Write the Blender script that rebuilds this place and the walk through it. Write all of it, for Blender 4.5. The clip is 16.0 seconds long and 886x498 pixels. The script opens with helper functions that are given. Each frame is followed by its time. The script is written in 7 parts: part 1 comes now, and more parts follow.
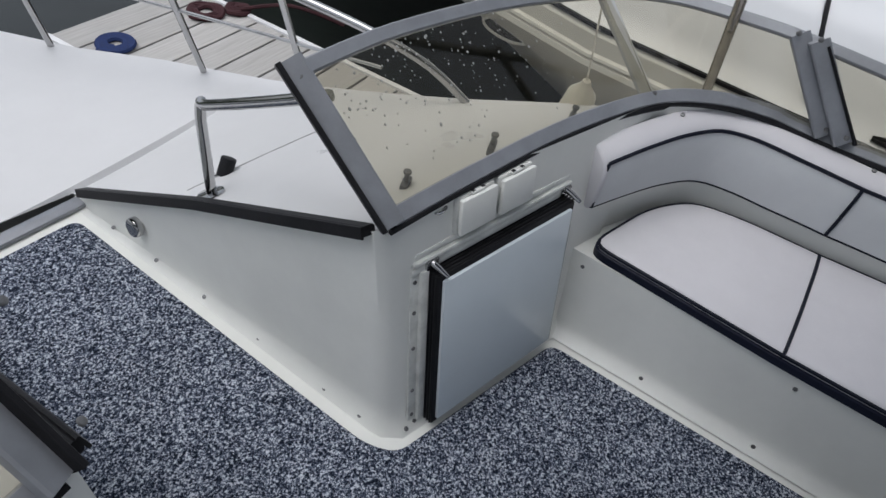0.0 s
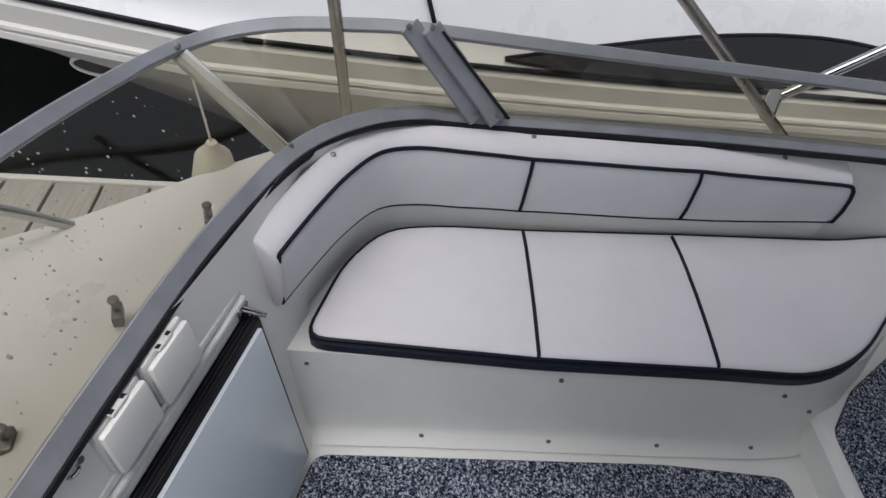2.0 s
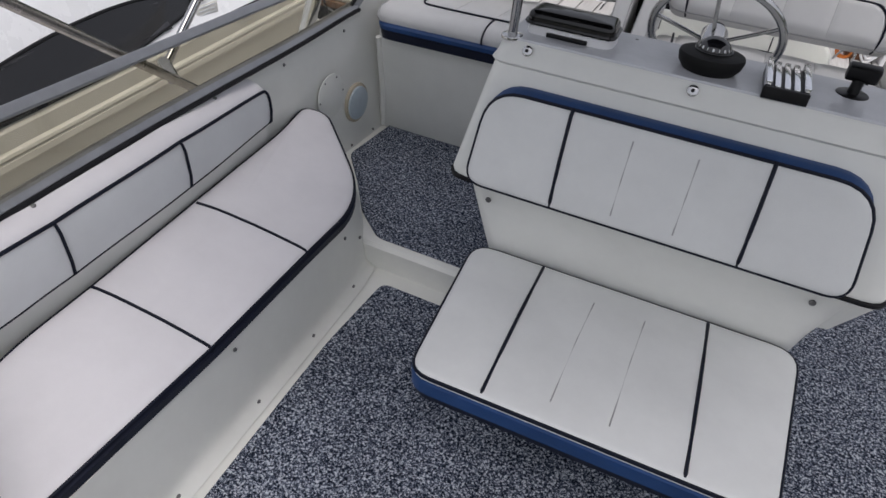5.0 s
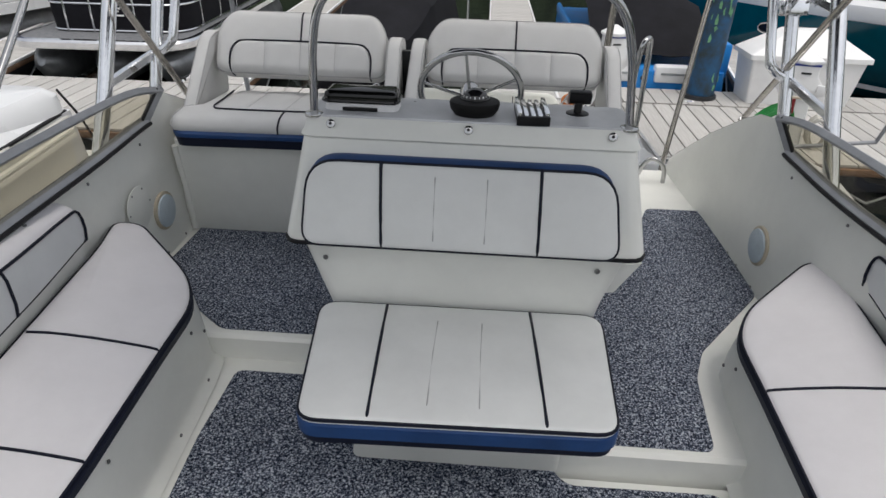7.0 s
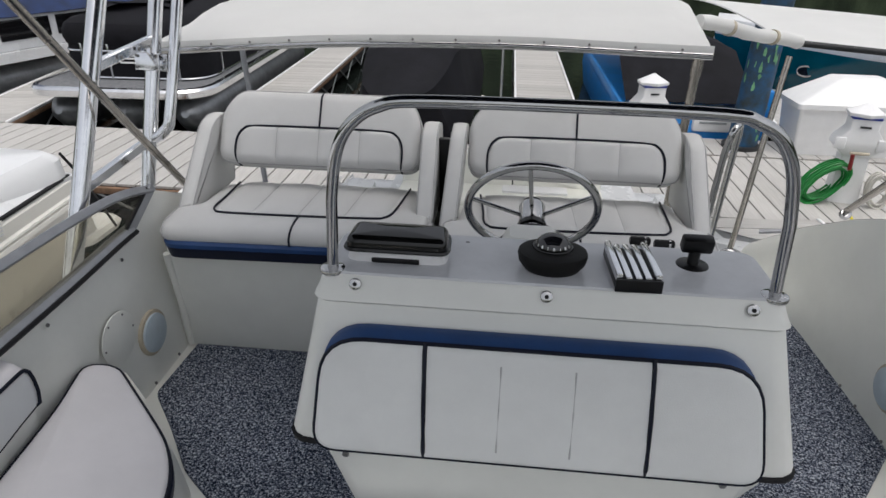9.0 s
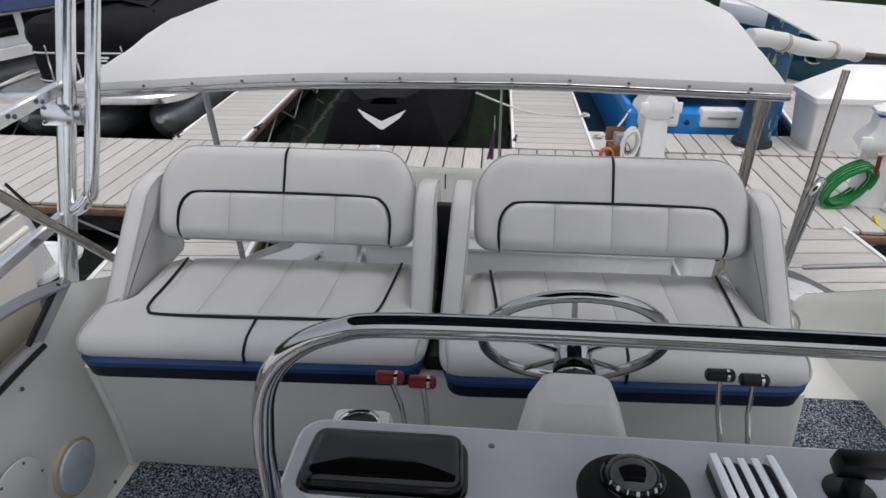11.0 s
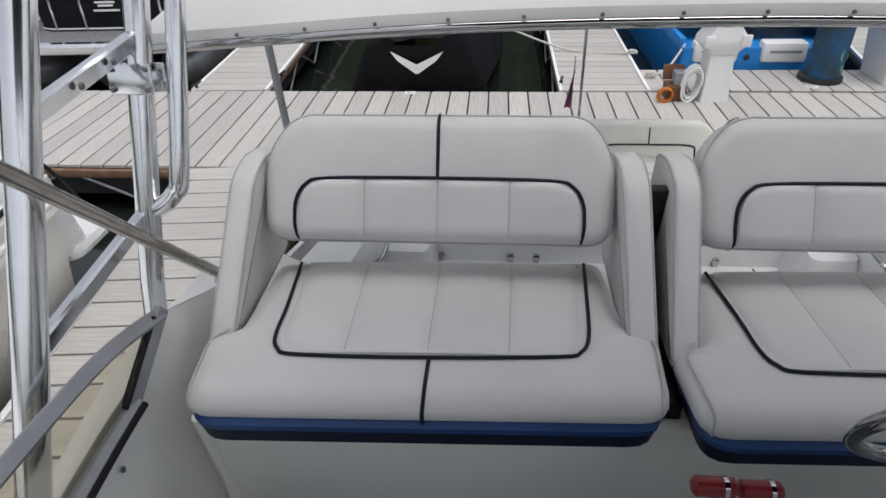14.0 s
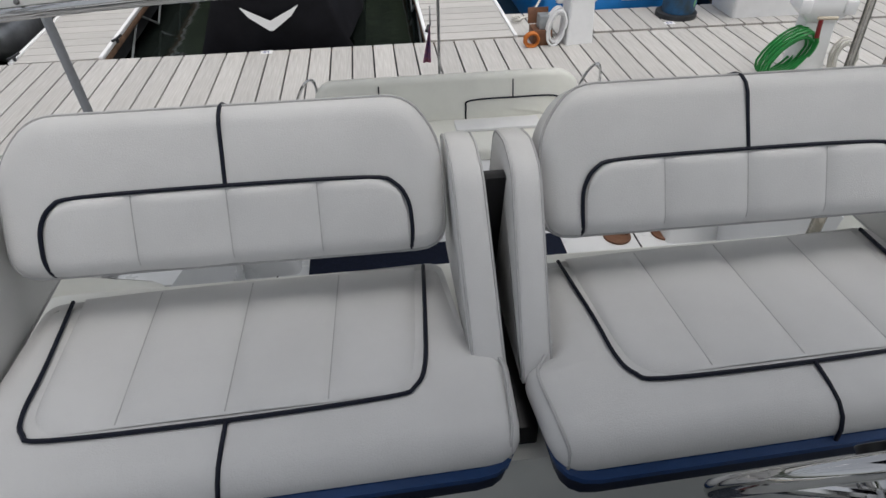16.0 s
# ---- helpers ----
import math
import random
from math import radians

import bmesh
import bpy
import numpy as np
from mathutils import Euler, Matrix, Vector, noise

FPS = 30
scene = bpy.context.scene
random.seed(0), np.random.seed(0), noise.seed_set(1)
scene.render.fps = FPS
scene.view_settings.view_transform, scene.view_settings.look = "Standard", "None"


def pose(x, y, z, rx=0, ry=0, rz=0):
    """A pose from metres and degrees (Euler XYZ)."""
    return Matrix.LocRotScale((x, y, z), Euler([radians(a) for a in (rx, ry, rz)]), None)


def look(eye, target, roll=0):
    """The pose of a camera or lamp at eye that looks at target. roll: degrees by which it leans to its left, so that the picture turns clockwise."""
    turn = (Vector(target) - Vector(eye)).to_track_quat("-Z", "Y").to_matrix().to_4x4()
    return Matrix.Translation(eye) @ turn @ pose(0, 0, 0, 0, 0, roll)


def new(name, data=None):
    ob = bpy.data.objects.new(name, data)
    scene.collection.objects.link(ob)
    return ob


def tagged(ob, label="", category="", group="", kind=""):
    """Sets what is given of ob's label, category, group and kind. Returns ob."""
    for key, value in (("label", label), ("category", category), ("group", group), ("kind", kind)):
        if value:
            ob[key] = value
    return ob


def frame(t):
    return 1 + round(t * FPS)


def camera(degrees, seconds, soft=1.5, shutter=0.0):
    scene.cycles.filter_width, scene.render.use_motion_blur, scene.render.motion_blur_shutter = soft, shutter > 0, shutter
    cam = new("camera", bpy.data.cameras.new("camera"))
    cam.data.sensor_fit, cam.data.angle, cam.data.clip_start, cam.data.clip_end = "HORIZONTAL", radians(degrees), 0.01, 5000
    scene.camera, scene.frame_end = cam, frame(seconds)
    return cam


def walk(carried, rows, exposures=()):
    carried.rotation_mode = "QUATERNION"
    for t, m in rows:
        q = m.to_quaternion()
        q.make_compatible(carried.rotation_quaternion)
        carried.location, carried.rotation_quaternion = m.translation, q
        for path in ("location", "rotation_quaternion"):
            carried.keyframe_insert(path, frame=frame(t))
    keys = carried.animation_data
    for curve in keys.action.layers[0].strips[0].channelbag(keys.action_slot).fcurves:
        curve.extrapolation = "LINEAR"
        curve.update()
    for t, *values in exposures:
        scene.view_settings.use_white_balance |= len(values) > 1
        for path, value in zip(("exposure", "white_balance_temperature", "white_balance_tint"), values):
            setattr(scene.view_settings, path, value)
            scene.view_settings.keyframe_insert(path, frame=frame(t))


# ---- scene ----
cam = camera(70.0, 16.0)
PATH = [
    (0, (0.407, -0.973, 1.38), (-0.86, -1.603, -0.034), 13.5),
    (0.5, (0.276, -0.999, 1.39), (-1.106, -1.405, 0.003), 13.1),
    (1, (0.179, -1.042, 1.4), (-1.276, -1.214, 0.038), 12.8),
    (1.5, (0.102, -1.042, 1.402), (-1.362, -1.042, 0.039), 11.7),
    (2, (-0.012, -1.018, 1.397), (-1.46, -0.864, 0.026), 10.2),
    (2.5, (-0.123, -0.994, 1.403), (-1.541, -0.652, 0.035), 8.9),
    (3, (-0.153, -1.006, 1.424), (-1.5, -0.411, 0.071), 8.5),
    (3.5, (-0.131, -1.088, 1.447), (-1.35, -0.242, 0.105), 7.1),
    (4, (-0.073, -1.176, 1.476), (-1.083, -0.072, 0.148), 6.4),
    (4.5, (0.003, -1.272, 1.489), (-0.803, 0.019, 0.19), 5.4),
    (5, (0.047, -1.399, 1.486), (-0.569, 0.035, 0.236), 4.7),
    (5.2, (0.063, -1.441, 1.49), (-0.484, 0.045, 0.268), 4.4),
    (7.3, (0.02, -1.669, 1.502), (-0.068, 0.08, 0.536), 1.6),
    (7.5, (0.002, -1.628, 1.503), (-0.093, 0.126, 0.546), 1.6),
    (8, (-0.024, -1.444, 1.517), (-0.149, 0.318, 0.58), 1.7),
    (8.5, (-0.046, -1.261, 1.547), (-0.21, 0.505, 0.623), 1.5),
    (9, (-0.105, -1.082, 1.571), (-0.269, 0.696, 0.67), 1.1),
    (9.5, (-0.159, -0.914, 1.602), (-0.299, 0.863, 0.695), 0.7),
    (9.7, (-0.161, -0.857, 1.607), (-0.299, 0.919, 0.697), 0.4),
    (11.8, (-0.215, -0.322, 1.64), (-0.363, 1.413, 0.657), -0.2),
    (12, (-0.225, -0.291, 1.64), (-0.39, 1.436, 0.645), -0.2),
    (12.5, (-0.254, -0.245, 1.628), (-0.494, 1.459, 0.61), -0.2),
    (13, (-0.359, -0.202, 1.601), (-0.621, 1.48, 0.552), -0.6),
    (13.5, (-0.554, -0.132, 1.562), (-0.77, 1.538, 0.483), -1.2),
    (14, (-0.664, -0.055, 1.528), (-0.816, 1.609, 0.429), -1.6),
    (14.5, (-0.714, 0.041, 1.49), (-0.822, 1.692, 0.366), -1.7),
    (15, (-0.692, 0.137, 1.48), (-0.739, 1.764, 0.317), -1.7),
    (15.5, (-0.605, 0.195, 1.483), (-0.538, 1.797, 0.287), -1.2),
    (16, (-0.511, 0.2, 1.482), (-0.343, 1.771, 0.256), -0.9),
]
walk(cam, [(t, look(eye, target, roll)) for t, eye, target, roll in PATH], ((0, 0.10, 6200, 10), (2, 0.25, 6350, 12.5), (4.5, 0.40, 6420, 14), (7.5, 0.44, 6600, 9), (9, 0.42, 6550, 10), (12, 0.39, 6430, 12), (16, 0.37, 6520, 9.5)))

from mathutils.bvhtree import BVHTree

# ---- world and light: a bright overcast sky ----
world = bpy.data.worlds.new("overcast_sky")
scene.world = world
world.use_nodes = True
wn, wl = world.node_tree.nodes, world.node_tree.links
sky = wn.new("ShaderNodeTexSky")
sky.sky_type = "NISHITA"
sky.sun_disc = False
sky.sun_elevation = radians(75)
sky.sun_rotation = radians(140)
sky.dust_density = 4.0
grey = wn.new("ShaderNodeHueSaturation")
grey.inputs["Saturation"].default_value = 0.3
wl.new(sky.outputs[0], grey.inputs["Color"])
wl.new(grey.outputs[0], wn["Background"].inputs["Color"])
wn["Background"].inputs["Strength"].default_value = 0.135
sun_data = bpy.data.lights.new("sun", "SUN")
sun_data.energy = 0.6
sun_data.angle = radians(50)
sun_data.color = (1.0, 0.97, 0.93)
sun = new("sun", sun_data)
sun.matrix_world = look((2.7, -3.2, 15.5), (0, 0, 0))


# ---- materials ----
def mat(name, col, rough=0.5, metal=0.0, var=0.06, scale=6.0, bump=0.0, bscale=200.0, col2=None, spec=0.5, rvar=0.08, coat=0.0):
    """A surface with broad blotches and a fine grain of colour, gloss and relief."""
    m = bpy.data.materials.new(name)
    m.use_nodes = True
    n, l = m.node_tree.nodes, m.node_tree.links
    b = n["Principled BSDF"]
    tc = n.new("ShaderNodeTexCoord")
    big = n.new("ShaderNodeTexNoise")
    big.inputs["Scale"].default_value = scale
    big.inputs["Detail"].default_value = 6
    big.inputs["Roughness"].default_value = 0.65
    l.new(tc.outputs["Object"], big.inputs["Vector"])
    ramp = n.new("ShaderNodeMix")
    ramp.data_type = "RGBA"
    c2 = col2 if col2 else tuple(c * (1 - var * 2) for c in col)
    ramp.inputs["A"].default_value = (*c2, 1)
    ramp.inputs["B"].default_value = (*[min(1, c * (1 + var * 0.5)) for c in col], 1)
    rng = n.new("ShaderNodeMapRange")
    rng.inputs["From Min"].default_value, rng.inputs["From Max"].default_value = 0.3, 0.65
    l.new(big.outputs["Fac"], rng.inputs["Value"])
    l.new(rng.outputs[0], ramp.inputs["Factor"])
    l.new(ramp.outputs["Result"], b.inputs["Base Color"])
    rr = n.new("ShaderNodeMapRange")
    rr.inputs["To Min"].default_value, rr.inputs["To Max"].default_value = max(0.02, rough - rvar), min(1, rough + rvar)
    l.new(big.outputs["Fac"], rr.inputs["Value"])
    l.new(rr.outputs[0], b.inputs["Roughness"])
    b.inputs["Metallic"].default_value = metal
    b.inputs["Specular IOR Level"].default_value = spec
    b.inputs["Coat Weight"].default_value = coat
    b.inputs["Coat Roughness"].default_value = 0.135
    if bump:
        fine = n.new("ShaderNodeTexNoise")
        fine.inputs["Scale"].default_value = bscale
        fine.inputs["Detail"].default_value = 4
        l.new(tc.outputs["Object"], fine.inputs["Vector"])
        bm_ = n.new("ShaderNodeBump")
        bm_.inputs["Strength"].default_value = bump
        bm_.inputs["Distance"].default_value = 0.004
        l.new(fine.outputs["Fac"], bm_.inputs["Height"])
        l.new(bm_.outputs[0], b.inputs["Normal"])
    return m


def carpet_material():
    m = bpy.data.materials.new("loop_carpet")
    m.use_nodes = True
    n, l = m.node_tree.nodes, m.node_tree.links
    b = n["Principled BSDF"]
    tc = n.new("ShaderNodeTexCoord")
    v = n.new("ShaderNodeTexNoise")
    v.inputs["Scale"].default_value = 165
    v.inputs["Detail"].default_value = 3
    v.inputs["Roughness"].default_value = 0.7
    v.inputs["Distortion"].default_value = 0.6
    l.new(tc.outputs["Object"], v.inputs["Vector"])
    r = n.new("ShaderNodeValToRGB")
    e = r.color_ramp.elements
    e[0].position, e[0].color = 0.40, (0.006, 0.008, 0.015, 1)
    e[1].position, e[1].color = 0.65, (0.46, 0.49, 0.54, 1)
    for p, c in ((0.46, (0.03, 0.04, 0.065, 1)), (0.52, (0.085, 0.10, 0.135, 1)), (0.57, (0.22, 0.24, 0.285, 1))):
        k = e.new(p)
        k.color = c
    vo = n.new("ShaderNodeTexVoronoi")
    vo.inputs["Scale"].default_value = 240
    l.new(tc.outputs["Object"], vo.inputs["Vector"])
    sep = n.new("ShaderNodeSeparateColor")
    l.new(vo.outputs["Color"], sep.inputs[0])
    add = n.new("ShaderNodeMath")
    add.operation, add.inputs[1].default_value = "MULTIPLY_ADD", 0.17
    l.new(sep.outputs[0], add.inputs[0])
    off = n.new("ShaderNodeMath")
    off.operation, off.inputs[1].default_value = "SUBTRACT", 0.085
    l.new(v.outputs["Fac"], off.inputs[0])
    l.new(off.outputs[0], add.inputs[2])
    l.new(add.outputs[0], r.inputs["Fac"])
    big = n.new("ShaderNodeTexNoise")
    big.inputs["Scale"].default_value = 4
    l.new(tc.outputs["Object"], big.inputs["Vector"])
    mr = n.new("ShaderNodeMapRange")
    mr.inputs["To Min"].default_value, mr.inputs["To Max"].default_value = 0.98, 1.5
    l.new(big.outputs["Fac"], mr.inputs["Value"])
    mul = n.new("ShaderNodeVectorMath")
    mul.operation = "SCALE"
    l.new(r.outputs["Color"], mul.inputs[0])
    l.new(mr.outputs[0], mul.inputs["Scale"])
    l.new(mul.outputs[0], b.inputs["Base Color"])
    b.inputs["Roughness"].default_value = 0.95
    b.inputs["Specular IOR Level"].default_value = 0.1
    bp = n.new("ShaderNodeBump")
    bp.inputs["Strength"].default_value = 0.9
    bp.inputs["Distance"].default_value = 0.006
    l.new(v.outputs["Fac"], bp.inputs["Height"])
    l.new(bp.outputs[0], b.inputs["Normal"])
    return m


def glass_material(name, tint):
    m = bpy.data.materials.new(name)
    m.use_nodes = True
    n, l = m.node_tree.nodes, m.node_tree.links
    out = n["Material Output"]
    n.remove(n["Principled BSDF"])
    tr, gl, mx = n.new("ShaderNodeBsdfTransparent"), n.new("ShaderNodeBsdfGlossy"), n.new("ShaderNodeMixShader")
    lw, pw, sc_ = n.new("ShaderNodeLayerWeight"), n.new("ShaderNodeMath"), n.new("ShaderNodeMath")
    tr.inputs["Color"].default_value = (*tint, 1)
    gl.inputs["Roughness"].default_value = 0.02
    lw.inputs["Blend"].default_value = 0.5
    pw.operation, pw.inputs[1].default_value = "POWER", 4.0
    sc_.operation, sc_.inputs[1].default_value, sc_.inputs[2].default_value = "MULTIPLY_ADD", 0.45, 0.035
    l.new(lw.outputs["Facing"], pw.inputs[0])
    l.new(pw.outputs[0], sc_.inputs[0])
    l.new(sc_.outputs[0], mx.inputs["Fac"])
    l.new(tr.outputs[0], mx.inputs[1])
    l.new(gl.outputs[0], mx.inputs[2])
    l.new(mx.outputs[0], out.inputs["Surface"])
    return m


def water_material():
    m = mat("harbour_water", (0.012, 0.016, 0.014), 0.06, 0, 0.2, 1.5, rvar=0.02)
    n, l = m.node_tree.nodes, m.node_tree.links
    b = n["Principled BSDF"]
    w = n.new("ShaderNodeTexNoise")
    w.inputs["Scale"].default_value = 2.2
    w.inputs["Detail"].default_value = 3
    tc = n.new("ShaderNodeTexCoord")
    l.new(tc.outputs["Object"], w.inputs["Vector"])
    bp = n.new("ShaderNodeBump")
    bp.inputs["Strength"].default_value = 0.25
    bp.inputs["Distance"].default_value = 0.03
    l.new(w.outputs["Fac"], bp.inputs["Height"])
    l.new(bp.outputs[0], b.inputs["Normal"])
    return m


def board_material():
    """Composite decking: streaks along each board and a shade of its own for each."""
    m = bpy.data.materials.new("dock_board")
    m.use_nodes = True
    n, l = m.node_tree.nodes, m.node_tree.links
    b = n["Principled BSDF"]
    tc, mp = n.new("ShaderNodeTexCoord"), n.new("ShaderNodeMapping")
    mp.inputs["Scale"].default_value = (2.0, 40.0, 4.0)
    l.new(tc.outputs["Object"], mp.inputs["Vector"])
    no = n.new("ShaderNodeTexNoise")
    no.inputs["Scale"].default_value = 1.6
    no.inputs["Detail"].default_value = 6
    l.new(mp.outputs[0], no.inputs["Vector"])
    r = n.new("ShaderNodeValToRGB")
    e = r.color_ramp.elements
    e[0].position, e[0].color = 0.25, (0.36, 0.345, 0.325, 1)
    e[1].position, e[1].color = 0.75, (0.52, 0.51, 0.49, 1)
    l.new(no.outputs["Fac"], r.inputs["Fac"])
    oi = n.new("ShaderNodeObjectInfo")
    mr = n.new("ShaderNodeMapRange")
    mr.inputs["To Min"].default_value, mr.inputs["To Max"].default_value = 0.9, 1.08
    l.new(oi.outputs["Random"], mr.inputs["Value"])
    mu = n.new("ShaderNodeVectorMath")
    mu.operation = "SCALE"
    l.new(r.outputs["Color"], mu.inputs[0])
    l.new(mr.outputs[0], mu.inputs["Scale"])
    l.new(mu.outputs[0], b.inputs["Base Color"])
    b.inputs["Roughness"].default_value = 0.75
    bp = n.new("ShaderNodeBump")
    bp.inputs["Strength"].default_value = 0.25
    bp.inputs["Distance"].default_value = 0.003
    l.new(no.outputs["Fac"], bp.inputs["Height"])
    l.new(bp.outputs[0], b.inputs["Normal"])
    return m

def let_light_through(m, share):
    """Thin cloth: part of the light goes through it."""
    n, l = m.node_tree.nodes, m.node_tree.links
    tl_, mx = n.new("ShaderNodeBsdfTranslucent"), n.new("ShaderNodeMixShader")
    tl_.inputs["Color"].default_value = (0.9, 0.9, 0.89, 1)
    mx.inputs["Fac"].default_value = share
    l.new(n["Principled BSDF"].outputs[0], mx.inputs[1])
    l.new(tl_.outputs[0], mx.inputs[2])
    l.new(mx.outputs[0], n["Material Output"].inputs["Surface"])
    return m


GEL = mat("ivory_gelcoat", (0.78, 0.785, 0.745), 0.38, 0, 0.04, 3.0, 0.05, 60)
WHITE_GEL = mat("white_gelcoat", (0.65, 0.65, 0.65), 0.3, 0, 0.03, 2.0, 0.04, 40)
VINYL = mat("white_vinyl", (0.64, 0.627, 0.645), 0.5, 0, 0.035, 5.0, 0.18, 420)
GREY_VINYL = mat("pale_grey_vinyl", (0.585, 0.585, 0.58), 0.5, 0, 0.035, 4.0, 0.2, 420)
IVORY_VINYL = mat("ivory_vinyl", (0.78, 0.78, 0.72), 0.5, 0, 0.035, 4.0, 0.2, 420)
# bolster vinyl again, toned for the shade on its upright face
SHADE_VINYL = mat("shade_toned_vinyl", (0.66, 0.675, 0.685), 0.5, 0, 0.035, 5.0, 0.18, 420)
FACE_VINYL = mat("ivory_grey_vinyl", (0.69, 0.70, 0.69), 0.5, 0, 0.04, 5.0, 0.18, 420)
NAVY = mat("navy_vinyl", (0.007, 0.010, 0.026), 0.45, 0, 0.15, 8.0, 0.12, 300, spec=0.25)
BLUE = mat("blue_vinyl", (0.018, 0.058, 0.175), 0.45, 0, 0.12, 8.0, 0.12, 300, spec=0.3)
PIPING = mat("navy_piping", (0.006, 0.008, 0.018), 0.5, 0, 0.1, 20, spec=0.2)
# grey of welts and joints, also drawn as the shade in vinyl creases
SEAM = mat("seam_and_crease_shade", (0.42, 0.42, 0.42), 0.7, 0, 0.1, 20)
RUBBER = mat("black_rubber", (0.012, 0.012, 0.014), 0.5, 0, 0.2, 20, 0.1, 150, spec=0.2)
PLASTIC = mat("black_plastic", (0.006, 0.006, 0.007), 0.35, 0, 0.2, 20, spec=0.3)
GLOSS_BLACK = mat("glossy_black_plastic", (0.004, 0.004, 0.004), 0.1, 0, 0.1, 20, spec=0.45, rvar=0.03)
MATTE_BLACK = mat("matte_black_plastic", (0.006, 0.006, 0.006), 0.6, 0, 0.2, 20, 0.1, 300, spec=0.25)
ALU = mat("anodised_aluminium", (0.30, 0.31, 0.33), 0.5, 0.5, 0.08, 15, 0.03, 200)
# lighter copy of the frame metal: the mullion's sky reflection as colour
SKYLIT_ALU = mat("skylit_anodised_aluminium", (0.48, 0.49, 0.49), 0.45, 0.6, 0.06, 15)
BRIGHT = mat("bright_aluminium", (0.80, 0.81, 0.83), 0.16, 1.0, 0.05, 12)
STEEL = mat("stainless_steel", (0.47, 0.47, 0.47), 0.06, 1.0, 0.05, 20)
SCREW_STEEL = mat("dull_screw_steel", (0.22, 0.22, 0.22), 0.4, 0.8, 0.2, 40)
BRONZE = mat("weathered_steel_tube", (0.45, 0.42, 0.38), 0.25, 1.0, 0.12, 30)
CARPET = carpet_material()
TINT = glass_material("bronze_tinted_glass", (0.83, 0.81, 0.745))
BEAD = mat("water_bead", (0.32, 0.32, 0.30), 0.06, 0, 0.1, 50, spec=0.8)
CLEAR = glass_material("clear_glass", (0.9, 0.93, 0.92))
PANEL = mat("pale_blue_grey_panel", (0.62, 0.68, 0.72), 0.22, 0, 0.03, 2.0)
WOODTRIM = mat("painted_wood_trim", (0.66, 0.67, 0.64), 0.6, 0, 0.12, 18, 0.4, 60)
CANVAS = let_light_through(mat("white_canvas", (0.80, 0.80, 0.79), 0.7, 0, 0.04, 1.5, 0.25, 300), 0.38)
WATER = water_material()
BOARD = board_material()
DARK = mat("dark_frame_steel", (0.03, 0.032, 0.035), 0.6, 0.2, 0.3, 8)
GALV = mat("galvanised_steel", (0.35, 0.37, 0.38), 0.5, 0.6, 0.15, 10)
SMOKE = mat("smoked_window", (0.008, 0.008, 0.009), 0.08, 0, 0.1, 3)
NB_WHITE = mat("white_hull_gelcoat", (0.70, 0.71, 0.72), 0.28, 0, 0.03, 1.2)
NB_IVORY = mat("cream_hull_gelcoat", (0.72, 0.71, 0.66), 0.3, 0, 0.04, 1.5)
RED = mat("red_grip", (0.17, 0.004, 0.006), 0.4, 0, 0.1, 20)
BLACKCOVER = mat("black_boat_cover", (0.011, 0.011, 0.014), 0.8, 0, 0.25, 2.5, 0.4, 12, spec=0.15)
BRIGHT_BLUE = mat("bright_blue_plastic", (0.01, 0.22, 0.62), 0.4, 0, 0.1, 3)
TEAL = mat("teal_hull_paint", (0.0, 0.075, 0.105), 0.15, 0, 0.1, 2)
GREEN = mat("green_hose", (0.01, 0.22, 0.04), 0.4, 0, 0.15, 30)
ROPE = mat("white_rope", (0.62, 0.60, 0.55), 0.85, 0, 0.12, 60, 0.5, 300)
DARKROPE = mat("maroon_rope", (0.05, 0.012, 0.016), 0.85, 0, 0.2, 60, 0.5, 300)
BLUEROPE = mat("blue_rope", (0.012, 0.03, 0.12), 0.85, 0, 0.2, 60, 0.5, 300)
PILE_BLUE = mat("flaking_blue_pile_paint", (0.012, 0.075, 0.17), 0.6, 0, 0.2, 5, 0.4, 30, col2=(0.02, 0.03, 0.03))
PILE_GREEN = mat("pale_green_flakes", (0.16, 0.38, 0.20), 0.7, 0, 0.2, 12)
SIGN_WHITE = mat("white_plastic", (0.78, 0.78, 0.78), 0.4, 0, 0.03, 6)
BLUE_TRIM = mat("blue_lamp_trim", (0.02, 0.04, 0.25), 0.3, 0, 0.1, 6)
ORANGE = mat("orange_cable", (0.55, 0.16, 0.02), 0.5, 0, 0.1, 20)
BROWN = mat("brown_box", (0.16, 0.07, 0.035), 0.7, 0, 0.2, 12)
MAT_NAVY = mat("navy_deck_mat", (0.01, 0.014, 0.03), 0.9, 0, 0.2, 60, 0.5, 200, spec=0.15)
SPEAKER = mat("blue_white_speaker_grille", (0.48, 0.56, 0.62), 0.45, 0, 0.06, 20)
TAN = mat("tan_ring", (0.50, 0.44, 0.34), 0.6, 0, 0.1, 20)
PONT = mat("dull_pontoon_aluminium", (0.30, 0.31, 0.32), 0.4, 0.7, 0.15, 4)
YELLOW = mat("yellow_hose_end", (0.6, 0.5, 0.03), 0.5, 0, 0.1, 20)


# ---- building helpers ----
def thing(name, label, category, group="", kind=""):
    return tagged(new(name), label, category, group, kind)


def link_mesh(name, bm, material, smooth=True):
    me = bpy.data.meshes.new(name)
    bmesh.ops.recalc_face_normals(bm, faces=bm.faces)
    if smooth:
        for f in bm.faces:
            f.smooth = True
        for e in bm.edges:
            if len(e.link_faces) == 2 and e.calc_face_angle(0) > radians(38):
                e.smooth = False
    bm.to_mesh(me)
    bm.free()
    me.materials.append(material)
    return new(name, me)


def part(name, bm, material, parent, label=""):
    ob = link_mesh(name, bm, material)
    ob.parent = parent
    if label:
        ob["label"] = label
    return ob


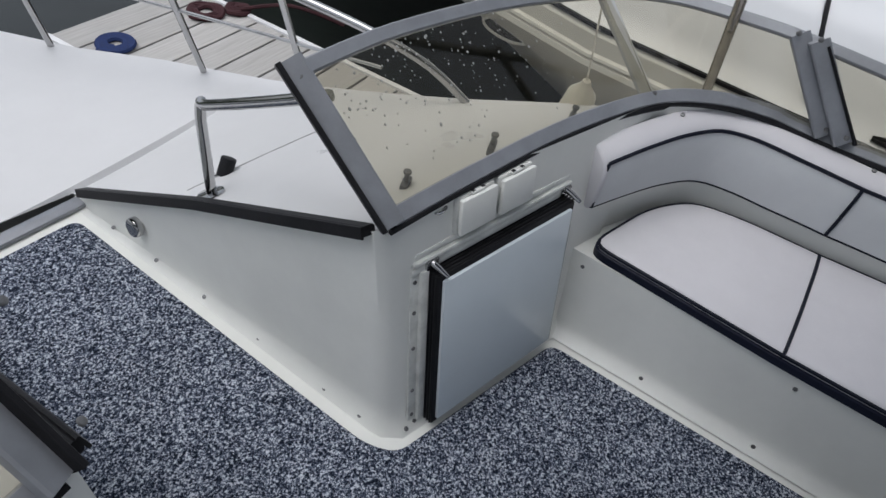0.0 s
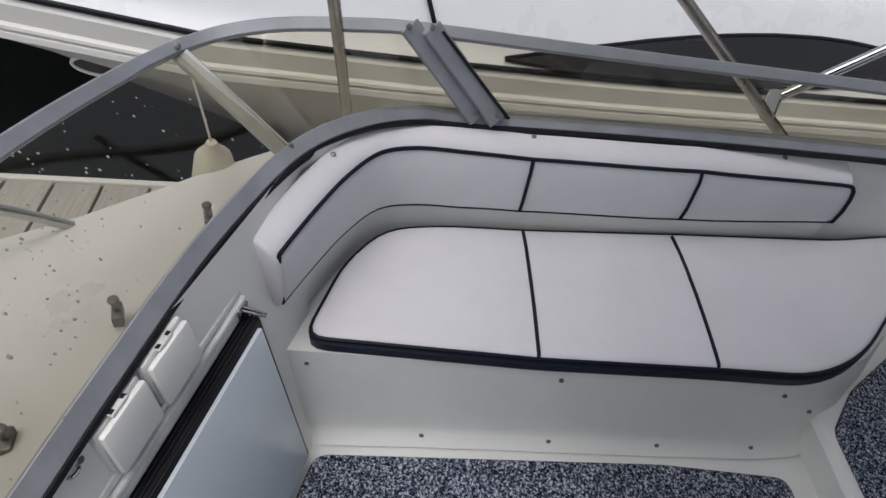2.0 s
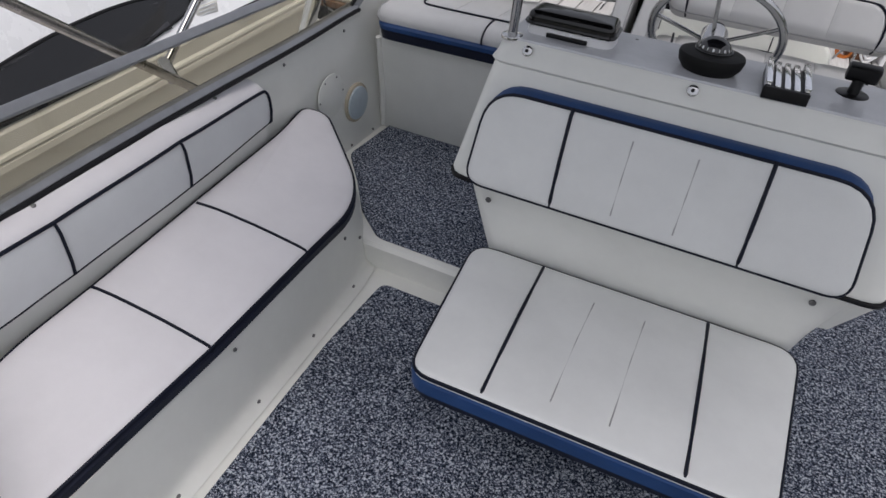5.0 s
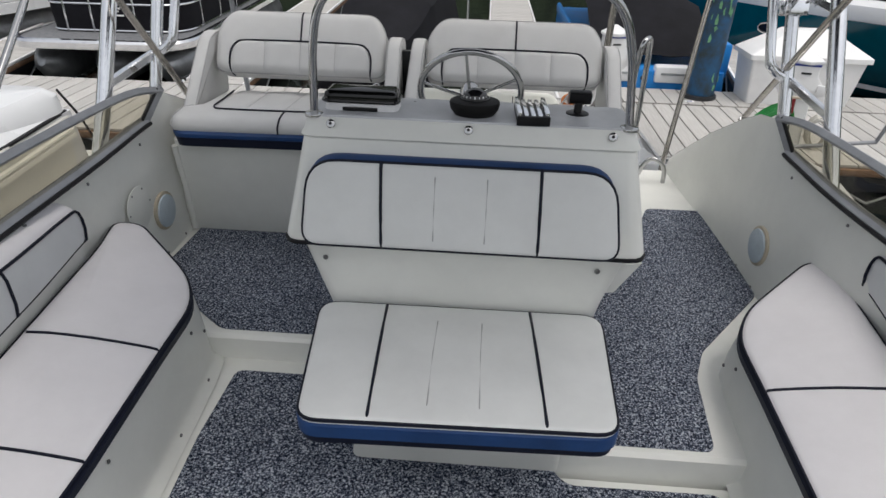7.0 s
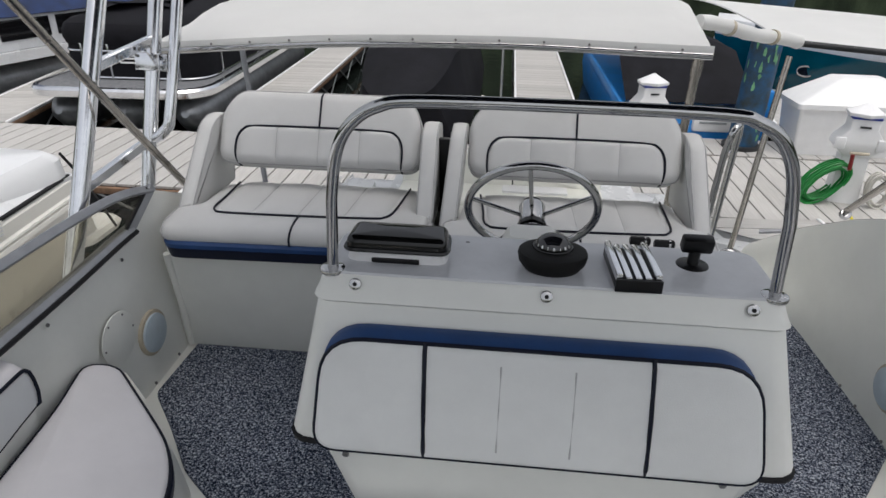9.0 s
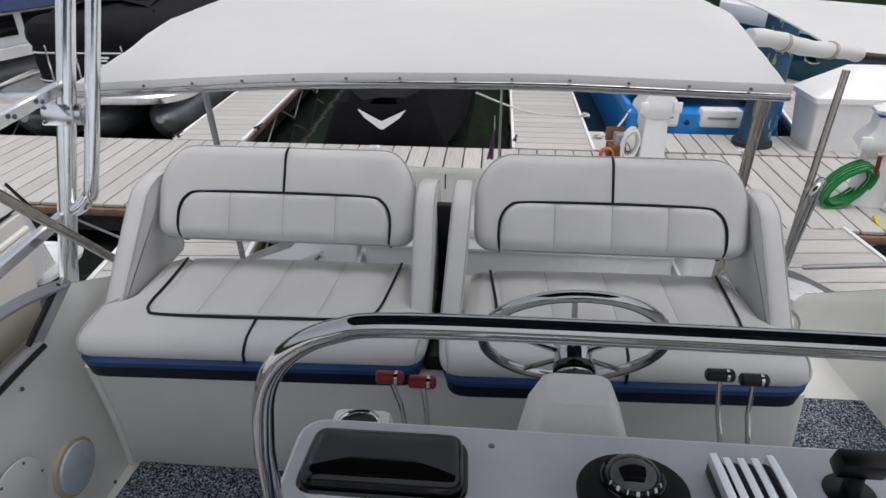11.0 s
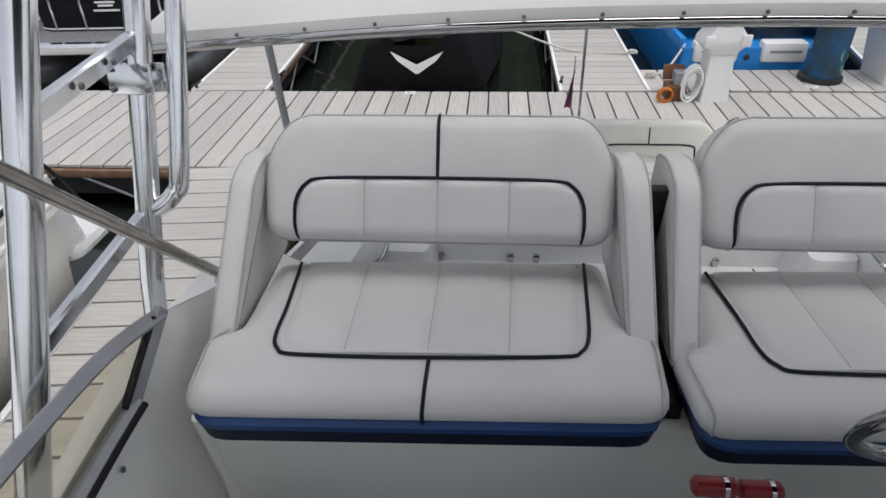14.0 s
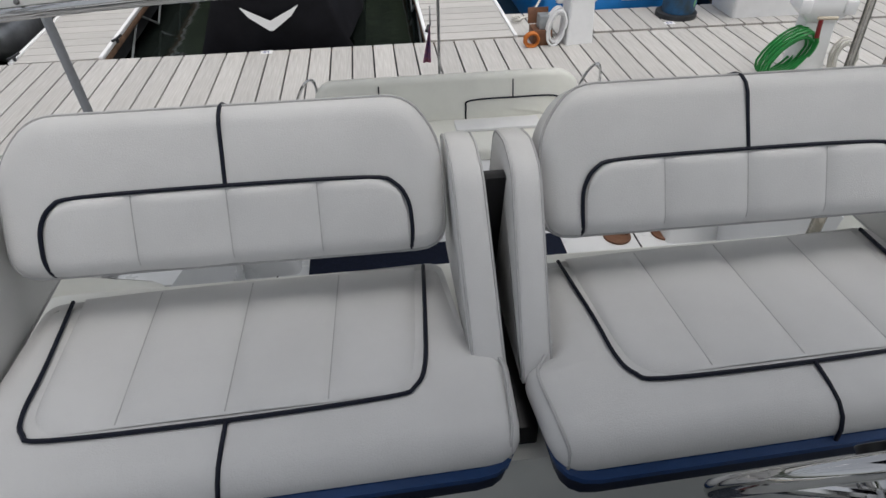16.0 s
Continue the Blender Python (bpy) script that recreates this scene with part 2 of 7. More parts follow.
def structure(name, bm, material, label, category):
    return tagged(link_mesh(name, bm, material), label, category, kind="structure")


def bm_join(*bms):
    out = bmesh.new()
    for b in bms:
        me = bpy.data.meshes.new("tmp")
        b.to_mesh(me)
        b.free()
        out.from_mesh(me)
        bpy.data.meshes.remove(me)
    return out


def xf(bm, m):
    bm.transform(m)
    return bm


def box(x0, x1, y0, y1, z0, z1, bevel=0.006, seg=2):
    bm = bmesh.new()
    bmesh.ops.create_cube(bm, size=1)
    bm.transform(Matrix.Translation(((x0 + x1) / 2, (y0 + y1) / 2, (z0 + z1) / 2)) @ Matrix.Diagonal((x1 - x0, y1 - y0, z1 - z0, 1)))
    if bevel:
        bmesh.ops.bevel(bm, geom=bm.edges[:], offset=min(bevel, 0.45 * min(abs(x1 - x0), abs(y1 - y0), abs(z1 - z0))), segments=seg, affect="EDGES", profile=0.5)
    return bm


def rounded(pts, r, n=5):
    """A plan outline with its corners rounded; r is one radius or one for each corner."""
    out, k = [], len(pts)
    for i, p in enumerate(pts):
        p, a, b = Vector(p[:2]), Vector(pts[i - 1][:2]), Vector(pts[(i + 1) % k][:2])
        rad = r[i] if isinstance(r, (list, tuple)) else r
        u, v = (a - p), (b - p)
        d = min(rad, 0.48 * u.length, 0.48 * v.length)
        if d < 1e-4:
            out.append((p.x, p.y))
            continue
        s, e = p + u.normalized() * d, p + v.normalized() * d
        for j in range(n + 1):
            t = j / n
            q = s * (1 - t) ** 2 + p * 2 * t * (1 - t) + e * t * t
            out.append((q.x, q.y))
    return out


def inset(pts, d):
    """The outline moved inwards by d (counter-clockwise outlines)."""
    k, out = len(pts), []
    area = sum(pts[i][0] * pts[(i + 1) % k][1] - pts[(i + 1) % k][0] * pts[i][1] for i in range(k))
    sgn = 1 if area > 0 else -1
    for i in range(k):
        a, p, b = Vector(pts[i - 1]), Vector(pts[i]), Vector(pts[(i + 1) % k])
        t = (b - a)
        if t.length < 1e-9:
            out.append((p.x, p.y))
            continue
        t.normalize()
        out.append((p.x - sgn * t.y * d, p.y + sgn * t.x * d))
    return out


def rings(levels, cap=True):
    """A skin through closed rings of equal count, with both ends closed."""
    bm = bmesh.new()
    vs = [[bm.verts.new(p) for p in ring] for ring in levels]
    k = len(vs[0])
    for a, b in zip(vs, vs[1:]):
        for i in range(k):
            bm.faces.new((a[i], a[(i + 1) % k], b[(i + 1) % k], b[i]))
    if cap:
        bm.faces.new(list(reversed(vs[0])))
        bm.faces.new(vs[-1])
    return bm


def cushion(pts, z0, z1, soft=0.02, crown=0.008, taper=0.0):
    """A stuffed pad on a plan outline: rounded rim and a slightly domed top."""
    lv = [[(x, y, z0) for x, y in inset(pts, soft * 0.4 + taper)], [(x, y, z0 + soft * 0.4) for x, y in inset(pts, taper)]]
    lv.append([(x, y, z1 - soft) for x, y in pts])
    for a in (30, 60, 90):
        d = soft * (1 - math.cos(radians(a)))
        lv.append([(x, y, z1 - soft + soft * math.sin(radians(a))) for x, y in inset(pts, d)])
    last = inset(pts, soft)
    cx, cy = sum(p[0] for p in last) / len(last), sum(p[1] for p in last) / len(last)
    for f in (0.93, 0.82, 0.68, 0.52, 0.36, 0.2, 0.05):
        lv.append([(cx + (x - cx) * f, cy + (y - cy) * f, z1 + crown * (1 - f * f)) for x, y in last])
    return rings(lv)


def slab(pts, z0, z1, bevel=0.004):
    lv = [[(x, y, z0) for x, y in pts], [(x, y, z1 - bevel) for x, y in pts], [(x, y, z1) for x, y in inset(pts, bevel)]]
    return rings(lv)


def smooth_path(pts, n=6, closed=False):
    """Catmull-Rom through the points."""
    P = [Vector(p) for p in pts]
    k, out = len(P), []
    for i in range(k if closed else k - 1):
        if closed:
            a, b, c, d = P[i - 1], P[i], P[(i + 1) % k], P[(i + 2) % k]
        else:
            a, b, c, d = P[max(i - 1, 0)], P[i], P[i + 1], P[min(i + 2, k - 1)]
        for j in range(n):
            t = j / n
            out.append(0.5 * ((2 * b) + (c - a) * t + (2 * a - 5 * b + 4 * c - d) * t * t + (3 * b - a - 3 * c + d) * t ** 3))
    if not closed:
        out.append(P[-1])
    return out


def tube(pts, r, seg=10, closed=False):
    """A round bar along a path; r is one radius or a list."""
    P = [Vector(p) for p in pts]
    k = len(P)
    bm, vs, up = bmesh.new(), [], None
    for i in range(k):
        if closed:
            t = (P[(i + 1) % k] - P[i - 1])
        else:
            t = P[min(i + 1, k - 1)] - P[max(i - 1, 0)]
        t = t.normalized() if t.length > 1e-9 else Vector((0, 0, 1))
        if up is None:
            up = Vector((0, 0, 1)) if abs(t.z) < 0.9 else Vector((1, 0, 0))
        s = t.cross(up).normalized()
        up = s.cross(t).normalized()
        rad = r[i] if isinstance(r, (list, tuple)) else r
        vs.append([bm.verts.new(P[i] + rad * (math.cos(2 * math.pi * j / seg) * s + math.sin(2 * math.pi * j / seg) * up)) for j in range(seg)])
    pairs = list(zip(vs, vs[1:])) + ([(vs[-1], vs[0])] if closed else [])
    for a, b in pairs:
        for j in range(seg):
            bm.faces.new((a[j], a[(j + 1) % seg], b[(j + 1) % seg], b[j]))
    if not closed:
        bm.faces.new(list(reversed(vs[0])))
        bm.faces.new(vs[-1])
    return bm


def bar(pts, w, h, ups):
    """A flat bar (w across, h thick) along a path; ups: the way its face looks, one or one a point."""
    P = [Vector(p) for p in pts]
    k = len(P)
    lv = []
    for i in range(k):
        t = (P[min(i + 1, k - 1)] - P[max(i - 1, 0)]).normalized()
        u = Vector(ups[i] if isinstance(ups, list) else ups)
        u = (u - t * u.dot(t)).normalized()
        s = t.cross(u)
        c = min(w, h) * 0.2
        ring = []
        for a, b in ((1, -1), (1, 1), (-1, 1), (-1, -1)):
            if a * b > 0:
                ring += [P[i] + s * a * (w / 2) + u * b * (h / 2 - c), P[i] + s * a * (w / 2 - c) + u * b * h / 2] if a > 0 else [P[i] + s * a * (w / 2) + u * b * (h / 2 - c), P[i] + s * a * (w / 2 - c) + u * b * h / 2]
            else:
                ring += [P[i] + s * a * (w / 2 - c) + u * b * h / 2, P[i] + s * a * (w / 2) + u * b * (h / 2 - c)]
        lv.append(ring)
    return rings(lv)


def disc(r, h, seg=20, bevel=0.003):
    """A short round stub on z = 0."""
    b = min(bevel, h * 0.45, r * 0.45)
    lv = []
    for rr, z in ((r, 0), (r, h - b), (r - b * 0.3, h - b * 0.3), (r - b, h)):
        lv.append([(rr * math.cos(2 * math.pi * j / seg), rr * math.sin(2 * math.pi * j / seg), z) for j in range(seg)])
    return rings(lv)


def aim(at, normal):
    """A pose at a place whose z axis looks along normal."""
    return Matrix.Translation(at) @ Vector(normal).to_track_quat("Z", "Y").to_matrix().to_4x4()


def lerp_path(P, s):
    """The point at the share s of a polyline's length."""
    P = [Vector(p) for p in P]
    L = [(b - a).length for a, b in zip(P, P[1:])]
    d = s * sum(L)
    for a, b, q in zip(P, P[1:], L):
        if d <= q or b is P[-1]:
            return a + (b - a) * min(1, d / max(q, 1e-9))
        d -= q
    return P[-1]


def loft(sections, cap=True):
    return rings(sections, cap)


def grid(fn, nu, nv):
    bm = bmesh.new()
    v = [[bm.verts.new(fn(i / nu, j / nv)) for j in range(nv + 1)] for i in range(nu + 1)]
    for i in range(nu):
        for j in range(nv):
            bm.faces.new((v[i][j], v[i + 1][j], v[i + 1][j + 1], v[i][j + 1]))
    return bm


def thick(bm, d):
    """Gives an open sheet a thickness of d."""
    bmesh.ops.recalc_face_normals(bm, faces=bm.faces)
    bmesh.ops.solidify(bm, geom=bm.faces[:], thickness=d)
    return bm


screw_mesh = None


def screw(at, normal, parent, r=0.006):
    """A pan-head screw: one shared mesh."""
    global screw_mesh
    if screw_mesh is None:
        ring = disc(1.0, 0.55, 12, 0.35)
        slot = xf(box(-0.7, 0.7, -0.14, 0.14, 0.5, 0.58, 0), Matrix.Identity(4))
        o = link_mesh("screw", bm_join(ring, slot), SCREW_STEEL)
        screw_mesh = o.data
        bpy.data.objects.remove(o)
    o = new("screw", screw_mesh)
    o.parent = parent
    o.matrix_basis = aim(at, normal) @ Matrix.Scale(r, 4)
    return o


# ---- the boat: hull, deck, floors ----
def table(pairs):
    ys, vs = [p[0] for p in pairs], [p[1] for p in pairs]
    return lambda y: float(np.interp(y, ys, vs))


half_beam = table([(-4.05, 0.08), (-3.6, 0.42), (-3.38, 0.56), (-3.14, 0.72), (-2.83, 0.87), (-2.56, 0.95), (-2.3, 1.0), (-2.0, 1.04), (-1.7, 1.11), (-1.5, 1.24), (-1.2, 1.44), (-1.0, 1.5), (2.0, 1.52), (4.2, 1.5)])
edge_z = table([(-4.0, 0.05), (-3.2, 0.0), (-2.75, 0.05), (-2.4, 0.12), (-2.0, 0.26), (-1.7, 0.36), (-1.5, 0.40), (-1.2, 0.43), (-1.0, 0.42), (-0.8, 0.42), (0.5, 0.44), (1.0, 0.50), (1.5, 0.42), (1.9, 0.10), (2.6, -0.10), (3.2, -0.38), (4.2, -0.42)])
inner_x = table([(-4.0, 0.0), (-2.505, 0.0), (-2.495, 0.215), (-1.93, 0.232), (-1.432, 0.262), (-1.39, 0.5), (-1.33, 0.8), (-1.23, 1.08), (-1.12, 1.215), (-1.0, 1.29), (-0.85, 1.315), (0.3, 1.325), (0.9, 1.324), (1.9, 1.30)])
inner_z = table([(-4.0, 0.1), (-3.2, 0.03), (-2.505, 0.02), (-2.495, 0.012), (-1.93, 0.325), (-1.47, 0.562), (-1.432, 0.588), (-1.2, 0.608), (-1.0, 0.602), (-0.85, 0.596), (-0.3, 0.616), (0.3, 0.627), (0.9, 0.640), (1.05, 0.65), (1.5, 0.46), (1.9, 0.12), (4.2, 0.0)])
aft_rise = {1: table([(0.6, 0.0), (0.725, 0.025), (0.88, 0.10), (1.05, 0.06), (1.2, 0.055), (1.5, 0.01), (1.9, 0.08)]), -1: table([(0.6, 0.0), (0.725, 0.025), (0.88, 0.10), (0.95, 0.065), (1.05, 0.012), (1.2, 0.010), (1.5, 0.02), (1.9, 0.0)])}


def rim_z(y, s):
    """Height of the cockpit's rim, which rises abaft the windshield; the starboard side slopes down to the gate."""
    return inner_z(y) + aft_rise[s](y)


DECK_Y = [-4.0, -3.6, -3.2, -2.9, -2.7, -2.505, -2.495, -2.3, -2.1, -1.93, -1.75, -1.6, -1.47, -1.432, -1.39, -1.33, -1.23, -1.12, -1.0, -0.85, -0.5, 0.0, 0.3, 0.6, 0.725, 0.88, 0.95, 1.05, 1.2, 1.35, 1.5, 1.7, 1.9]


def inboard(y):
    """How far the starboard side stands in from the mirrored port side."""
    return float(np.interp(y, [-0.3, 0.5, 1.2, 1.9], [0, -0.1, -0.105, -0.14]))


def inner_side(y, s):
    """The rim of the cockpit; the starboard side of the walkway lies further out."""
    return inner_x(y) + (0.06 * float(np.interp(y, [-2.51, -2.49, -1.4, -1.2], [0, 1, 1, 0])) + inboard(y) if s > 0 else 0)


def deck_side(s):
    """The deck from the cockpit's rim to the gunwale."""
    bm, n = bmesh.new(), 8
    rows = []
    for y in DECK_Y:
        a, b, za, zb = inner_side(y, s), half_beam(y), rim_z(y, s), edge_z(y)
        row = []
        for j in range(n + 1):
            u = j / n
            row.append(bm.verts.new((s * (a + (b - a) * u), y, za + (zb - za) * u ** float(np.interp(y, [-1.5, -1.1], [1.6, 0.55])))))
        rows.append(row)
    for p, q in zip(rows, rows[1:]):
        for j in range(n):
            bm.faces.new((p[j], p[j + 1], q[j + 1], q[j]))
    return bm


def hull_side(s):
    ys = DECK_Y + [2.6, 3.4, 4.2]

    def fn(u, v):
        y = ys[round(u * (len(ys) - 1))]
        b, z = half_beam(y), edge_z(y)
        k = [(1.0, z), (1.03, z - 0.02), (1.03, z - 0.07), (0.99, z - 0.09), (0.95, -0.4), (0.82, -1.2)][round(v * 5)]
        return (s * b * k[0], y, k[1])

    return grid(fn, len(ys) - 1, 5)


for s, side in ((-1, "port"), (1, "starboard")):
    structure("foredeck", deck_side(s), WHITE_GEL, "glossy white gelcoat deck sloping down to the bow", "boat deck")
    structure("hull", hull_side(s), WHITE_GEL, "white gelcoat boat hull side with rub rail", "hull")
    ys = [-1.25, -1.23, -1.12, -1.0, -0.85, -0.5, 0.0, 0.3, 0.6, 0.725, 0.88, 0.95, 1.05, 1.2, 1.35, 1.5, 1.7, 1.9]

    def liner(u, v, s=s, ys=ys):
        y = ys[round(u * (len(ys) - 1))]
        zt = rim_z(y, s) - 0.002
        z = zt + (0.03 - zt) * v if v < 1 else 0.0
        low = 0.015 if v > 0.9 else 0.0
        return (s * (inner_x(y) + (inboard(y) if s > 0 else 0) - 0.02 * min(1, v * 6) - low - 0.03 * v), y, z)

    wall = structure("wall_" + side, grid(liner, len(ys) - 1, 10), GEL, "ivory gelcoat cockpit side wall", "wall")
    for y, z in ((0.25, 0.59), (-0.2, 0.578), (0.62, 0.598)):
        screw((s * (inner_side(y, s) - 0.018), y, z), (-s, 0, 0.2), wall)
    for y in (0.45, 0.58, 0.75, 0.86):
        screw((s * (inner_side(y, s) - 0.065), y, 0.135), (-s, 0, 0.3), wall)

    low = [(0.21, -2.47, 0), (0.225, -1.9, 0), (0.238, -1.36, 0), (0.243, -1.33, 0), (0.262, -1.308, 0), (0.30, -1.298, 0), (0.55, -1.235, 0), (0.83, -1.165, 0)]
    top = [(0.216, -2.49, 0.012), (0.233, -1.93, 0.326), (0.25, -1.475, 0.562), (0.254, -1.445, 0.581), (0.272, -1.430, 0.588), (0.31, -1.424, 0.592), (0.55, -1.379, 0.600), (1.08, -1.232, 0.611)]

    def bulk(u, v, s=s, low=low, top=top):
        i = round(u * 7)
        a, b = Vector(low[i]), Vector(top[i])
        p = a.lerp(b, v)
        if v == 0:
            p = p + (Vector((-0.02, 0.0, 0)) if i < 4 else Vector((-0.006, 0.02, 0)))
        return (s * (p.x + (0.06 * (1 - max(0, i - 4) / 3) if s > 0 else 0)), p.y, p.z)

    bulkhead = structure("wall_bulkhead_" + side, grid(bulk, 7, 14), GEL, "ivory gelcoat bulkhead and walkway side", "wall")
    for y in (-1.40, -1.511, -1.733, -1.932, -2.12, -2.3):
        screw((s * (0.226 + (0.06 if s > 0 else 0) + (y + 1.5) * 0.018), y, 0.014), (-s * 0.5, 0, 0.8), bulkhead)
    for x in (0.27, 0.30):
        screw((s * x, -1.29 - 0.004, 0.02), (0, 0.7, 0.7), bulkhead)
    # rubber channel along the sloping top of the walkway side
    seal = thing("walkway_seal", "black rubber sealing strip along the sloping walkway edge", "seal", "walkway seals")
    o = 0.06 if s > 0 else 0
    seal_pts = [(s * (0.222 + o), -2.44, 0.052), (s * (0.24 + o), -1.93, 0.338), (s * (0.249 + o), -1.452, 0.582)]
    part("channel", bar(seal_pts, 0.032, 0.02, (s * 0.3, -0.3, 1)), RUBBER, seal)
    part("lip", bar([(x - s * 0.018, y, z + 0.004) for x, y, z in seal_pts], 0.006, 0.024, (s * 0.3, -0.3, 1)), RUBBER, seal)

floor_pts = [(-0.9, 0.105), (-0.9, -1.13), (-0.24, -1.32), (-0.215, -2.47), (0.34, -2.47), (0.34, -1.32), (0.9, -1.13), (0.9, -0.345), (0.31, -0.345), (0.31, 0.105)]
structure("floor", slab(floor_pts[::-1], -0.06, 0.0, 0.002), GEL, "ivory gelcoat cockpit sole", "floor")
deck_pts = [(-1.33, 1.0), (-1.33, 0.09), (0.28, 0.09), (0.30, -0.33), (1.33, -0.33), (1.33, 1.9), (-1.33, 1.9)]
raised = structure("floor_raised", slab(rounded(deck_pts[::-1], 0.02), -0.06, 0.1, 0.012), GEL, "raised ivory gelcoat helm deck with a low step", "floor")
carpet_low = [(-0.745, -1.15), (-0.215, -1.275), (-0.185, -1.35), (-0.165, -2.40), (0.24, -2.40), (0.27, -1.35), (0.285, -1.275), (0.745, -1.15), (0.785, -0.37), (0.34, -0.375), (0.29, -0.30), (0.29, 0.02), (-0.78, 0.022), (-0.79, -0.3)]
structure("carpet_floor", slab(rounded(carpet_low, 0.035), -0.002, 0.009, 0.004), CARPET, "blue-grey flecked loop carpet on the cockpit sole", "carpet")
carpet_high = [(-0.995, 0.235), (-0.865, 0.128), (0.33, 0.128), (0.335, -0.30), (0.765, -0.30), (0.80, 0.02), (0.86, 0.17), (1.18, 0.56), (1.22, 1.34), (0.90, 1.335), (0.72, 0.865), (-1.24, 0.885), (-1.255, 0.56), (-1.12, 0.40)]
structure("carpet_helm_deck", slab(rounded(carpet_high, 0.03), 0.098, 0.110, 0.004), CARPET, "blue-grey flecked loop carpet on the helm deck", "carpet")
sill = thing("walkway_sill", "grey aluminium threshold strip at the walkway's front", "threshold")
part("strip", box(-0.24, 0.34, -2.475, -2.43, 0.002, 0.018), ALU, sill)

# ---- windshield ----
LOWER = [(0.29, -1.435, 0.597), (0.5, -1.398, 0.607), (0.8, -1.337, 0.614), (1.072, -1.242, 0.619), (1.205, -1.13, 0.622), (1.278, -1.0, 0.618), (1.30, -0.85, 0.612), (1.305, -0.3, 0.637), (1.315, 0.3, 0.648), (1.318, 0.62, 0.664), (1.317, 0.725, 0.668)]
UPPER = [(0.268, -1.65, 0.800), (0.51, -1.634, 0.804), (0.83, -1.57, 0.798), (1.175, -1.475, 0.765), (1.275, -1.33, 0.782), (1.316, -1.13, 0.792), (1.327, -0.985, 0.795), (1.345, -0.6, 0.787), (1.360, 0.2, 0.784), (1.336, 0.66, 0.784), (1.315, 0.875, 0.745)]


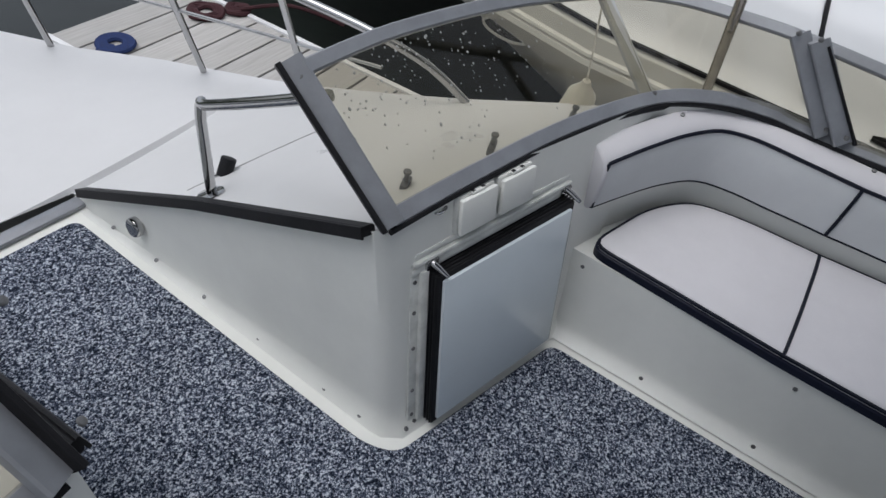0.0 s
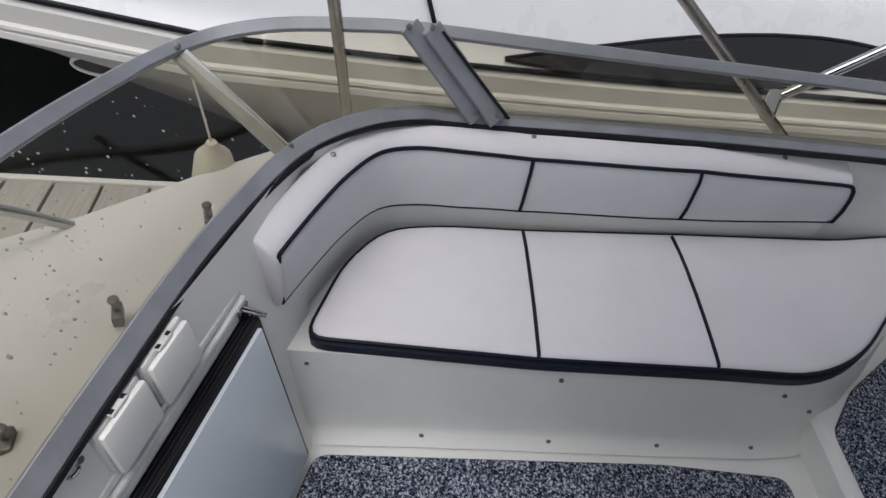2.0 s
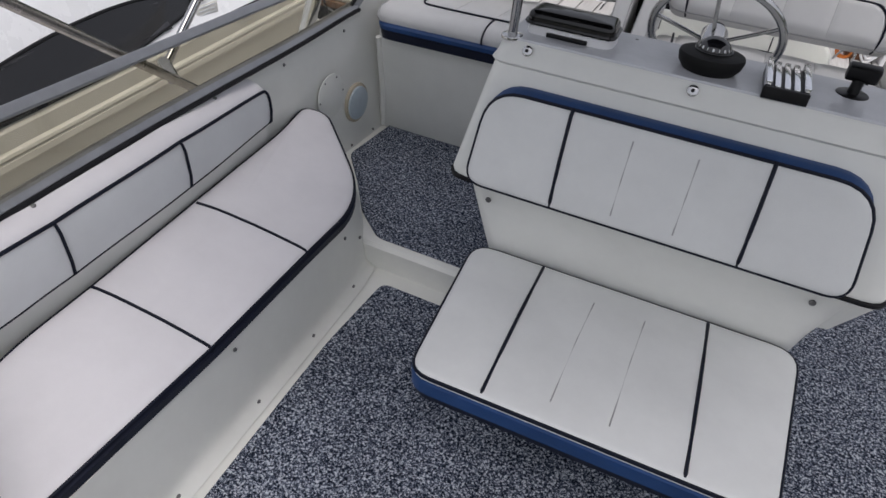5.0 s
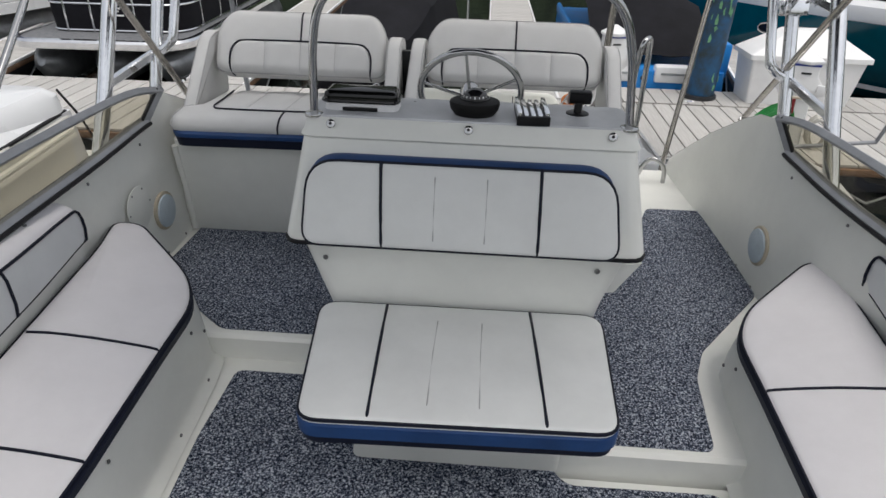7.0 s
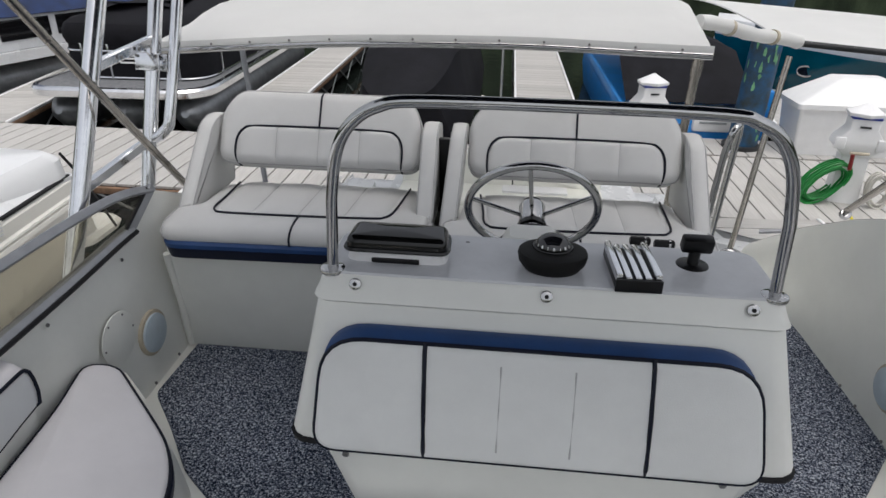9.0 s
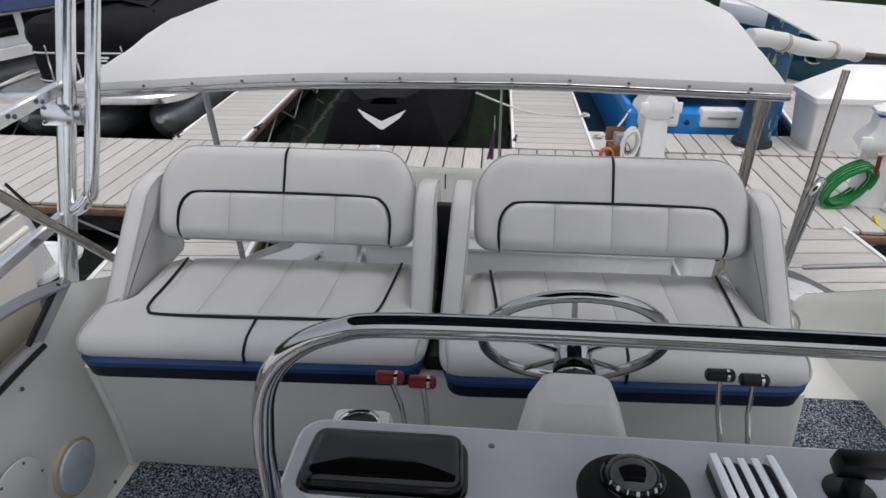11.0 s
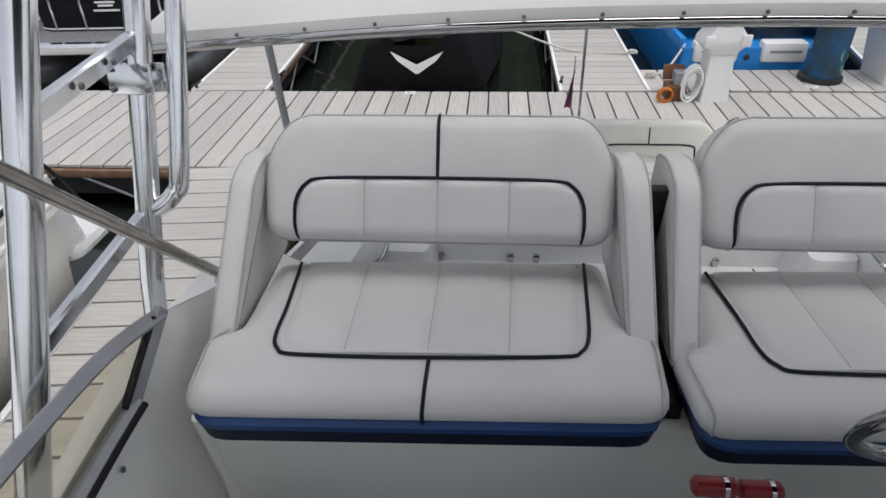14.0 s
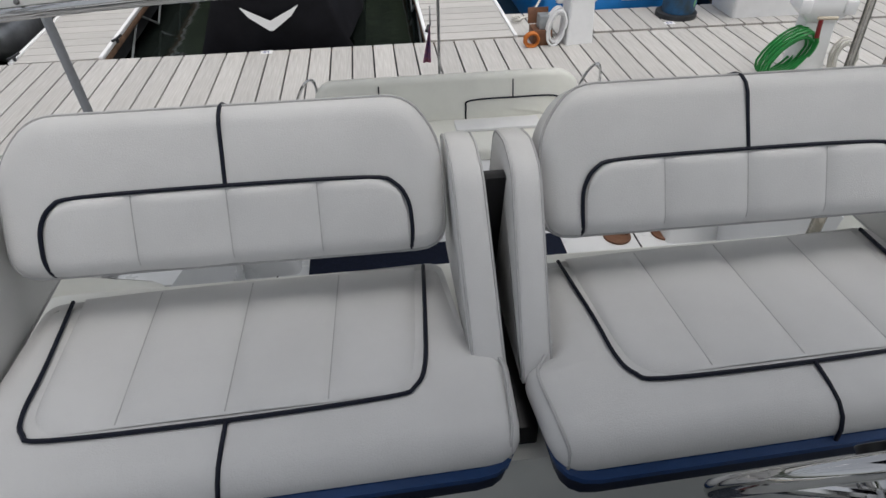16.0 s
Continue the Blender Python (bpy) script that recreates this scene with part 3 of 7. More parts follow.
def windshield(s):
    ws = thing("windshield", "grey aluminium windshield with bronze-tinted glass panes", "windshield", "windshields")
    o = [0.06, 0.045, 0.02] + [inboard(q[1]) for q in LOWER[3:]] if s > 0 else [0] * 11
    lo = smooth_path([(s * (x + k), y, z) for (x, y, z), k in zip(LOWER, o)], 6)
    up = smooth_path([(s * (x + k + (0.05 if s > 0 and i == 0 else 0)), y + (0.045 if s > 0 and i == 0 else 0), z) for i, ((x, y, z), k) in enumerate(zip(UPPER, o))], 6)
    inner = [Vector((-s * 0.6, 0.55, 0.75)) if i < 16 else Vector((-s * 0.8, 0.12, 0.75)) for i in range(len(lo))]
    part("bottom_rail", bar(lo, 0.035, 0.012, inner), ALU, ws)
    part("gasket", tube([p + Vector((-s * 0.016, 0.012 if i < 20 else 0, -0.016)) for i, p in enumerate(lo)], 0.008, 6), RUBBER, ws, "black rubber gasket")
    part("top_rail", bar(up, 0.029, 0.016, inner), ALU, ws)
    a, b = Vector((s * (0.279 + o[0]), -1.422, 0.594)), Vector((s * (0.264 + o[0]), -1.665, 0.817))
    if s > 0:
        b += Vector((0.05, 0.05, 0))
    post = part("end_post", bar([a, b], 0.048, 0.02, (-s * 0.5, 0.6, 0.6)), ALU, ws)
    part("post_seal", bar([a + Vector((-s * 0.024, 0, 0)), b + Vector((-s * 0.024, 0, 0))], 0.010, 0.03, (-s * 0.5, 0.6, 0.6)), RUBBER, post, "black rubber edge seal")
    part("mullion", bar([Vector((s * 1.070, -1.252, 0.612)), Vector((s * 1.165, -1.483, 0.762))], 0.036, 0.014, (-s * 0.5, 0.5, 0.7)), SKYLIT_ALU, ws, "aluminium mullion with the sky's reflection put into its colour")
    for k, (ya, yb) in enumerate(((-0.858, -1.035), (-0.811, -0.988))):
        part("corner_post", bar([Vector((s * (1.286 - 0.002 * k), ya, 0.618 + 0.002 * k)), Vector((s * (1.318 - 0.002 * k), yb, 0.803 + 0.002 * k))], 0.046, 0.016, (-s * 0.8, 0.1, 0.6)), ALU, ws)
    part("post_seal", bar([Vector((s * 1.285, -0.788, 0.628)), Vector((s * 1.318, -0.965, 0.80))], 0.006, 0.02, (-s * 0.8, 0.1, 0.6)), RUBBER, ws, "black rubber seal")
    part("aft_post", bar([Vector((s * (1.316 + o[-1]), 0.715, 0.662)), Vector((s * (1.314 + o[-1]), 0.882, 0.752))], 0.030, 0.016, (-s, 0, 0.3)), ALU, ws)
    part("post_seal", bar([Vector((s * (1.318 + o[-1]), 0.692, 0.672)), Vector((s * (1.317 + o[-1]), 0.852, 0.756))], 0.012, 0.014, (-s, 0, 0.3)), RUBBER, ws, "black rubber seal")
    for la, lb, ua, ub in ((0, 18, 0, 18), (18, 36, 18, 36), (36, 60, 36, 60)):
        def pane(u, v, la=la, lb=lb, ua=ua, ub=ub):
            p = lerp_path(lo[la:lb + 1], u)
            q = lerp_path(up[ua:ub + 1], u)
            return p.lerp(q, v)
        g = part("pane", thick(grid(pane, 16, 1), 0.004), TINT, ws, "bronze-tinted clear pane")
        g.visible_shadow = False
        if s < 0 and la == 0:
            rnd = random.Random(11)
            nrm = (pane(0.5, 0.0) - pane(0.5, 1.0)).cross(pane(0.4, 0.5) - pane(0.6, 0.5)).normalized()
            if nrm.y < 0:
                nrm = -nrm
            drop = bmesh.new()
            bmesh.ops.create_uvsphere(drop, u_segments=6, v_segments=4, radius=1)
            first = part("rain_drop", drop, BEAD, g, "clear rain drop on the glass")
            for k in range(230):
                u, v = (rnd.betavariate(1.6, 3.2), rnd.betavariate(3.0, 1.5)) if k < 180 else (rnd.random(), rnd.random())
                r = rnd.uniform(0.0009, 0.0024) * (1.4 if rnd.random() < 0.12 else 1)
                o_ = first if k == 0 else new("rain_drop", first.data)
                o_.parent = g
                o_.matrix_basis = Matrix.Translation(pane(0.02 + 0.96 * u, 0.04 + 0.92 * v) + nrm * 0.005) @ nrm.to_track_quat("Z", "Y").to_matrix().to_4x4() @ Matrix.Diagonal((r, r * rnd.uniform(1.0, 1.5), r * 0.6, 1))
    for p in ((0.284, -1.452, 0.628), (0.263, -1.638, 0.799), (0.266, -1.612, 0.775), (0.272, -1.575, 0.742), (1.078, -1.247, 0.628), (1.155, -1.472, 0.776), (1.276, -0.862, 0.636), (1.268, -0.815, 0.642), (1.302, -1.036, 0.808), (1.294, -0.986, 0.816)):
        screw((s * p[0], p[1], p[2]), (-s * 0.6, 0.4, 0.7), ws, 0.007)
    return ws


windshield(-1)
windshield(1)
for s in (-1, 1):
    for x, y, z in ((0.452, -1.520, 0.535), (0.672, -1.450, 0.560), (0.908, -1.370, 0.570), (1.22, -1.19, 0.575)):
        snap = thing("canvas_snap", "small steel canvas fastener on the white deck", "fastener", "canvas fasteners")
        part("plate", xf(box(-0.019, 0.019, -0.008, 0.008, -0.02, 0.003, 0.002), pose(s * x, y, z, 0, 0, -20 * s)), SCREW_STEEL, snap)
        part("stud", xf(bm_join(disc(0.0055, 0.026, 10), xf(disc(0.009, 0.006, 12), pose(0, 0, 0.022))), pose(s * x, y, z + 0.002)), SCREW_STEEL, snap)


# ---- side benches ----
def inset_ring(ring, d):
    """A cross-section drawn in towards its middle by d."""
    mid = sum((Vector(c) for c in ring), Vector()) / len(ring)
    return [Vector(c) + (mid - Vector(c)).normalized() * d for c in ring]



def bench(s):
    P = lambda pts: [(s * x, y, *r) for x, y, *r in pts]
    b = thing("side_bench", "ivory gelcoat bench base along the cockpit side", "bench", "side benches")
    low = [(0.793, -1.25), (0.815, -0.9), (0.828, -0.6), (0.842, -0.31), (0.856, -0.05), (0.872, 0.06), (0.93, 0.17), (1.02, 0.28), (1.14, 0.40), (1.27, 0.52)]
    top = [(0.835, -1.29), (0.846, -0.9), (0.855, -0.6), (0.870, -0.31), (0.885, -0.05), (0.905, 0.05), (0.97, 0.16), (1.06, 0.26), (1.16, 0.36), (1.27, 0.46)]

    def face(u, v):
        i = round(u * 9)
        p = Vector((*low[i], 0.0)).lerp(Vector((*top[i], 0.272)), max(0, v))
        d = 0.03 if v == 0 else (0.006 if v < 0.08 else 0)
        return (s * (p.x - d), p.y + (0.6 * d if i > 5 else 0), p.z if v > 0 else 0.004)

    part("front", grid(face, 9, 14), GEL, b)
    part("seat_board", grid(lambda u, v: (s * (top[round(u * 9)][0] * (1 - v) + 1.31 * v), top[round(u * 9)][1], 0.272), 9, 1), GEL, b)
    for x, y, z in ((0.797, -1.187, 0.022), (0.808, -0.905, 0.02), (0.820, -0.59, 0.02), (0.834, -0.31, 0.02), (0.85, -0.056, 0.02), (0.835, -1.18, 0.235), (0.846, -0.612, 0.24), (0.874, -0.06, 0.22), (0.885, 0.045, 0.15)):
        screw((s * x, y, z), (-s, 0, 0.15), b)

    c = thing("bench_cushion", "white vinyl bench cushion with navy piping on the side bench", "cushion", "bench cushions")
    out = [(0.846, -1.188), (0.845, -0.68), (0.862, -0.28), (0.868, -0.03), (0.932, 0.105), (1.055, 0.215), (1.205, 0.345), (1.288, 0.315), (1.252, 0.13), (1.215, -0.3), (1.205, -0.70), (1.198, -0.91), (1.172, -1.045), (1.06, -1.128)]
    pts = rounded(out, [0.05, 0.03, 0.05, 0.08, 0.08, 0.05, 0.07, 0.06, 0.05, 0.05, 0.08, 0.08, 0.06, 0.06], 4)
    if s < 0:
        pts = [(-x, y) for x, y in pts][::-1]
    pitch = table([(-1.1, 0.10), (-0.7, 0.145), (-0.3, 0.235)])
    rise = lambda x, y, z: z + pitch(y) * max(0.0, abs(x) - 0.86) * min(1.0, max(0.0, (z - 0.274) / 0.02))
    pad = cushion(pts, 0.276, 0.318, 0.014, 0.010)
    for v in pad.verts:
        v.co.z = rise(v.co.x, v.co.y, v.co.z)
    hull_of_pad = BVHTree.FromBMesh(pad)
    part("pad", pad, VINYL, c)
    part("side_band", rings([[(x, y, rise(x, y, z)) for x, y in inset(pts, d)] for z, d in ((0.270, 0.010), (0.2735, -0.003), (0.297, -0.005), (0.304, 0.002))]), NAVY, c, "dark navy vinyl side band")
    part("piping", tube([(x, y, rise(x, y, 0.309)) for x, y in inset(pts, 0.001)], 0.0055, 6, True), PIPING, c, "navy piping")
    for (xa, ya), (xb, yb) in (((0.848, -0.681), (1.206, -0.702)), ((0.866, -0.268), (1.212, -0.326))):
        seam = [(s * (xa - 0.003), ya, 0.298)]
        for u in np.linspace(0.01, 0.97, 22):
            x, y = s * (xa + (xb - xa) * u), ya + (yb - ya) * u
            hit = hull_of_pad.ray_cast(Vector((x, y, 1)), Vector((0, 0, -1)))[0]
            if hit:
                seam.append((x, y, hit.z + 0.001))
        part("seam_piping", tube(seam, 0.0045, 6), PIPING, c, "navy piping")

    # backrest bolster, curved round the front corner
    k = thing("bolster_cushion", "white vinyl bolster cushion with navy piping round the bench", "cushion", "bench bolsters")
    spine = [(0.858, -1.226, 0.392, 0.536), (0.985, -1.176, 0.393, 0.550), (1.09, -1.127, 0.394, 0.560), (1.176, -1.066, 0.395, 0.567), (1.207, -0.985, 0.396, 0.570), (1.212, -0.868, 0.40, 0.570), (1.213, -0.72, 0.408, 0.571), (1.214, -0.32, 0.438, 0.592), (1.247, 0.02, 0.45, 0.578), (1.252, 0.085, 0.455, 0.572)]
    sm = smooth_path([Vector((x, y, 0)) for x, y, *_ in spine], 5)
    tt = np.linspace(0, 1, len(spine))
    zb = lambda u: float(np.interp(u, tt, [q[2] for q in spine]))
    zt = lambda u: float(np.interp(u, tt, [q[3] for q in spine]))
    secs, front, edge, lowedge = [], [], [], []
    for i, p in enumerate(sm):
        u = i / (len(sm) - 1)
        t = (sm[min(i + 1, len(sm) - 1)] - sm[max(i - 1, 0)]).normalized()
        o = Vector((-t.y, t.x, 0))
        if o.x < 0 and abs(o.x) > abs(o.y) or (abs(o.y) >= abs(o.x) and o.y > 0):
            o = -o
        a, b_ = zb(u), zt(u)
        prof = [(0.010, a), (0.002, a + 0.010), (-0.004, a + 0.05), (-0.002, b_ - 0.03), (0.004, b_ - 0.010), (0.012, b_ + 0.003), (0.026, b_ + 0.013), (0.046, b_ + 0.022), (0.066, b_ + 0.026), (0.074, b_ + 0.018), (0.075, a)]
        secs.append([(s * (p.x + o.x * d), p.y + o.y * d, z) for d, z in prof])
        edge.append((s * (p.x + o.x * 0.006), p.y + o.y * 0.006, b_ - 0.003))
        lowedge.append((s * (p.x + o.x * 0.004), p.y + o.y * 0.004, a + 0.006))
    ahead = (Vector(secs[0][3]) - Vector(secs[3][3])).normalized()
    head = [[Vector(c) + ahead * g for c in inset_ring(secs[0], q)] for g, q in ((0.012, 0.010), (0.009, 0.003), (0.004, 0.0))]
    shelf = []
    for i, p in enumerate(sm):
        t = (sm[min(i + 1, len(sm) - 1)] - sm[max(i - 1, 0)]).normalized()
        o = Vector((t.y, -t.x, 0)) if t.y > 0 else Vector((-t.y, t.x, 0))
        shelf.append((p + o * 0.016, zb(i / (len(sm) - 1)) + 0.012))
    part("back_ledge", grid(lambda u, v: (s * shelf[round(u * (len(shelf) - 1))][0].x, shelf[round(u * (len(shelf) - 1))][0].y, 0.274 + (shelf[round(u * (len(shelf) - 1))][1] - 0.274) * v), len(shelf) - 1, 3), GEL, b)
    part("bolster", rings(head + secs), VINYL, k)
    facing = [[Vector(c) for c in sec[1:5]] for sec in secs]
    part("face_panel", grid(lambda u, v: facing[round(u * (len(facing) - 1))][round(v * 3)] + (facing[round(u * (len(facing) - 1))][1] - Vector(secs[round(u * (len(facing) - 1))][9])).normalized() * 0.0015, len(facing) - 1, 3), SHADE_VINYL, k, "vinyl face panel with the shade put into its tone")
    part("piping", tube(edge, 0.005, 6), PIPING, k, "navy piping")
    part("piping", tube(lowedge, 0.004, 6), PIPING, k, "navy piping")
    part("piping", tube([lowedge[0], Vector(lowedge[0]).lerp(Vector(edge[0]), 0.5) + Vector((-s * 0.006, 0, 0)), edge[0]], 0.005, 6), PIPING, k, "navy piping")
    part("piping", tube([Vector(lowedge[-2])] + [Vector(c) + Vector((-s * 0.005, 0.003, 0)) for c in secs[-1][1:5]] + [Vector(edge[-1])], 0.005, 6), PIPING, k, "navy piping")
    for yy in (-0.725, -0.315):
        i = min(range(len(sm)), key=lambda q: abs(sm[q].y - yy) + (0 if sm[q].x > 1.15 else 9))
        p0, p1 = Vector(lowedge[i]), Vector(edge[i])
        part("seam_piping", tube([p0] + [c + Vector((-s * 0.004, 0, 0)) for c in facing[i]] + [p1], 0.0045, 6), PIPING, k, "navy piping")
    for i in (10, 20, 30, 38):
        q = Vector(secs[i][7])
        screw(q + Vector((s * 0.012, 0, 0.004)), (-s * 0.3, 0, 1), k, 0.006)


bench(-1)
bench(1)

# round access plate on the port wall, a speaker on each
pl = thing("access_plate", "round ivory plastic access plate screwed to the wall", "access plate")
at, nrm = Vector((-1.283, 0.482, 0.388)), Vector((1, 0, 0.02))
part("plate", xf(disc(0.088, 0.004, 32), aim(at, nrm)), GEL, pl)
for a in range(0, 360, 60):
    screw(at + Vector((0.003, 0.077 * math.cos(radians(a)), 0.077 * math.sin(radians(a)))), nrm, pl, 0.004)
for s in (-1, 1):
    off, nrm = (-0.1 if s > 0 else 0), Vector((-s, 0, 0.02))
    sp = thing("speaker", "round pale blue loudspeaker with tan rim in the wall", "speaker", "wall speakers")
    at = Vector((s * (1.289 + off), 0.66 if s < 0 else 0.665, 0.292 if s < 0 else 0.28))
    part("rim", xf(disc(0.082, 0.012, 28), aim(at, nrm)), TAN, sp, "tan plastic rim")
    part("grille", xf(disc(0.07, 0.020, 28), aim(at, nrm)), SPEAKER, sp, "pale blue grille")

# ---- bulkhead details: cupboard door, frame, outlet covers, bracket ----
d0, d1 = Vector((-0.335, -1.29, 0)), Vector((-0.80, -1.181, 0))
along = (d1 - d0).normalized()
lean = Vector((0, -0.235, 1)).normalized()
outw = along.cross(lean)
if outw.y < 0:
    outw = -outw
# the moulding stands a little askew on the bulkhead
along, lean = (along + Vector((0, 0, 0.035))).normalized(), (lean + 0.09 * along).normalized()


def on_bulkhead(u, v, w):
    """u metres along the bulkhead from the walkway corner, v up it, w out from it."""
    return d0 + along * u + lean * v + outw * w


def plate(u0, u1, v0, v1, w0, w1, bevel=0.004):
    m = Matrix((along.to_4d(), lean.to_4d(), outw.to_4d(), (0, 0, 0, 1))).transposed()
    m.translation = d0
    for i in range(3):
        m[3][i] = 0
    m[3][3] = 1
    return xf(box(u0, u1, v0, v1, w0, w1, bevel), m)


cup = thing("cupboard", "cupboard with pale blue-grey door and black rubber edging", "cupboard")
part("panel", plate(0.002, 0.398, 0.03, 0.438, 0.038, 0.050, 0.002), PANEL, cup)
part("edging", plate(-0.010, 0.412, 0.016, 0.452, 0.004, 0.042, 0.003), RUBBER, cup, "ribbed black rubber edging")
for k in range(4):
    part("edging_rib", plate(-0.011, 0.413, 0.4525, 0.456, 0.008 + 0.009 * k, 0.012 + 0.009 * k, 0.001), RUBBER, cup, "black rubber rib")
    part("edging_rib", plate(-0.0135, -0.0105, 0.018, 0.45, 0.008 + 0.009 * k, 0.012 + 0.009 * k, 0.001), RUBBER, cup, "black rubber rib")
for u in (-0.006, 0.404):
    lt = part("latch", bm_join(plate(u - 0.016, u + 0.016, 0.458, 0.484, 0.012, 0.020, 0.003), xf(tube([on_bulkhead(u, 0.474, 0.018), on_bulkhead(u + 0.004, 0.466, 0.036), on_bulkhead(u + 0.012, 0.452, 0.054)], [0.008, 0.007, 0.0045], 10), Matrix.Identity(4))), STEEL, cup, "chrome turn latch")
    for k in (-0.011, 0.011):
        screw(on_bulkhead(u + k, 0.478, 0.020), outw, lt, 0.004)
part("frame_stile", plate(-0.055, -0.012, 0.03, 0.486, -0.004, 0.010, 0.003), WOODTRIM, cup, "worn white painted wood")
part("frame_stile", plate(-0.034, -0.014, 0.03, 0.462, 0.008, 0.020, 0.003), WOODTRIM, cup, "worn white painted wood")
part("frame_head", plate(-0.055, 0.425, 0.456, 0.476, -0.004, 0.014, 0.004), WOODTRIM, cup, "worn white painted wood")
part("frame_moulding", plate(-0.05, 0.425, 0.478, 0.489, -0.004, 0.018, 0.004), WOODTRIM, cup, "worn white painted wood")
part("frame_moulding", plate(-0.045, 0.425, 0.491, 0.505, -0.004, 0.010, 0.004), WOODTRIM, cup, "worn white painted wood")
for v in (0.05, 0.13, 0.26, 0.36, 0.44):
    screw(on_bulkhead(-0.045, v, 0.010), outw, cup, 0.005)
for u in (0.054, 0.168):
    oc = thing("outlet_cover", "white plastic flap cover over a socket on the bulkhead", "outlet cover", "outlet covers")
    part("box", plate(u, u + 0.104, 0.508, 0.596, -0.004, 0.016, 0.006), WOODTRIM, oc)
    part("flap", plate(u + 0.002, u + 0.102, 0.509, 0.592, 0.017, 0.030, 0.010), GEL, oc, "ivory flap lid")
    part("hinge", plate(u + 0.034, u + 0.070, 0.591, 0.598, 0.012, 0.024, 0.003), WOODTRIM, oc)
    for k in (0.036, 0.062):
        part("hinge_slot", plate(u + k, u + k + 0.008, 0.5975, 0.599, 0.014, 0.021, 0.0), RUBBER, oc, "dark hinge slot")
eye = thing("pad_eye", "small chrome pad eye on the bulkhead's top", "pad eye")
part("plate", plate(-0.006, 0.036, 0.573, 0.583, -0.004, 0.003, 0.002), STEEL, eye)
part("loop", tube(smooth_path([on_bulkhead(0.004, 0.578, 0.002), on_bulkhead(0.009, 0.580, 0.013), on_bulkhead(0.021, 0.580, 0.013), on_bulkhead(0.026, 0.578, 0.002)], 4), 0.0028, 8), STEEL, eye)
for u in (-0.002, 0.032):
    screw(on_bulkhead(u, 0.578, 0.003), outw, eye, 0.0065)

fe = thing("fender", "cream rubber fender hung by a cord at the deck edge", "fender")
part("body", tube([(-1.30, -1.49, 0.10), (-1.295, -1.488, 0.36), (-1.285, -1.482, 0.42), (-1.275, -1.478, 0.45), (-1.27, -1.476, 0.475)], [0.055, 0.055, 0.045, 0.022, 0.012], 16), mat("cream_rubber", (0.62, 0.59, 0.50), 0.5, 0, 0.08, 12), fe)
part("cord", tube([(-1.27, -1.476, 0.47), (-1.30, -1.50, 0.56), (-1.335, -1.53, 0.66)], 0.003, 6), ROPE, fe, "thin white cord")

deck_line = thing("deck_joint", "thin dark joint line across the white foredeck", "deck joint")
line_pts = []
for u in np.linspace(0, 1, 14):
    x, y = -0.30 - 0.42 * u, -2.06 + 0.06 * u
    a_, b_ = inner_side(y, -1), half_beam(y)
    line_pts.append((x, y, inner_z(y) + (edge_z(y) - inner_z(y)) * ((-x - a_) / (b_ - a_)) ** 1.6 + 0.0005))
part("joint", tube(line_pts, 0.0018, 5), SEAM, deck_line)

# grab rail on the foredeck, its plug, and the walkway light
gr = thing("grab_rail", "polished stainless grab rail on the white foredeck", "grab rail")
g0, g1 = Vector((-0.295, -1.955, 0.316)), Vector((-0.322, -2.0, 0.528))
path = [g0, g0.lerp(g1, 0.85), g1 + Vector((0.0, 0.01, 0.012)), g1 + Vector((0.004, 0.04, 0.022)), Vector((-0.315, -1.75, 0.67)), Vector((-0.312, -1.615, 0.752))]
part("tube", tube([path[0], path[1]] + smooth_path(path[1:], 5)[1:], 0.0125, 12), STEEL, gr)
for q in (g0,):
    part("foot", xf(disc(0.034, 0.008, 20), aim(q - Vector((0, 0, 0.006)), (0.0, -0.45, 1))), STEEL, gr)
pg = thing("deck_socket", "black capped deck socket on chrome base", "deck fitting")
part("base", xf(disc(0.027, 0.012, 16), aim((-0.40, -2.045, 0.246), (0, -0.45, 1))), STEEL, pg)
part("cap", xf(disc(0.020, 0.05, 16), aim((-0.40, -2.042, 0.256), (-0.6, -0.1, 1))), RUBBER, pg)
lt = thing("courtesy_light", "small chrome courtesy light on the walkway side", "light fitting")
part("hood", xf(disc(0.028, 0.02, 18, 0.008), aim((-0.217, -2.18, 0.10), (1, 0, 0.2))), STEEL, lt)

# ---- console with its forward seat ----
con = thing("helm_console", "ivory gelcoat helm console with grey dash top", "console")


def ring_rect(x0, x1, y0, y1, z, r=0.05, slope=0.0):
    return [(x, y, z + slope * (y - y0)) for x, y in rounded([(x0, y0), (x1, y0), (x1, y1), (x0, y1)], r, 4)]


part("body", rings([ring_rect(-0.505, 0.508, -0.118, 0.36, 0.624), ring_rect(-0.508, 0.511, -0.120, 0.36, 0.634), ring_rect(-0.462, 0.466, -0.017, 0.225, 0.897, 0.04), ring_rect(-0.468, 0.472, -0.024, 0.222, 0.905, 0.04), ring_rect(-0.462, 0.466, -0.018, 0.22, 0.915, 0.04), ring_rect(-0.452, 0.456, -0.003, 0.215, 0.946, 0.04), ring_rect(-0.447, 0.451, 0.002, 0.212, 0.952, 0.04)]), GEL, con)
# the dash's grey is set to carry the sky reflected in it
part("dash_top", rings([ring_rect(-0.447, 0.451, 0.003, 0.209, 0.951, 0.04, -0.012), ring_rect(-0.444, 0.448, 0.005, 0.207, 0.957, 0.04, -0.012)]), mat("sky_toned_dash", (0.60, 0.61, 0.63), 0.16, 0, 0.06, 8, 0.05, 200), con, "dash panel with the sky's reflection put into its grey")
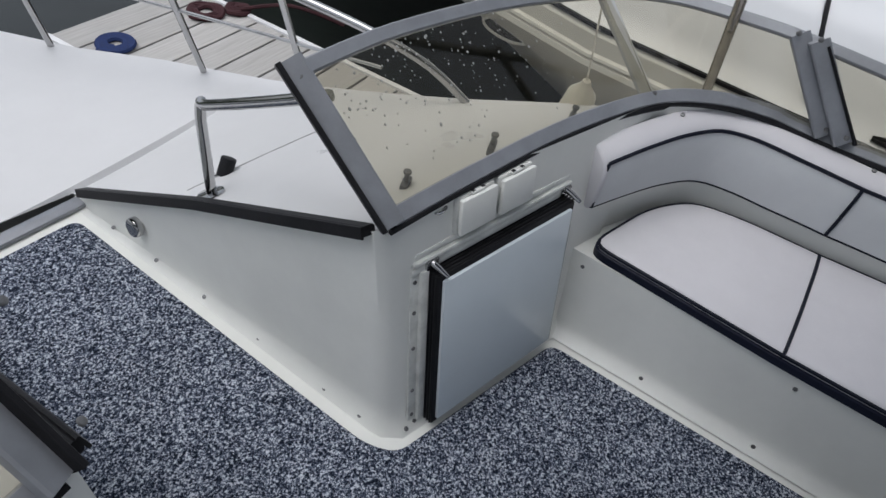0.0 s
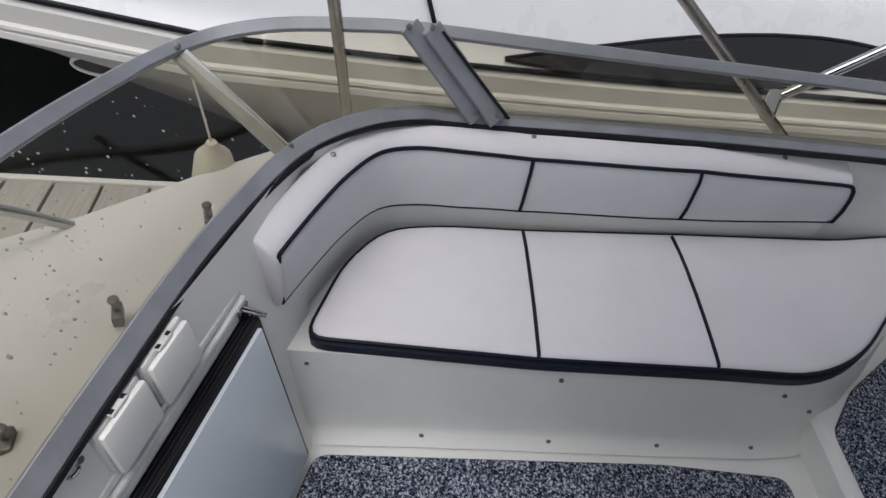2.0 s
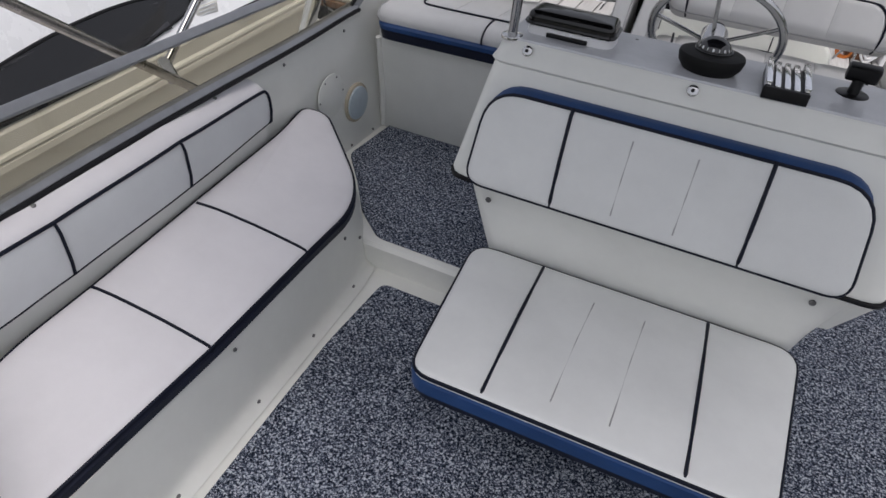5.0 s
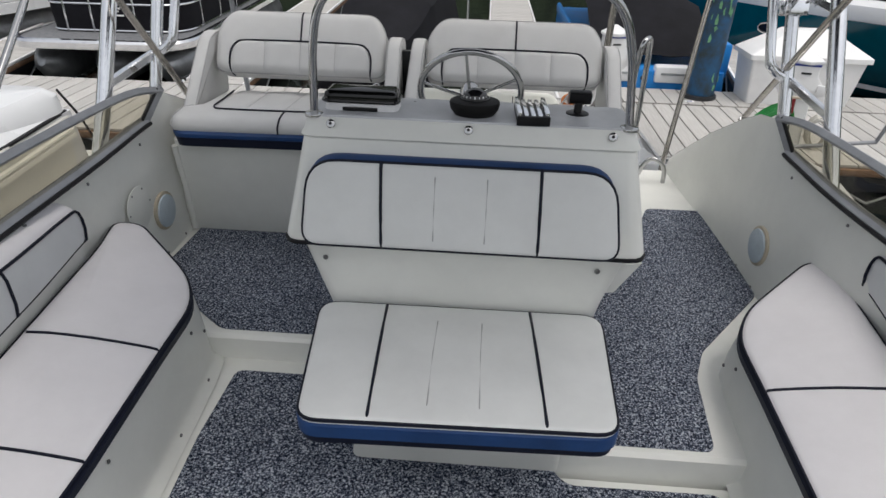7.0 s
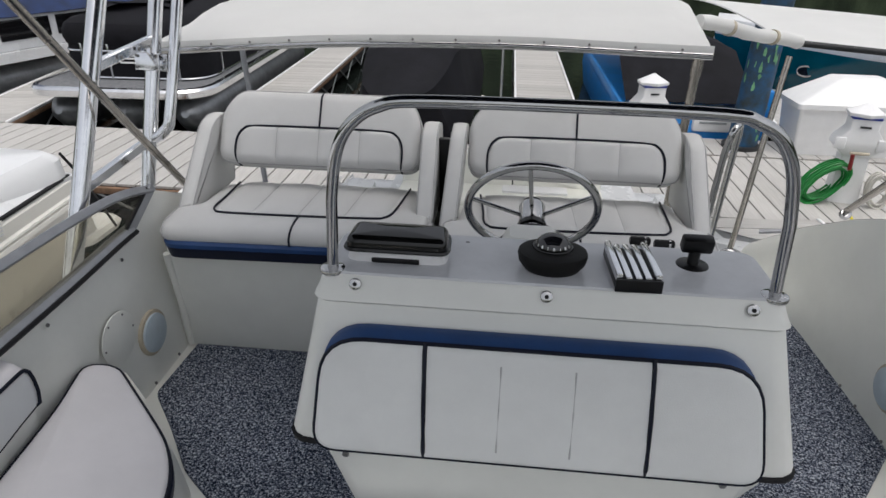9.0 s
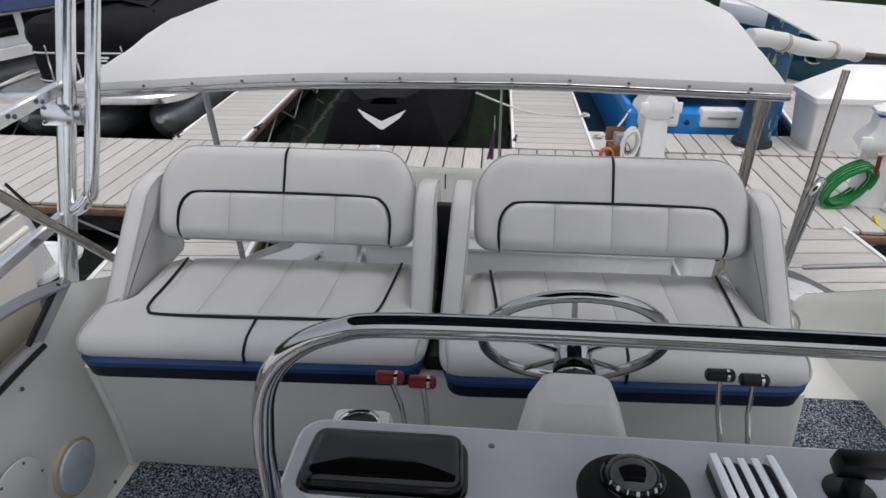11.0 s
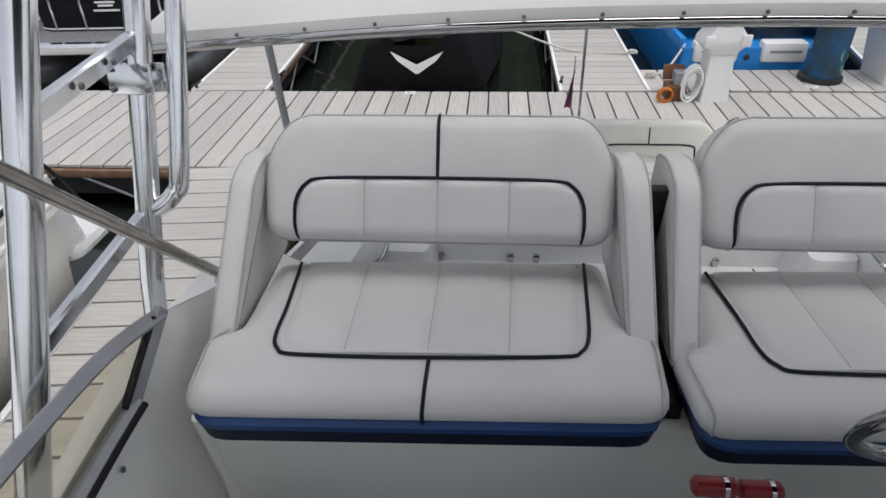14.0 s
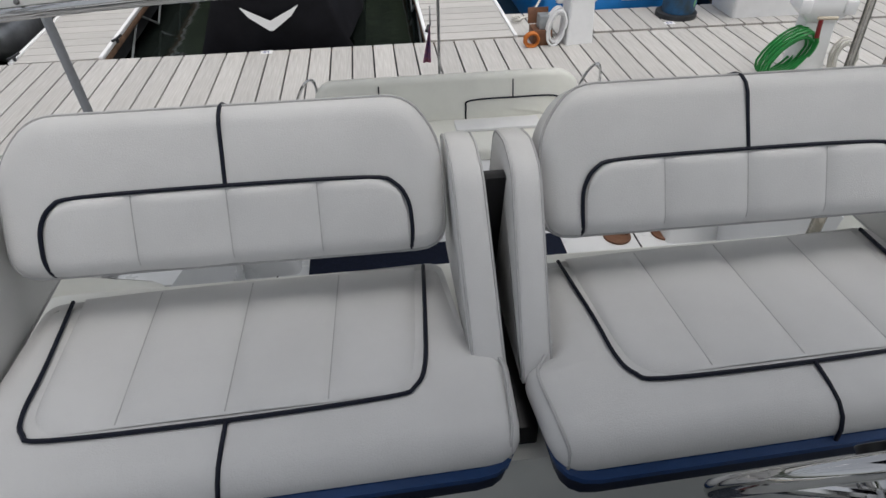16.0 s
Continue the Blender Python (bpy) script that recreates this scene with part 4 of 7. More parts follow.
part("lower_body", rings([ring_rect(-0.33, 0.36, -0.03, 0.36, 0.0, 0.05), ring_rect(-0.36, 0.39, -0.035, 0.36, 0.2, 0.05), ring_rect(-0.425, 0.43, -0.05, 0.36, 0.42, 0.04), ring_rect(-0.475, 0.478, -0.085, 0.36, 0.622, 0.04)]), GEL, con)
part("seam_strip", rings([ring_rect(-0.510, 0.513, -0.125, 0.3, 0.617, 0.05), ring_rect(-0.512, 0.515, -0.126, 0.3, 0.627, 0.05)]), RUBBER, con, "black rubber seam strip")
part("side_step", rings([[(0.40, -0.02, 0.44), (0.47, 0.0, 0.44), (0.47, 0.3, 0.44), (0.40, 0.3, 0.44)], [(0.45, -0.05, 0.56), (0.53, -0.02, 0.56), (0.53, 0.3, 0.56), (0.45, 0.3, 0.56)]]), GEL, con)
part("pedestal", rings([ring_rect(-0.30, 0.335, -0.33, 0.0, 0.0, 0.03), ring_rect(-0.27, 0.30, -0.36, 0.0, 0.30, 0.03)]), GEL, con)
part("helm_face", rings([[(-0.43, 0.30, 0.62), (0.43, 0.30, 0.62), (0.43, 0.46, 0.62), (-0.43, 0.46, 0.62)], [(-0.43, 0.30, 0.72), (0.43, 0.30, 0.72), (0.43, 0.45, 0.72), (-0.43, 0.45, 0.72)], [(-0.43, 0.18, 0.94), (0.43, 0.18, 0.94), (0.43, 0.212, 0.94), (-0.43, 0.212, 0.94)]]), GEL, con)
part("helm_binnacle", rings([ring_rect(-0.115, 0.09, 0.26, 0.46, 0.72, 0.03), ring_rect(-0.098, 0.07, 0.29, 0.45, 0.83, 0.03), ring_rect(-0.078, 0.048, 0.34, 0.43, 0.884, 0.02), ring_rect(-0.070, 0.040, 0.345, 0.425, 0.892, 0.02)]), GEL, con)
part("latch", xf(disc(0.022, 0.01, 18), aim((0.02, -0.357, 0.26), (0, -1, 0))), STEEL, con)
for x in (-0.378, 0.0, 0.388):
    b = part("bolt", xf(disc(0.0125, 0.006, 18), aim((x, -0.009, 0.937), (0, -0.9, 0.45))), STEEL, con)
    part("bolt_socket", xf(disc(0.0045, 0.003, 6), aim((x, -0.0145, 0.9398), (0, -0.9, 0.45))), RUBBER, b)
for x, z in ((-0.40, 0.555), (0.39, 0.56)):
    screw((x, -0.083, z), (0, -1, -0.1), con, 0.008)
screw((-0.166, 0.175, 0.953), (0, 0, 1), con, 0.005)

rail = thing("console_rail", "polished stainless grab rail arching over the console", "grab rail")
rail_y = lambda z: 0.02 - 0.193 * (z - 0.95)
rp = [Vector((x, rail_y(z), z)) for x, z in ((-0.43, 0.95), (-0.414, 1.12), (-0.399, 1.20), (-0.381, 1.248), (-0.352, 1.284), (-0.312, 1.307), (-0.25, 1.318), (0.0, 1.32), (0.245, 1.317), (0.30, 1.306), (0.338, 1.284), (0.366, 1.248), (0.387, 1.20), (0.408, 1.12), (0.434, 0.95))]
part("tube", tube([rp[0]] + smooth_path(rp[1:-1], 5) + [rp[-1]], 0.0112, 16), STEEL, rail)
for x in (-0.43, 0.434):
    part("foot", xf(disc(0.026, 0.008, 20), pose(x, 0.02, 0.950)), STEEL, rail)

# back cushion and seat cushion of the forward seat
bc = thing("bolster_cushion", "ivory vinyl bolster with blue top band on the console", "cushion")
m_back = Matrix.Translation((0.0, -0.107, 0.624)) @ Euler((radians(90 - 16), 0, 0)).to_matrix().to_4x4()
bp = rounded([(-0.447, 0.0), (0.428, 0.0), (0.398, 0.236), (-0.428, 0.236)], [0.05, 0.05, 0.085, 0.085], 6)
part("pad", xf(cushion(bp, 0.0, 0.062, 0.014, 0.008), m_back), FACE_VINYL, bc)
bp2 = rounded([(-0.452, 0.06), (0.432, 0.06), (0.398, 0.251), (-0.430, 0.251)], [0.02, 0.02, 0.085, 0.085], 6)
part("top_band", xf(rings([[(x, y, z) for x, y in inset(bp2, d)] for z, d in ((-0.01, 0.03), (0.0, 0.0), (0.03, 0.004), (0.050, 0.022))]), m_back), BLUE, bc, "mid-blue vinyl top band")
part("piping", xf(tube([(x, y, 0.052) for x, y in inset(bp, 0.002)], 0.0055, 6, True), m_back), PIPING, bc, "navy piping")
for x, u in ((-0.222, 0), (0.205, 0)):
    part("seam_piping", xf(tube([(x, 0.006, 0.055), (x, 0.02, 0.064), (x - 0.002, 0.12, 0.070), (x - 0.004, 0.222, 0.064), (x - 0.004, 0.238, 0.055)], 0.0045, 6), m_back), PIPING, bc, "navy piping")
# thin grey lines paint the soft shade of the creases
for x in (-0.08, 0.06):
    part("crease_shade", xf(tube([(x, 0.03, 0.0655), (x, 0.12, 0.0695), (x, 0.205, 0.0650)], 0.0018, 4), m_back), SEAM, bc)

sc = thing("jump_cushion", "ivory vinyl cushion with blue band in front of the console", "cushion")
sp_ = rounded([(-0.375, -0.565), (0.408, -0.545), (0.432, -0.055), (-0.43, -0.065)], [0.055, 0.055, 0.07, 0.07], 5)
part("pad", cushion(sp_, 0.34, 0.392, 0.014, 0.010), FACE_VINYL, sc)
part("side_band", rings([[(x, y, z) for x, y in inset(sp_, d)] for z, d in ((0.325, 0.004), (0.330, -0.003), (0.368, -0.004), (0.376, 0.002))]), BLUE, sc, "mid-blue vinyl side band")
part("lower_band", rings([[(x, y, z) for x, y in inset(sp_, d)] for z, d in ((0.300, 0.018), (0.304, 0.006), (0.328, 0.001))]), NAVY, sc, "dark navy lower band")
part("piping", tube([(x, y, 0.382) for x, y in inset(sp_, 0.002)], 0.0055, 6, True), PIPING, sc, "navy piping")
for (xa, ya), (xb, yb) in (((-0.201, -0.557), (-0.222, -0.062)), ((0.234, -0.548), (0.213, -0.058))):
    part("seam_piping", tube([(xa + (xb - xa) * u, ya + (yb - ya) * u, z) for u, z in ((0, 0.38), (0.03, 0.3925), (0.3, 0.399), (0.5, 0.4015), (0.7, 0.399), (0.97, 0.3925), (1, 0.38))], 0.0045, 6), PIPING, sc, "navy piping")
# crease shade drawn as grey lines on the pad
for x in (-0.06, 0.07):
    part("crease_shade", tube([(x, -0.50, 0.397), (x - 0.002, -0.3, 0.4015), (x, -0.15, 0.398)], 0.0016, 4), SEAM, sc)

# things on the dash
vb = thing("radio_cover", "glossy black hinged cover on a white radio housing", "radio")
part("housing", rings([ring_rect(-0.414, -0.20, 0.052, 0.152, 0.948, 0.03), ring_rect(-0.409, -0.205, 0.056, 0.148, 0.976, 0.03)]), SIGN_WHITE, vb)
part("cover", xf(cushion(rounded([(-0.106, -0.046), (0.106, -0.046), (0.102, 0.046), (-0.102, 0.046)], 0.022), 0, 0.036, 0.016, 0.003), pose(-0.307, 0.10, 0.974)), GLOSS_BLACK, vb)
part("cover_rim", tube([(x - 0.307, y + 0.10, 0.983) for x, y in rounded([(-0.108, -0.048), (0.108, -0.048), (0.104, 0.048), (-0.104, 0.048)], 0.022)], 0.0045, 6, True), GLOSS_BLACK, vb)
part("cover_lip", tube([(x - 0.307, y + 0.10, 1.0065) for x, y in rounded([(-0.088, -0.028), (0.088, -0.028), (0.084, 0.030), (-0.084, 0.030)], 0.014)], 0.0025, 6, True), GLOSS_BLACK, vb)
part("tab", box(-0.357, -0.258, 0.049, 0.056, 0.957, 0.967, 0.002), PLASTIC, vb)
cp = thing("compass", "black domed dash compass with white dial marks", "compass")
part("base", rings([[(0.012 + rx * math.cos(a), 0.080 + ry * math.sin(a), z) for a in np.linspace(0, 2 * math.pi, 32, endpoint=False)] for rx, ry, z in ((0.036, 0.030, 0.946), (0.056, 0.046, 0.956), (0.068, 0.056, 0.972), (0.071, 0.059, 0.987), (0.069, 0.057, 0.994), (0.058, 0.046, 0.997), (0.040, 0.032, 0.997))]), MATTE_BLACK, cp)
part("dome_rim", tube([(0.012 + 0.039 * math.cos(a), 0.092 + 0.034 * math.sin(a), 0.998) for a in np.linspace(0, 2 * math.pi, 28, endpoint=False)], 0.003, 8, True), GLOSS_BLACK, cp)
part("dome", rings([[(0.012 + 0.037 * math.cos(p) * math.cos(a), 0.092 + 0.033 * math.cos(p) * math.sin(a), 0.996 + 0.030 * math.sin(p)) for a in np.linspace(0, 2 * math.pi, 24, endpoint=False)] for p in (0, 0.25, 0.5, 0.75, 1.0, 1.25, 1.45, 1.55)]), mat("compass_dome", (0.01, 0.01, 0.012), 0.05, 0, 0.1, 5, spec=0.8), cp, "glossy smoked dome")
for a in (-60, -40, -20, 0, 20, 40, 60):
    q = radians(a)
    part("dial_mark", xf(box(-0.0008 if a % 40 else -0.002, 0.0008 if a % 40 else 0.002, -0.0006, 0.0006, -0.003, 0.003, 0), Matrix.Translation((0.012 + 0.0355 * math.sin(q), 0.092 - 0.0318 * math.cos(q), 1.006)) @ pose(0, 0, 0, -22, 0, a)), SIGN_WHITE, cp, "white dial mark")
hs = thing("finned_module", "ribbed aluminium electronics housing with black front", "electronics")
m_fin = pose(0.171, 0.078, 0.954, 0, 0, 2)
part("base", xf(box(-0.043, 0.043, -0.074, 0.076, 0.0, 0.020, 0.003), m_fin), PLASTIC, hs)
for k in range(5):
    x = -0.0375 + 0.01875 * k
    part("fin", xf(box(x - 0.006, x + 0.006, -0.072, 0.077, 0.018, 0.036 if k in (0, 4) else 0.029, 0.002), m_fin), BRIGHT, hs, "bright aluminium fin")
part("front", xf(box(-0.045, 0.045, -0.080, -0.073, 0.0, 0.026, 0.002), m_fin), PLASTIC, hs)
ph = thing("phone_mount", "black plastic phone mount on a suction foot", "phone mount")
part("foot", xf(disc(0.034, 0.012, 20, 0.006), pose(0.306, 0.13, 0.947)), PLASTIC, ph)
part("neck", tube([(0.306, 0.13, 0.955), (0.308, 0.135, 0.985)], 0.012, 10), PLASTIC, ph)
part("head", xf(box(-0.032, 0.032, -0.014, 0.014, -0.016, 0.018, 0.006), pose(0.310, 0.137, 1.0, 15)), PLASTIC, ph)

# steering wheel
HUB, WN = Vector((-0.011, 0.525, 0.893)), Vector((0, math.cos(radians(28)), math.sin(radians(28))))
WM = aim(HUB, WN)
sw = thing("steering_wheel", "five-spoke polished stainless steering wheel", "steering wheel")
part("rim", xf(tube([(0.175 * math.cos(a), 0.175 * math.sin(a), 0) for a in np.linspace(0, 2 * math.pi, 48, endpoint=False)], 0.0115, 10, True), WM), STEEL, sw)
for k in range(5):
    a = radians(90 + 72 * k - 6)
    part("spoke", xf(tube([(0.03 * math.cos(a), 0.03 * math.sin(a), -0.025), (0.170 * math.cos(a), 0.170 * math.sin(a), 0.0)], 0.0055, 8), WM), STEEL, sw)
part("hub", xf(disc(0.036, 0.07, 24, 0.008), WM @ pose(0, 0, -0.055)), STEEL, sw)
part("hub_cap", xf(disc(0.027, 0.012, 24), WM @ pose(0, 0, 0.014)), PLASTIC, sw, "dark glossy hub cap")
part("collar", xf(disc(0.040, 0.016, 24, 0.005), WM @ pose(0, 0, -0.066)), GLOSS_BLACK, sw, "glossy black collar")
part("sleeve", xf(disc(0.036, 0.022, 24, 0.003), WM @ pose(0, 0, -0.090)), STEEL, sw)
part("column", xf(tube([(0, 0, -0.115), (0, 0, -0.085), (0, 0, -0.05)], [0.042, 0.040, 0.028], 18), WM), GLOSS_BLACK, sw, "glossy black column boot")


def lever(name, label, grip, base, material, group):
    t = thing(name, label, "control lever", group)
    g, b = Vector(grip), Vector(base)
    part("stem", tube([b, b.lerp(g, 0.5) + Vector((0, 0.02, 0)), g], 0.0055, 8), STEEL, t)
    part("grip", tube([g + Vector((-0.028, 0, 0)), g + Vector((-0.024, 0, 0)), g + Vector((0.024, 0, 0)), g + Vector((0.028, 0, 0))], [0.009, 0.0135, 0.0135, 0.009], 12), material, t)
    part("ferrule", tube([g + Vector((0.010, 0, 0)), g + Vector((0.016, 0, 0))], 0.0145, 12), STEEL, t, "chrome ferrule")
    part("boot", tube([b - Vector((0, 0.005, 0.012)), b + Vector((0, 0.004, 0.008))], 0.016, 12), PLASTIC, t, "black rubber boot")


lever("throttle_lever", "chrome control lever with red grip", (-0.368, 0.487, 0.809), (-0.33, 0.462, 0.66), RED, "red levers")
lever("throttle_lever", "chrome control lever with red grip", (-0.304, 0.495, 0.795), (-0.29, 0.462, 0.66), RED, "red levers")
lever("shift_lever", "chrome control lever with black grip", (0.296, 0.555, 0.804), (0.30, 0.462, 0.66), PLASTIC, "black levers")
lever("shift_lever", "chrome control lever with black grip", (0.362, 0.55, 0.80), (0.352, 0.462, 0.66), PLASTIC, "black levers")
ch = thing("cup_holder", "white moulded cup holder with steel insert at the console", "cup holder")
part("body", box(-0.50, -0.37, 0.40, 0.53, 0.60, 0.69, 0.02), SIGN_WHITE, ch)
part("rim", xf(tube([(0.045 * math.cos(a), 0.045 * math.sin(a), 0) for a in np.linspace(0, 2 * math.pi, 24, endpoint=False)], 0.006, 8, True), pose(-0.435, 0.465, 0.692)), STEEL, ch)
part("insert", xf(disc(0.043, 0.004, 24), pose(-0.435, 0.465, 0.689)), PLASTIC, ch)

# ---- helm seats ----
base = thing("helm_locker", "ivory gelcoat locker under the two helm chairs", "locker")
part("front", rings([ring_rect(-1.30, 0.70, 0.862, 1.33, 0.10, 0.04), ring_rect(-1.30, 0.70, 0.85, 1.33, 0.12, 0.04), ring_rect(-1.27, 0.64, 0.80, 1.33, 0.556, 0.04)]), GEL, base)
part("side_trim", tube([(-1.262, 0.852, 0.115), (-1.255, 0.832, 0.30), (-1.262, 0.806, 0.53)], 0.014, 8), GEL, base)

# added black plates stand in for the deep shade between the chairs
part("gap_shade", bm_join(box(-0.336, -0.288, 1.16, 1.19, 0.54, 0.885, 0.004), box(-0.337, -0.287, 0.83, 1.165, 0.54, 0.60, 0.004)), PLASTIC, base, "black plates standing in for the shade between the two chairs")


def helm_seat(dx):
    h = thing("helm_chair", "pale grey vinyl double helm chair with navy piping", "helm chair", "helm chairs")
    h.location = (0, -0.057, 0.045)
    P = lambda x, y: (x + dx, y)
    # seat pad, narrower behind the arm panels
    out = [P(-0.445, 0.778), P(0.445, 0.808), P(0.455, 1.00), P(0.395, 1.03), P(0.37, 1.27), P(-0.385, 1.235), P(-0.40, 0.985), P(-0.462, 0.955)]
    pts = rounded(out, [0.05, 0.05, 0.04, 0.03, 0.03, 0.03, 0.03, 0.04], 4)
    lev = []
    for z, d in ((0.578, 0.01), (0.582, 0.0), (0.595, -0.006), (0.610, -0.004), (0.626, 0.006), (0.637, 0.02), (0.642, 0.04)):
        lev.append([(x, y, z) for x, y in inset(pts, d)])
    last = inset(pts, 0.04)
    cx, cy = dx, 1.04
    for f in (0.9, 0.75, 0.58, 0.4, 0.22, 0.05):
        lev.append([(cx + (x - cx) * f, cy + (y - cy) * f, 0.642 + 0.006 * (1 - f * f)) for x, y in last])
    sag = lambda y: -0.065 * max(0.0, y - 0.89)
    lev = [[(x, y, z + (sag(y) if z > 0.62 else 0)) for x, y, z in ring] for ring in lev]
    part("seat_pad", rings(lev), GREY_VINYL, h)
    front = rounded([P(-0.440, 0.773), P(0.440, 0.803), P(0.443, 0.99), P(0.375, 1.01), P(0.36, 1.2), P(-0.37, 1.2), P(-0.385, 0.965), P(-0.445, 0.945)], [0.06, 0.06, 0.03, 0.02, 0.02, 0.02, 0.02, 0.03], 4)
    part("blue_band", rings([[(x, y, z) for x, y in inset(front, d)] for z, d in ((0.553, 0.004), (0.557, -0.004), (0.573, -0.007), (0.582, 0.002))]), BLUE, h, "mid-blue vinyl band")
    part("navy_band", rings([[(x, y, z) for x, y in inset(front, d)] for z, d in ((0.513, 0.02), (0.517, 0.006), (0.554, -0.002))]), NAVY, h, "dark navy lower band")
    for a, dy in ((-1, 0.0), (1, 0.03)):
        end = [(0.405, 1.0, 0.634), (0.432, 0.962, 0.634), (0.447, 0.93, 0.633), (0.440, 0.85, 0.633), (0.436, 0.81, 0.631), (0.432, 0.793, 0.622), (0.431, 0.786, 0.605), (0.431, 0.786, 0.584)]
        part("welt", tube(smooth_path([Vector((dx + a * x, y + dy, z + (sag(y) if z > 0.62 else 0))) for x, y, z in end], 3), 0.003, 5), SEAM, h, "grey vinyl welt")
    # piping frame on the seat: back-left, round the front, back-right
    fp = [P(-0.335, 1.225), P(-0.318, 1.05), P(-0.312, 0.948), P(-0.295, 0.903), P(-0.25, 0.886), P(0.0, 0.890), P(0.25, 0.905), P(0.295, 0.922), P(0.315, 0.968), P(0.325, 1.07), P(0.337, 1.25)]
    part("piping", tube([(p.x, p.y, 0.648 + sag(p.y)) for p in smooth_path([Vector((*q, 0)) for q in fp], 4)], 0.004, 6), PIPING, h, "navy piping")
    part("piping", tube([(dx + 0.005, 0.888, 0.648), (dx + 0.004, 0.848, 0.645), (dx + 0.003, 0.815, 0.638), (dx + 0.002, 0.796, 0.625), (dx, 0.786, 0.607), (dx, 0.785, 0.582)], 0.0038, 6), PIPING, h, "navy piping")
    cuts = (-0.312, -0.17, 0.0, 0.165, 0.314)

    def puff(x, edges):
        for p, q in zip(edges, edges[1:]):
            if p <= x <= q:
                f = (x - p) / (q - p)
                return (1 - abs(2 * f - 1) ** 5) * (0.75 + 0.25 * math.sin(math.pi * f))
        return 0.0

    def tuft(u, v):
        x = float(np.interp(4 * u, range(5), cuts))
        e = max(0.0, abs(x - 0.001) - 0.243)
        y0 = 0.893 + 0.02 * u + 0.07 - math.sqrt(max(0.0, 0.07 ** 2 - e * e))
        y = y0 + (1.236 + 0.016 * u - y0) * v
        w = min(1.0, 9 * v) * min(1.0, 9 * (1 - v))
        return (dx + x * (0.955 + 0.06 * v), y, 0.6435 + sag(y) + 0.004 * (1 - (2 * u - 1) ** 2) + (0.0120 + 0.002 * noise.noise((x * 9, y * 9, dx))) * puff(x, cuts) * w ** 0.5)

    part("tufted_panel", grid(tuft, 80, 22), GREY_VINYL, h, "tufted pale grey vinyl panel")
    # grey lines draw the shade in the folds between tufts
    for k in (1, 2, 3):
        part("seam", tube([tuft(k / 4, v) for v in np.linspace(0.02, 0.98, 12)], 0.0013, 5), SEAM, h)
    # backrest
    mb = Matrix.Translation((dx, 1.187, 0.717)) @ Euler((radians(90 - 30), 0, 0)).to_matrix().to_4x4()
    bo = rounded([(-0.385, 0.0), (0.378, 0.0), (0.380, 0.195), (0.325, 0.280), (-0.322, 0.280), (-0.387, 0.195)], [0.055, 0.055, 0.05, 0.045, 0.045, 0.05], 5)
    part("backrest", xf(cushion(bo, -0.075, 0.035, 0.032, 0.006), mb), GREY_VINYL, h)
    part("welt", xf(tube([(x, y, 0.012) for x, y in inset(bo, 0.001)], 0.003, 5, True), mb), SEAM, h, "grey vinyl welt")
    bf = [(-0.312, -0.001, -0.03), (-0.312, 0.001, 0.0), (-0.313, 0.010, 0.022), (-0.315, 0.028, 0.034), (-0.316, 0.05, 0.038), (-0.312, 0.092, 0.040), (-0.29, 0.126, 0.041), (-0.24, 0.139, 0.042), (0.0, 0.142, 0.0425), (0.24, 0.139, 0.042), (0.29, 0.126, 0.041), (0.312, 0.092, 0.040), (0.316, 0.05, 0.038), (0.315, 0.028, 0.034), (0.313, 0.010, 0.022), (0.312, 0.001, 0.0), (0.312, -0.001, -0.03)]
    part("piping", xf(tube(smooth_path([Vector(q) for q in bf], 4), 0.004, 6), mb), PIPING, h, "navy piping")
    part("piping", xf(tube([(0, 0.141, 0.0425), (0, 0.195, 0.0405), (0, 0.245, 0.040), (0, 0.262, 0.034), (0, 0.276, 0.020), (0, 0.283, 0.0), (0, 0.283, -0.03)], 0.0038, 6), mb), PIPING, h, "navy piping")
    cuts_b = (-0.308, -0.16, 0.0, 0.155, 0.308)

    def back_tuft(u, v):
        x = float(np.interp(4 * u, range(5), cuts_b))
        e = max(0.0, abs(x) - 0.243)
        y1 = 0.139 - 0.065 + math.sqrt(max(0.0, 0.065 ** 2 - e * e))
        y = 0.004 + (y1 - 0.004) * v
        low_ = max(0.0, 0.034 - y)
        z = 0.0375 - 0.034 + math.sqrt(max(0.0, 0.034 ** 2 - low_ ** 2)) + 0.003 * min(1, y / 0.1)
        return (x, y, z + (0.0110 + 0.002 * noise.noise((x * 9, y * 9, dx + 3))) * puff(x, cuts_b) * min(1.0, 9 * (1 - v)) ** 0.5)

    part("tufted_panel", xf(grid(back_tuft, 80, 18), mb), GREY_VINYL, h, "tufted pale grey vinyl panel")
    # shade of the backrest folds, drawn as grey lines
    for k in (1, 2, 3):
        part("seam", xf(tube([back_tuft(k / 4, v) for v in np.linspace(0.08, 0.98, 12)], 0.0013, 5), mb), SEAM, h)
    # side arms
    for a, (x0, x1) in ((-1, (-0.448, -0.390)), (1, (0.385, 0.446))):
        prof = rounded([(0.935, 0.585), (1.36, 0.585), (1.375, 0.862), (1.28, 0.885), (1.195, 0.868)], [0.03, 0.02, 0.03, 0.03, 0.03], 4)
        secs = []
        for x, d in ((x0, 0.015), (x0 + 0.004, 0.005), (x0 + 0.012, 0.0), (x1 - 0.012, 0.0), (x1 - 0.004, 0.005), (x1, 0.015)):
            lo = inset(prof, d)
            secs.append([(dx + x + a * (0.06 if a < 0 else 0.03) * (0.93 - z), y, z) for y, z in lo])
        part("arm_panel", rings(secs), GREY_VINYL, h)
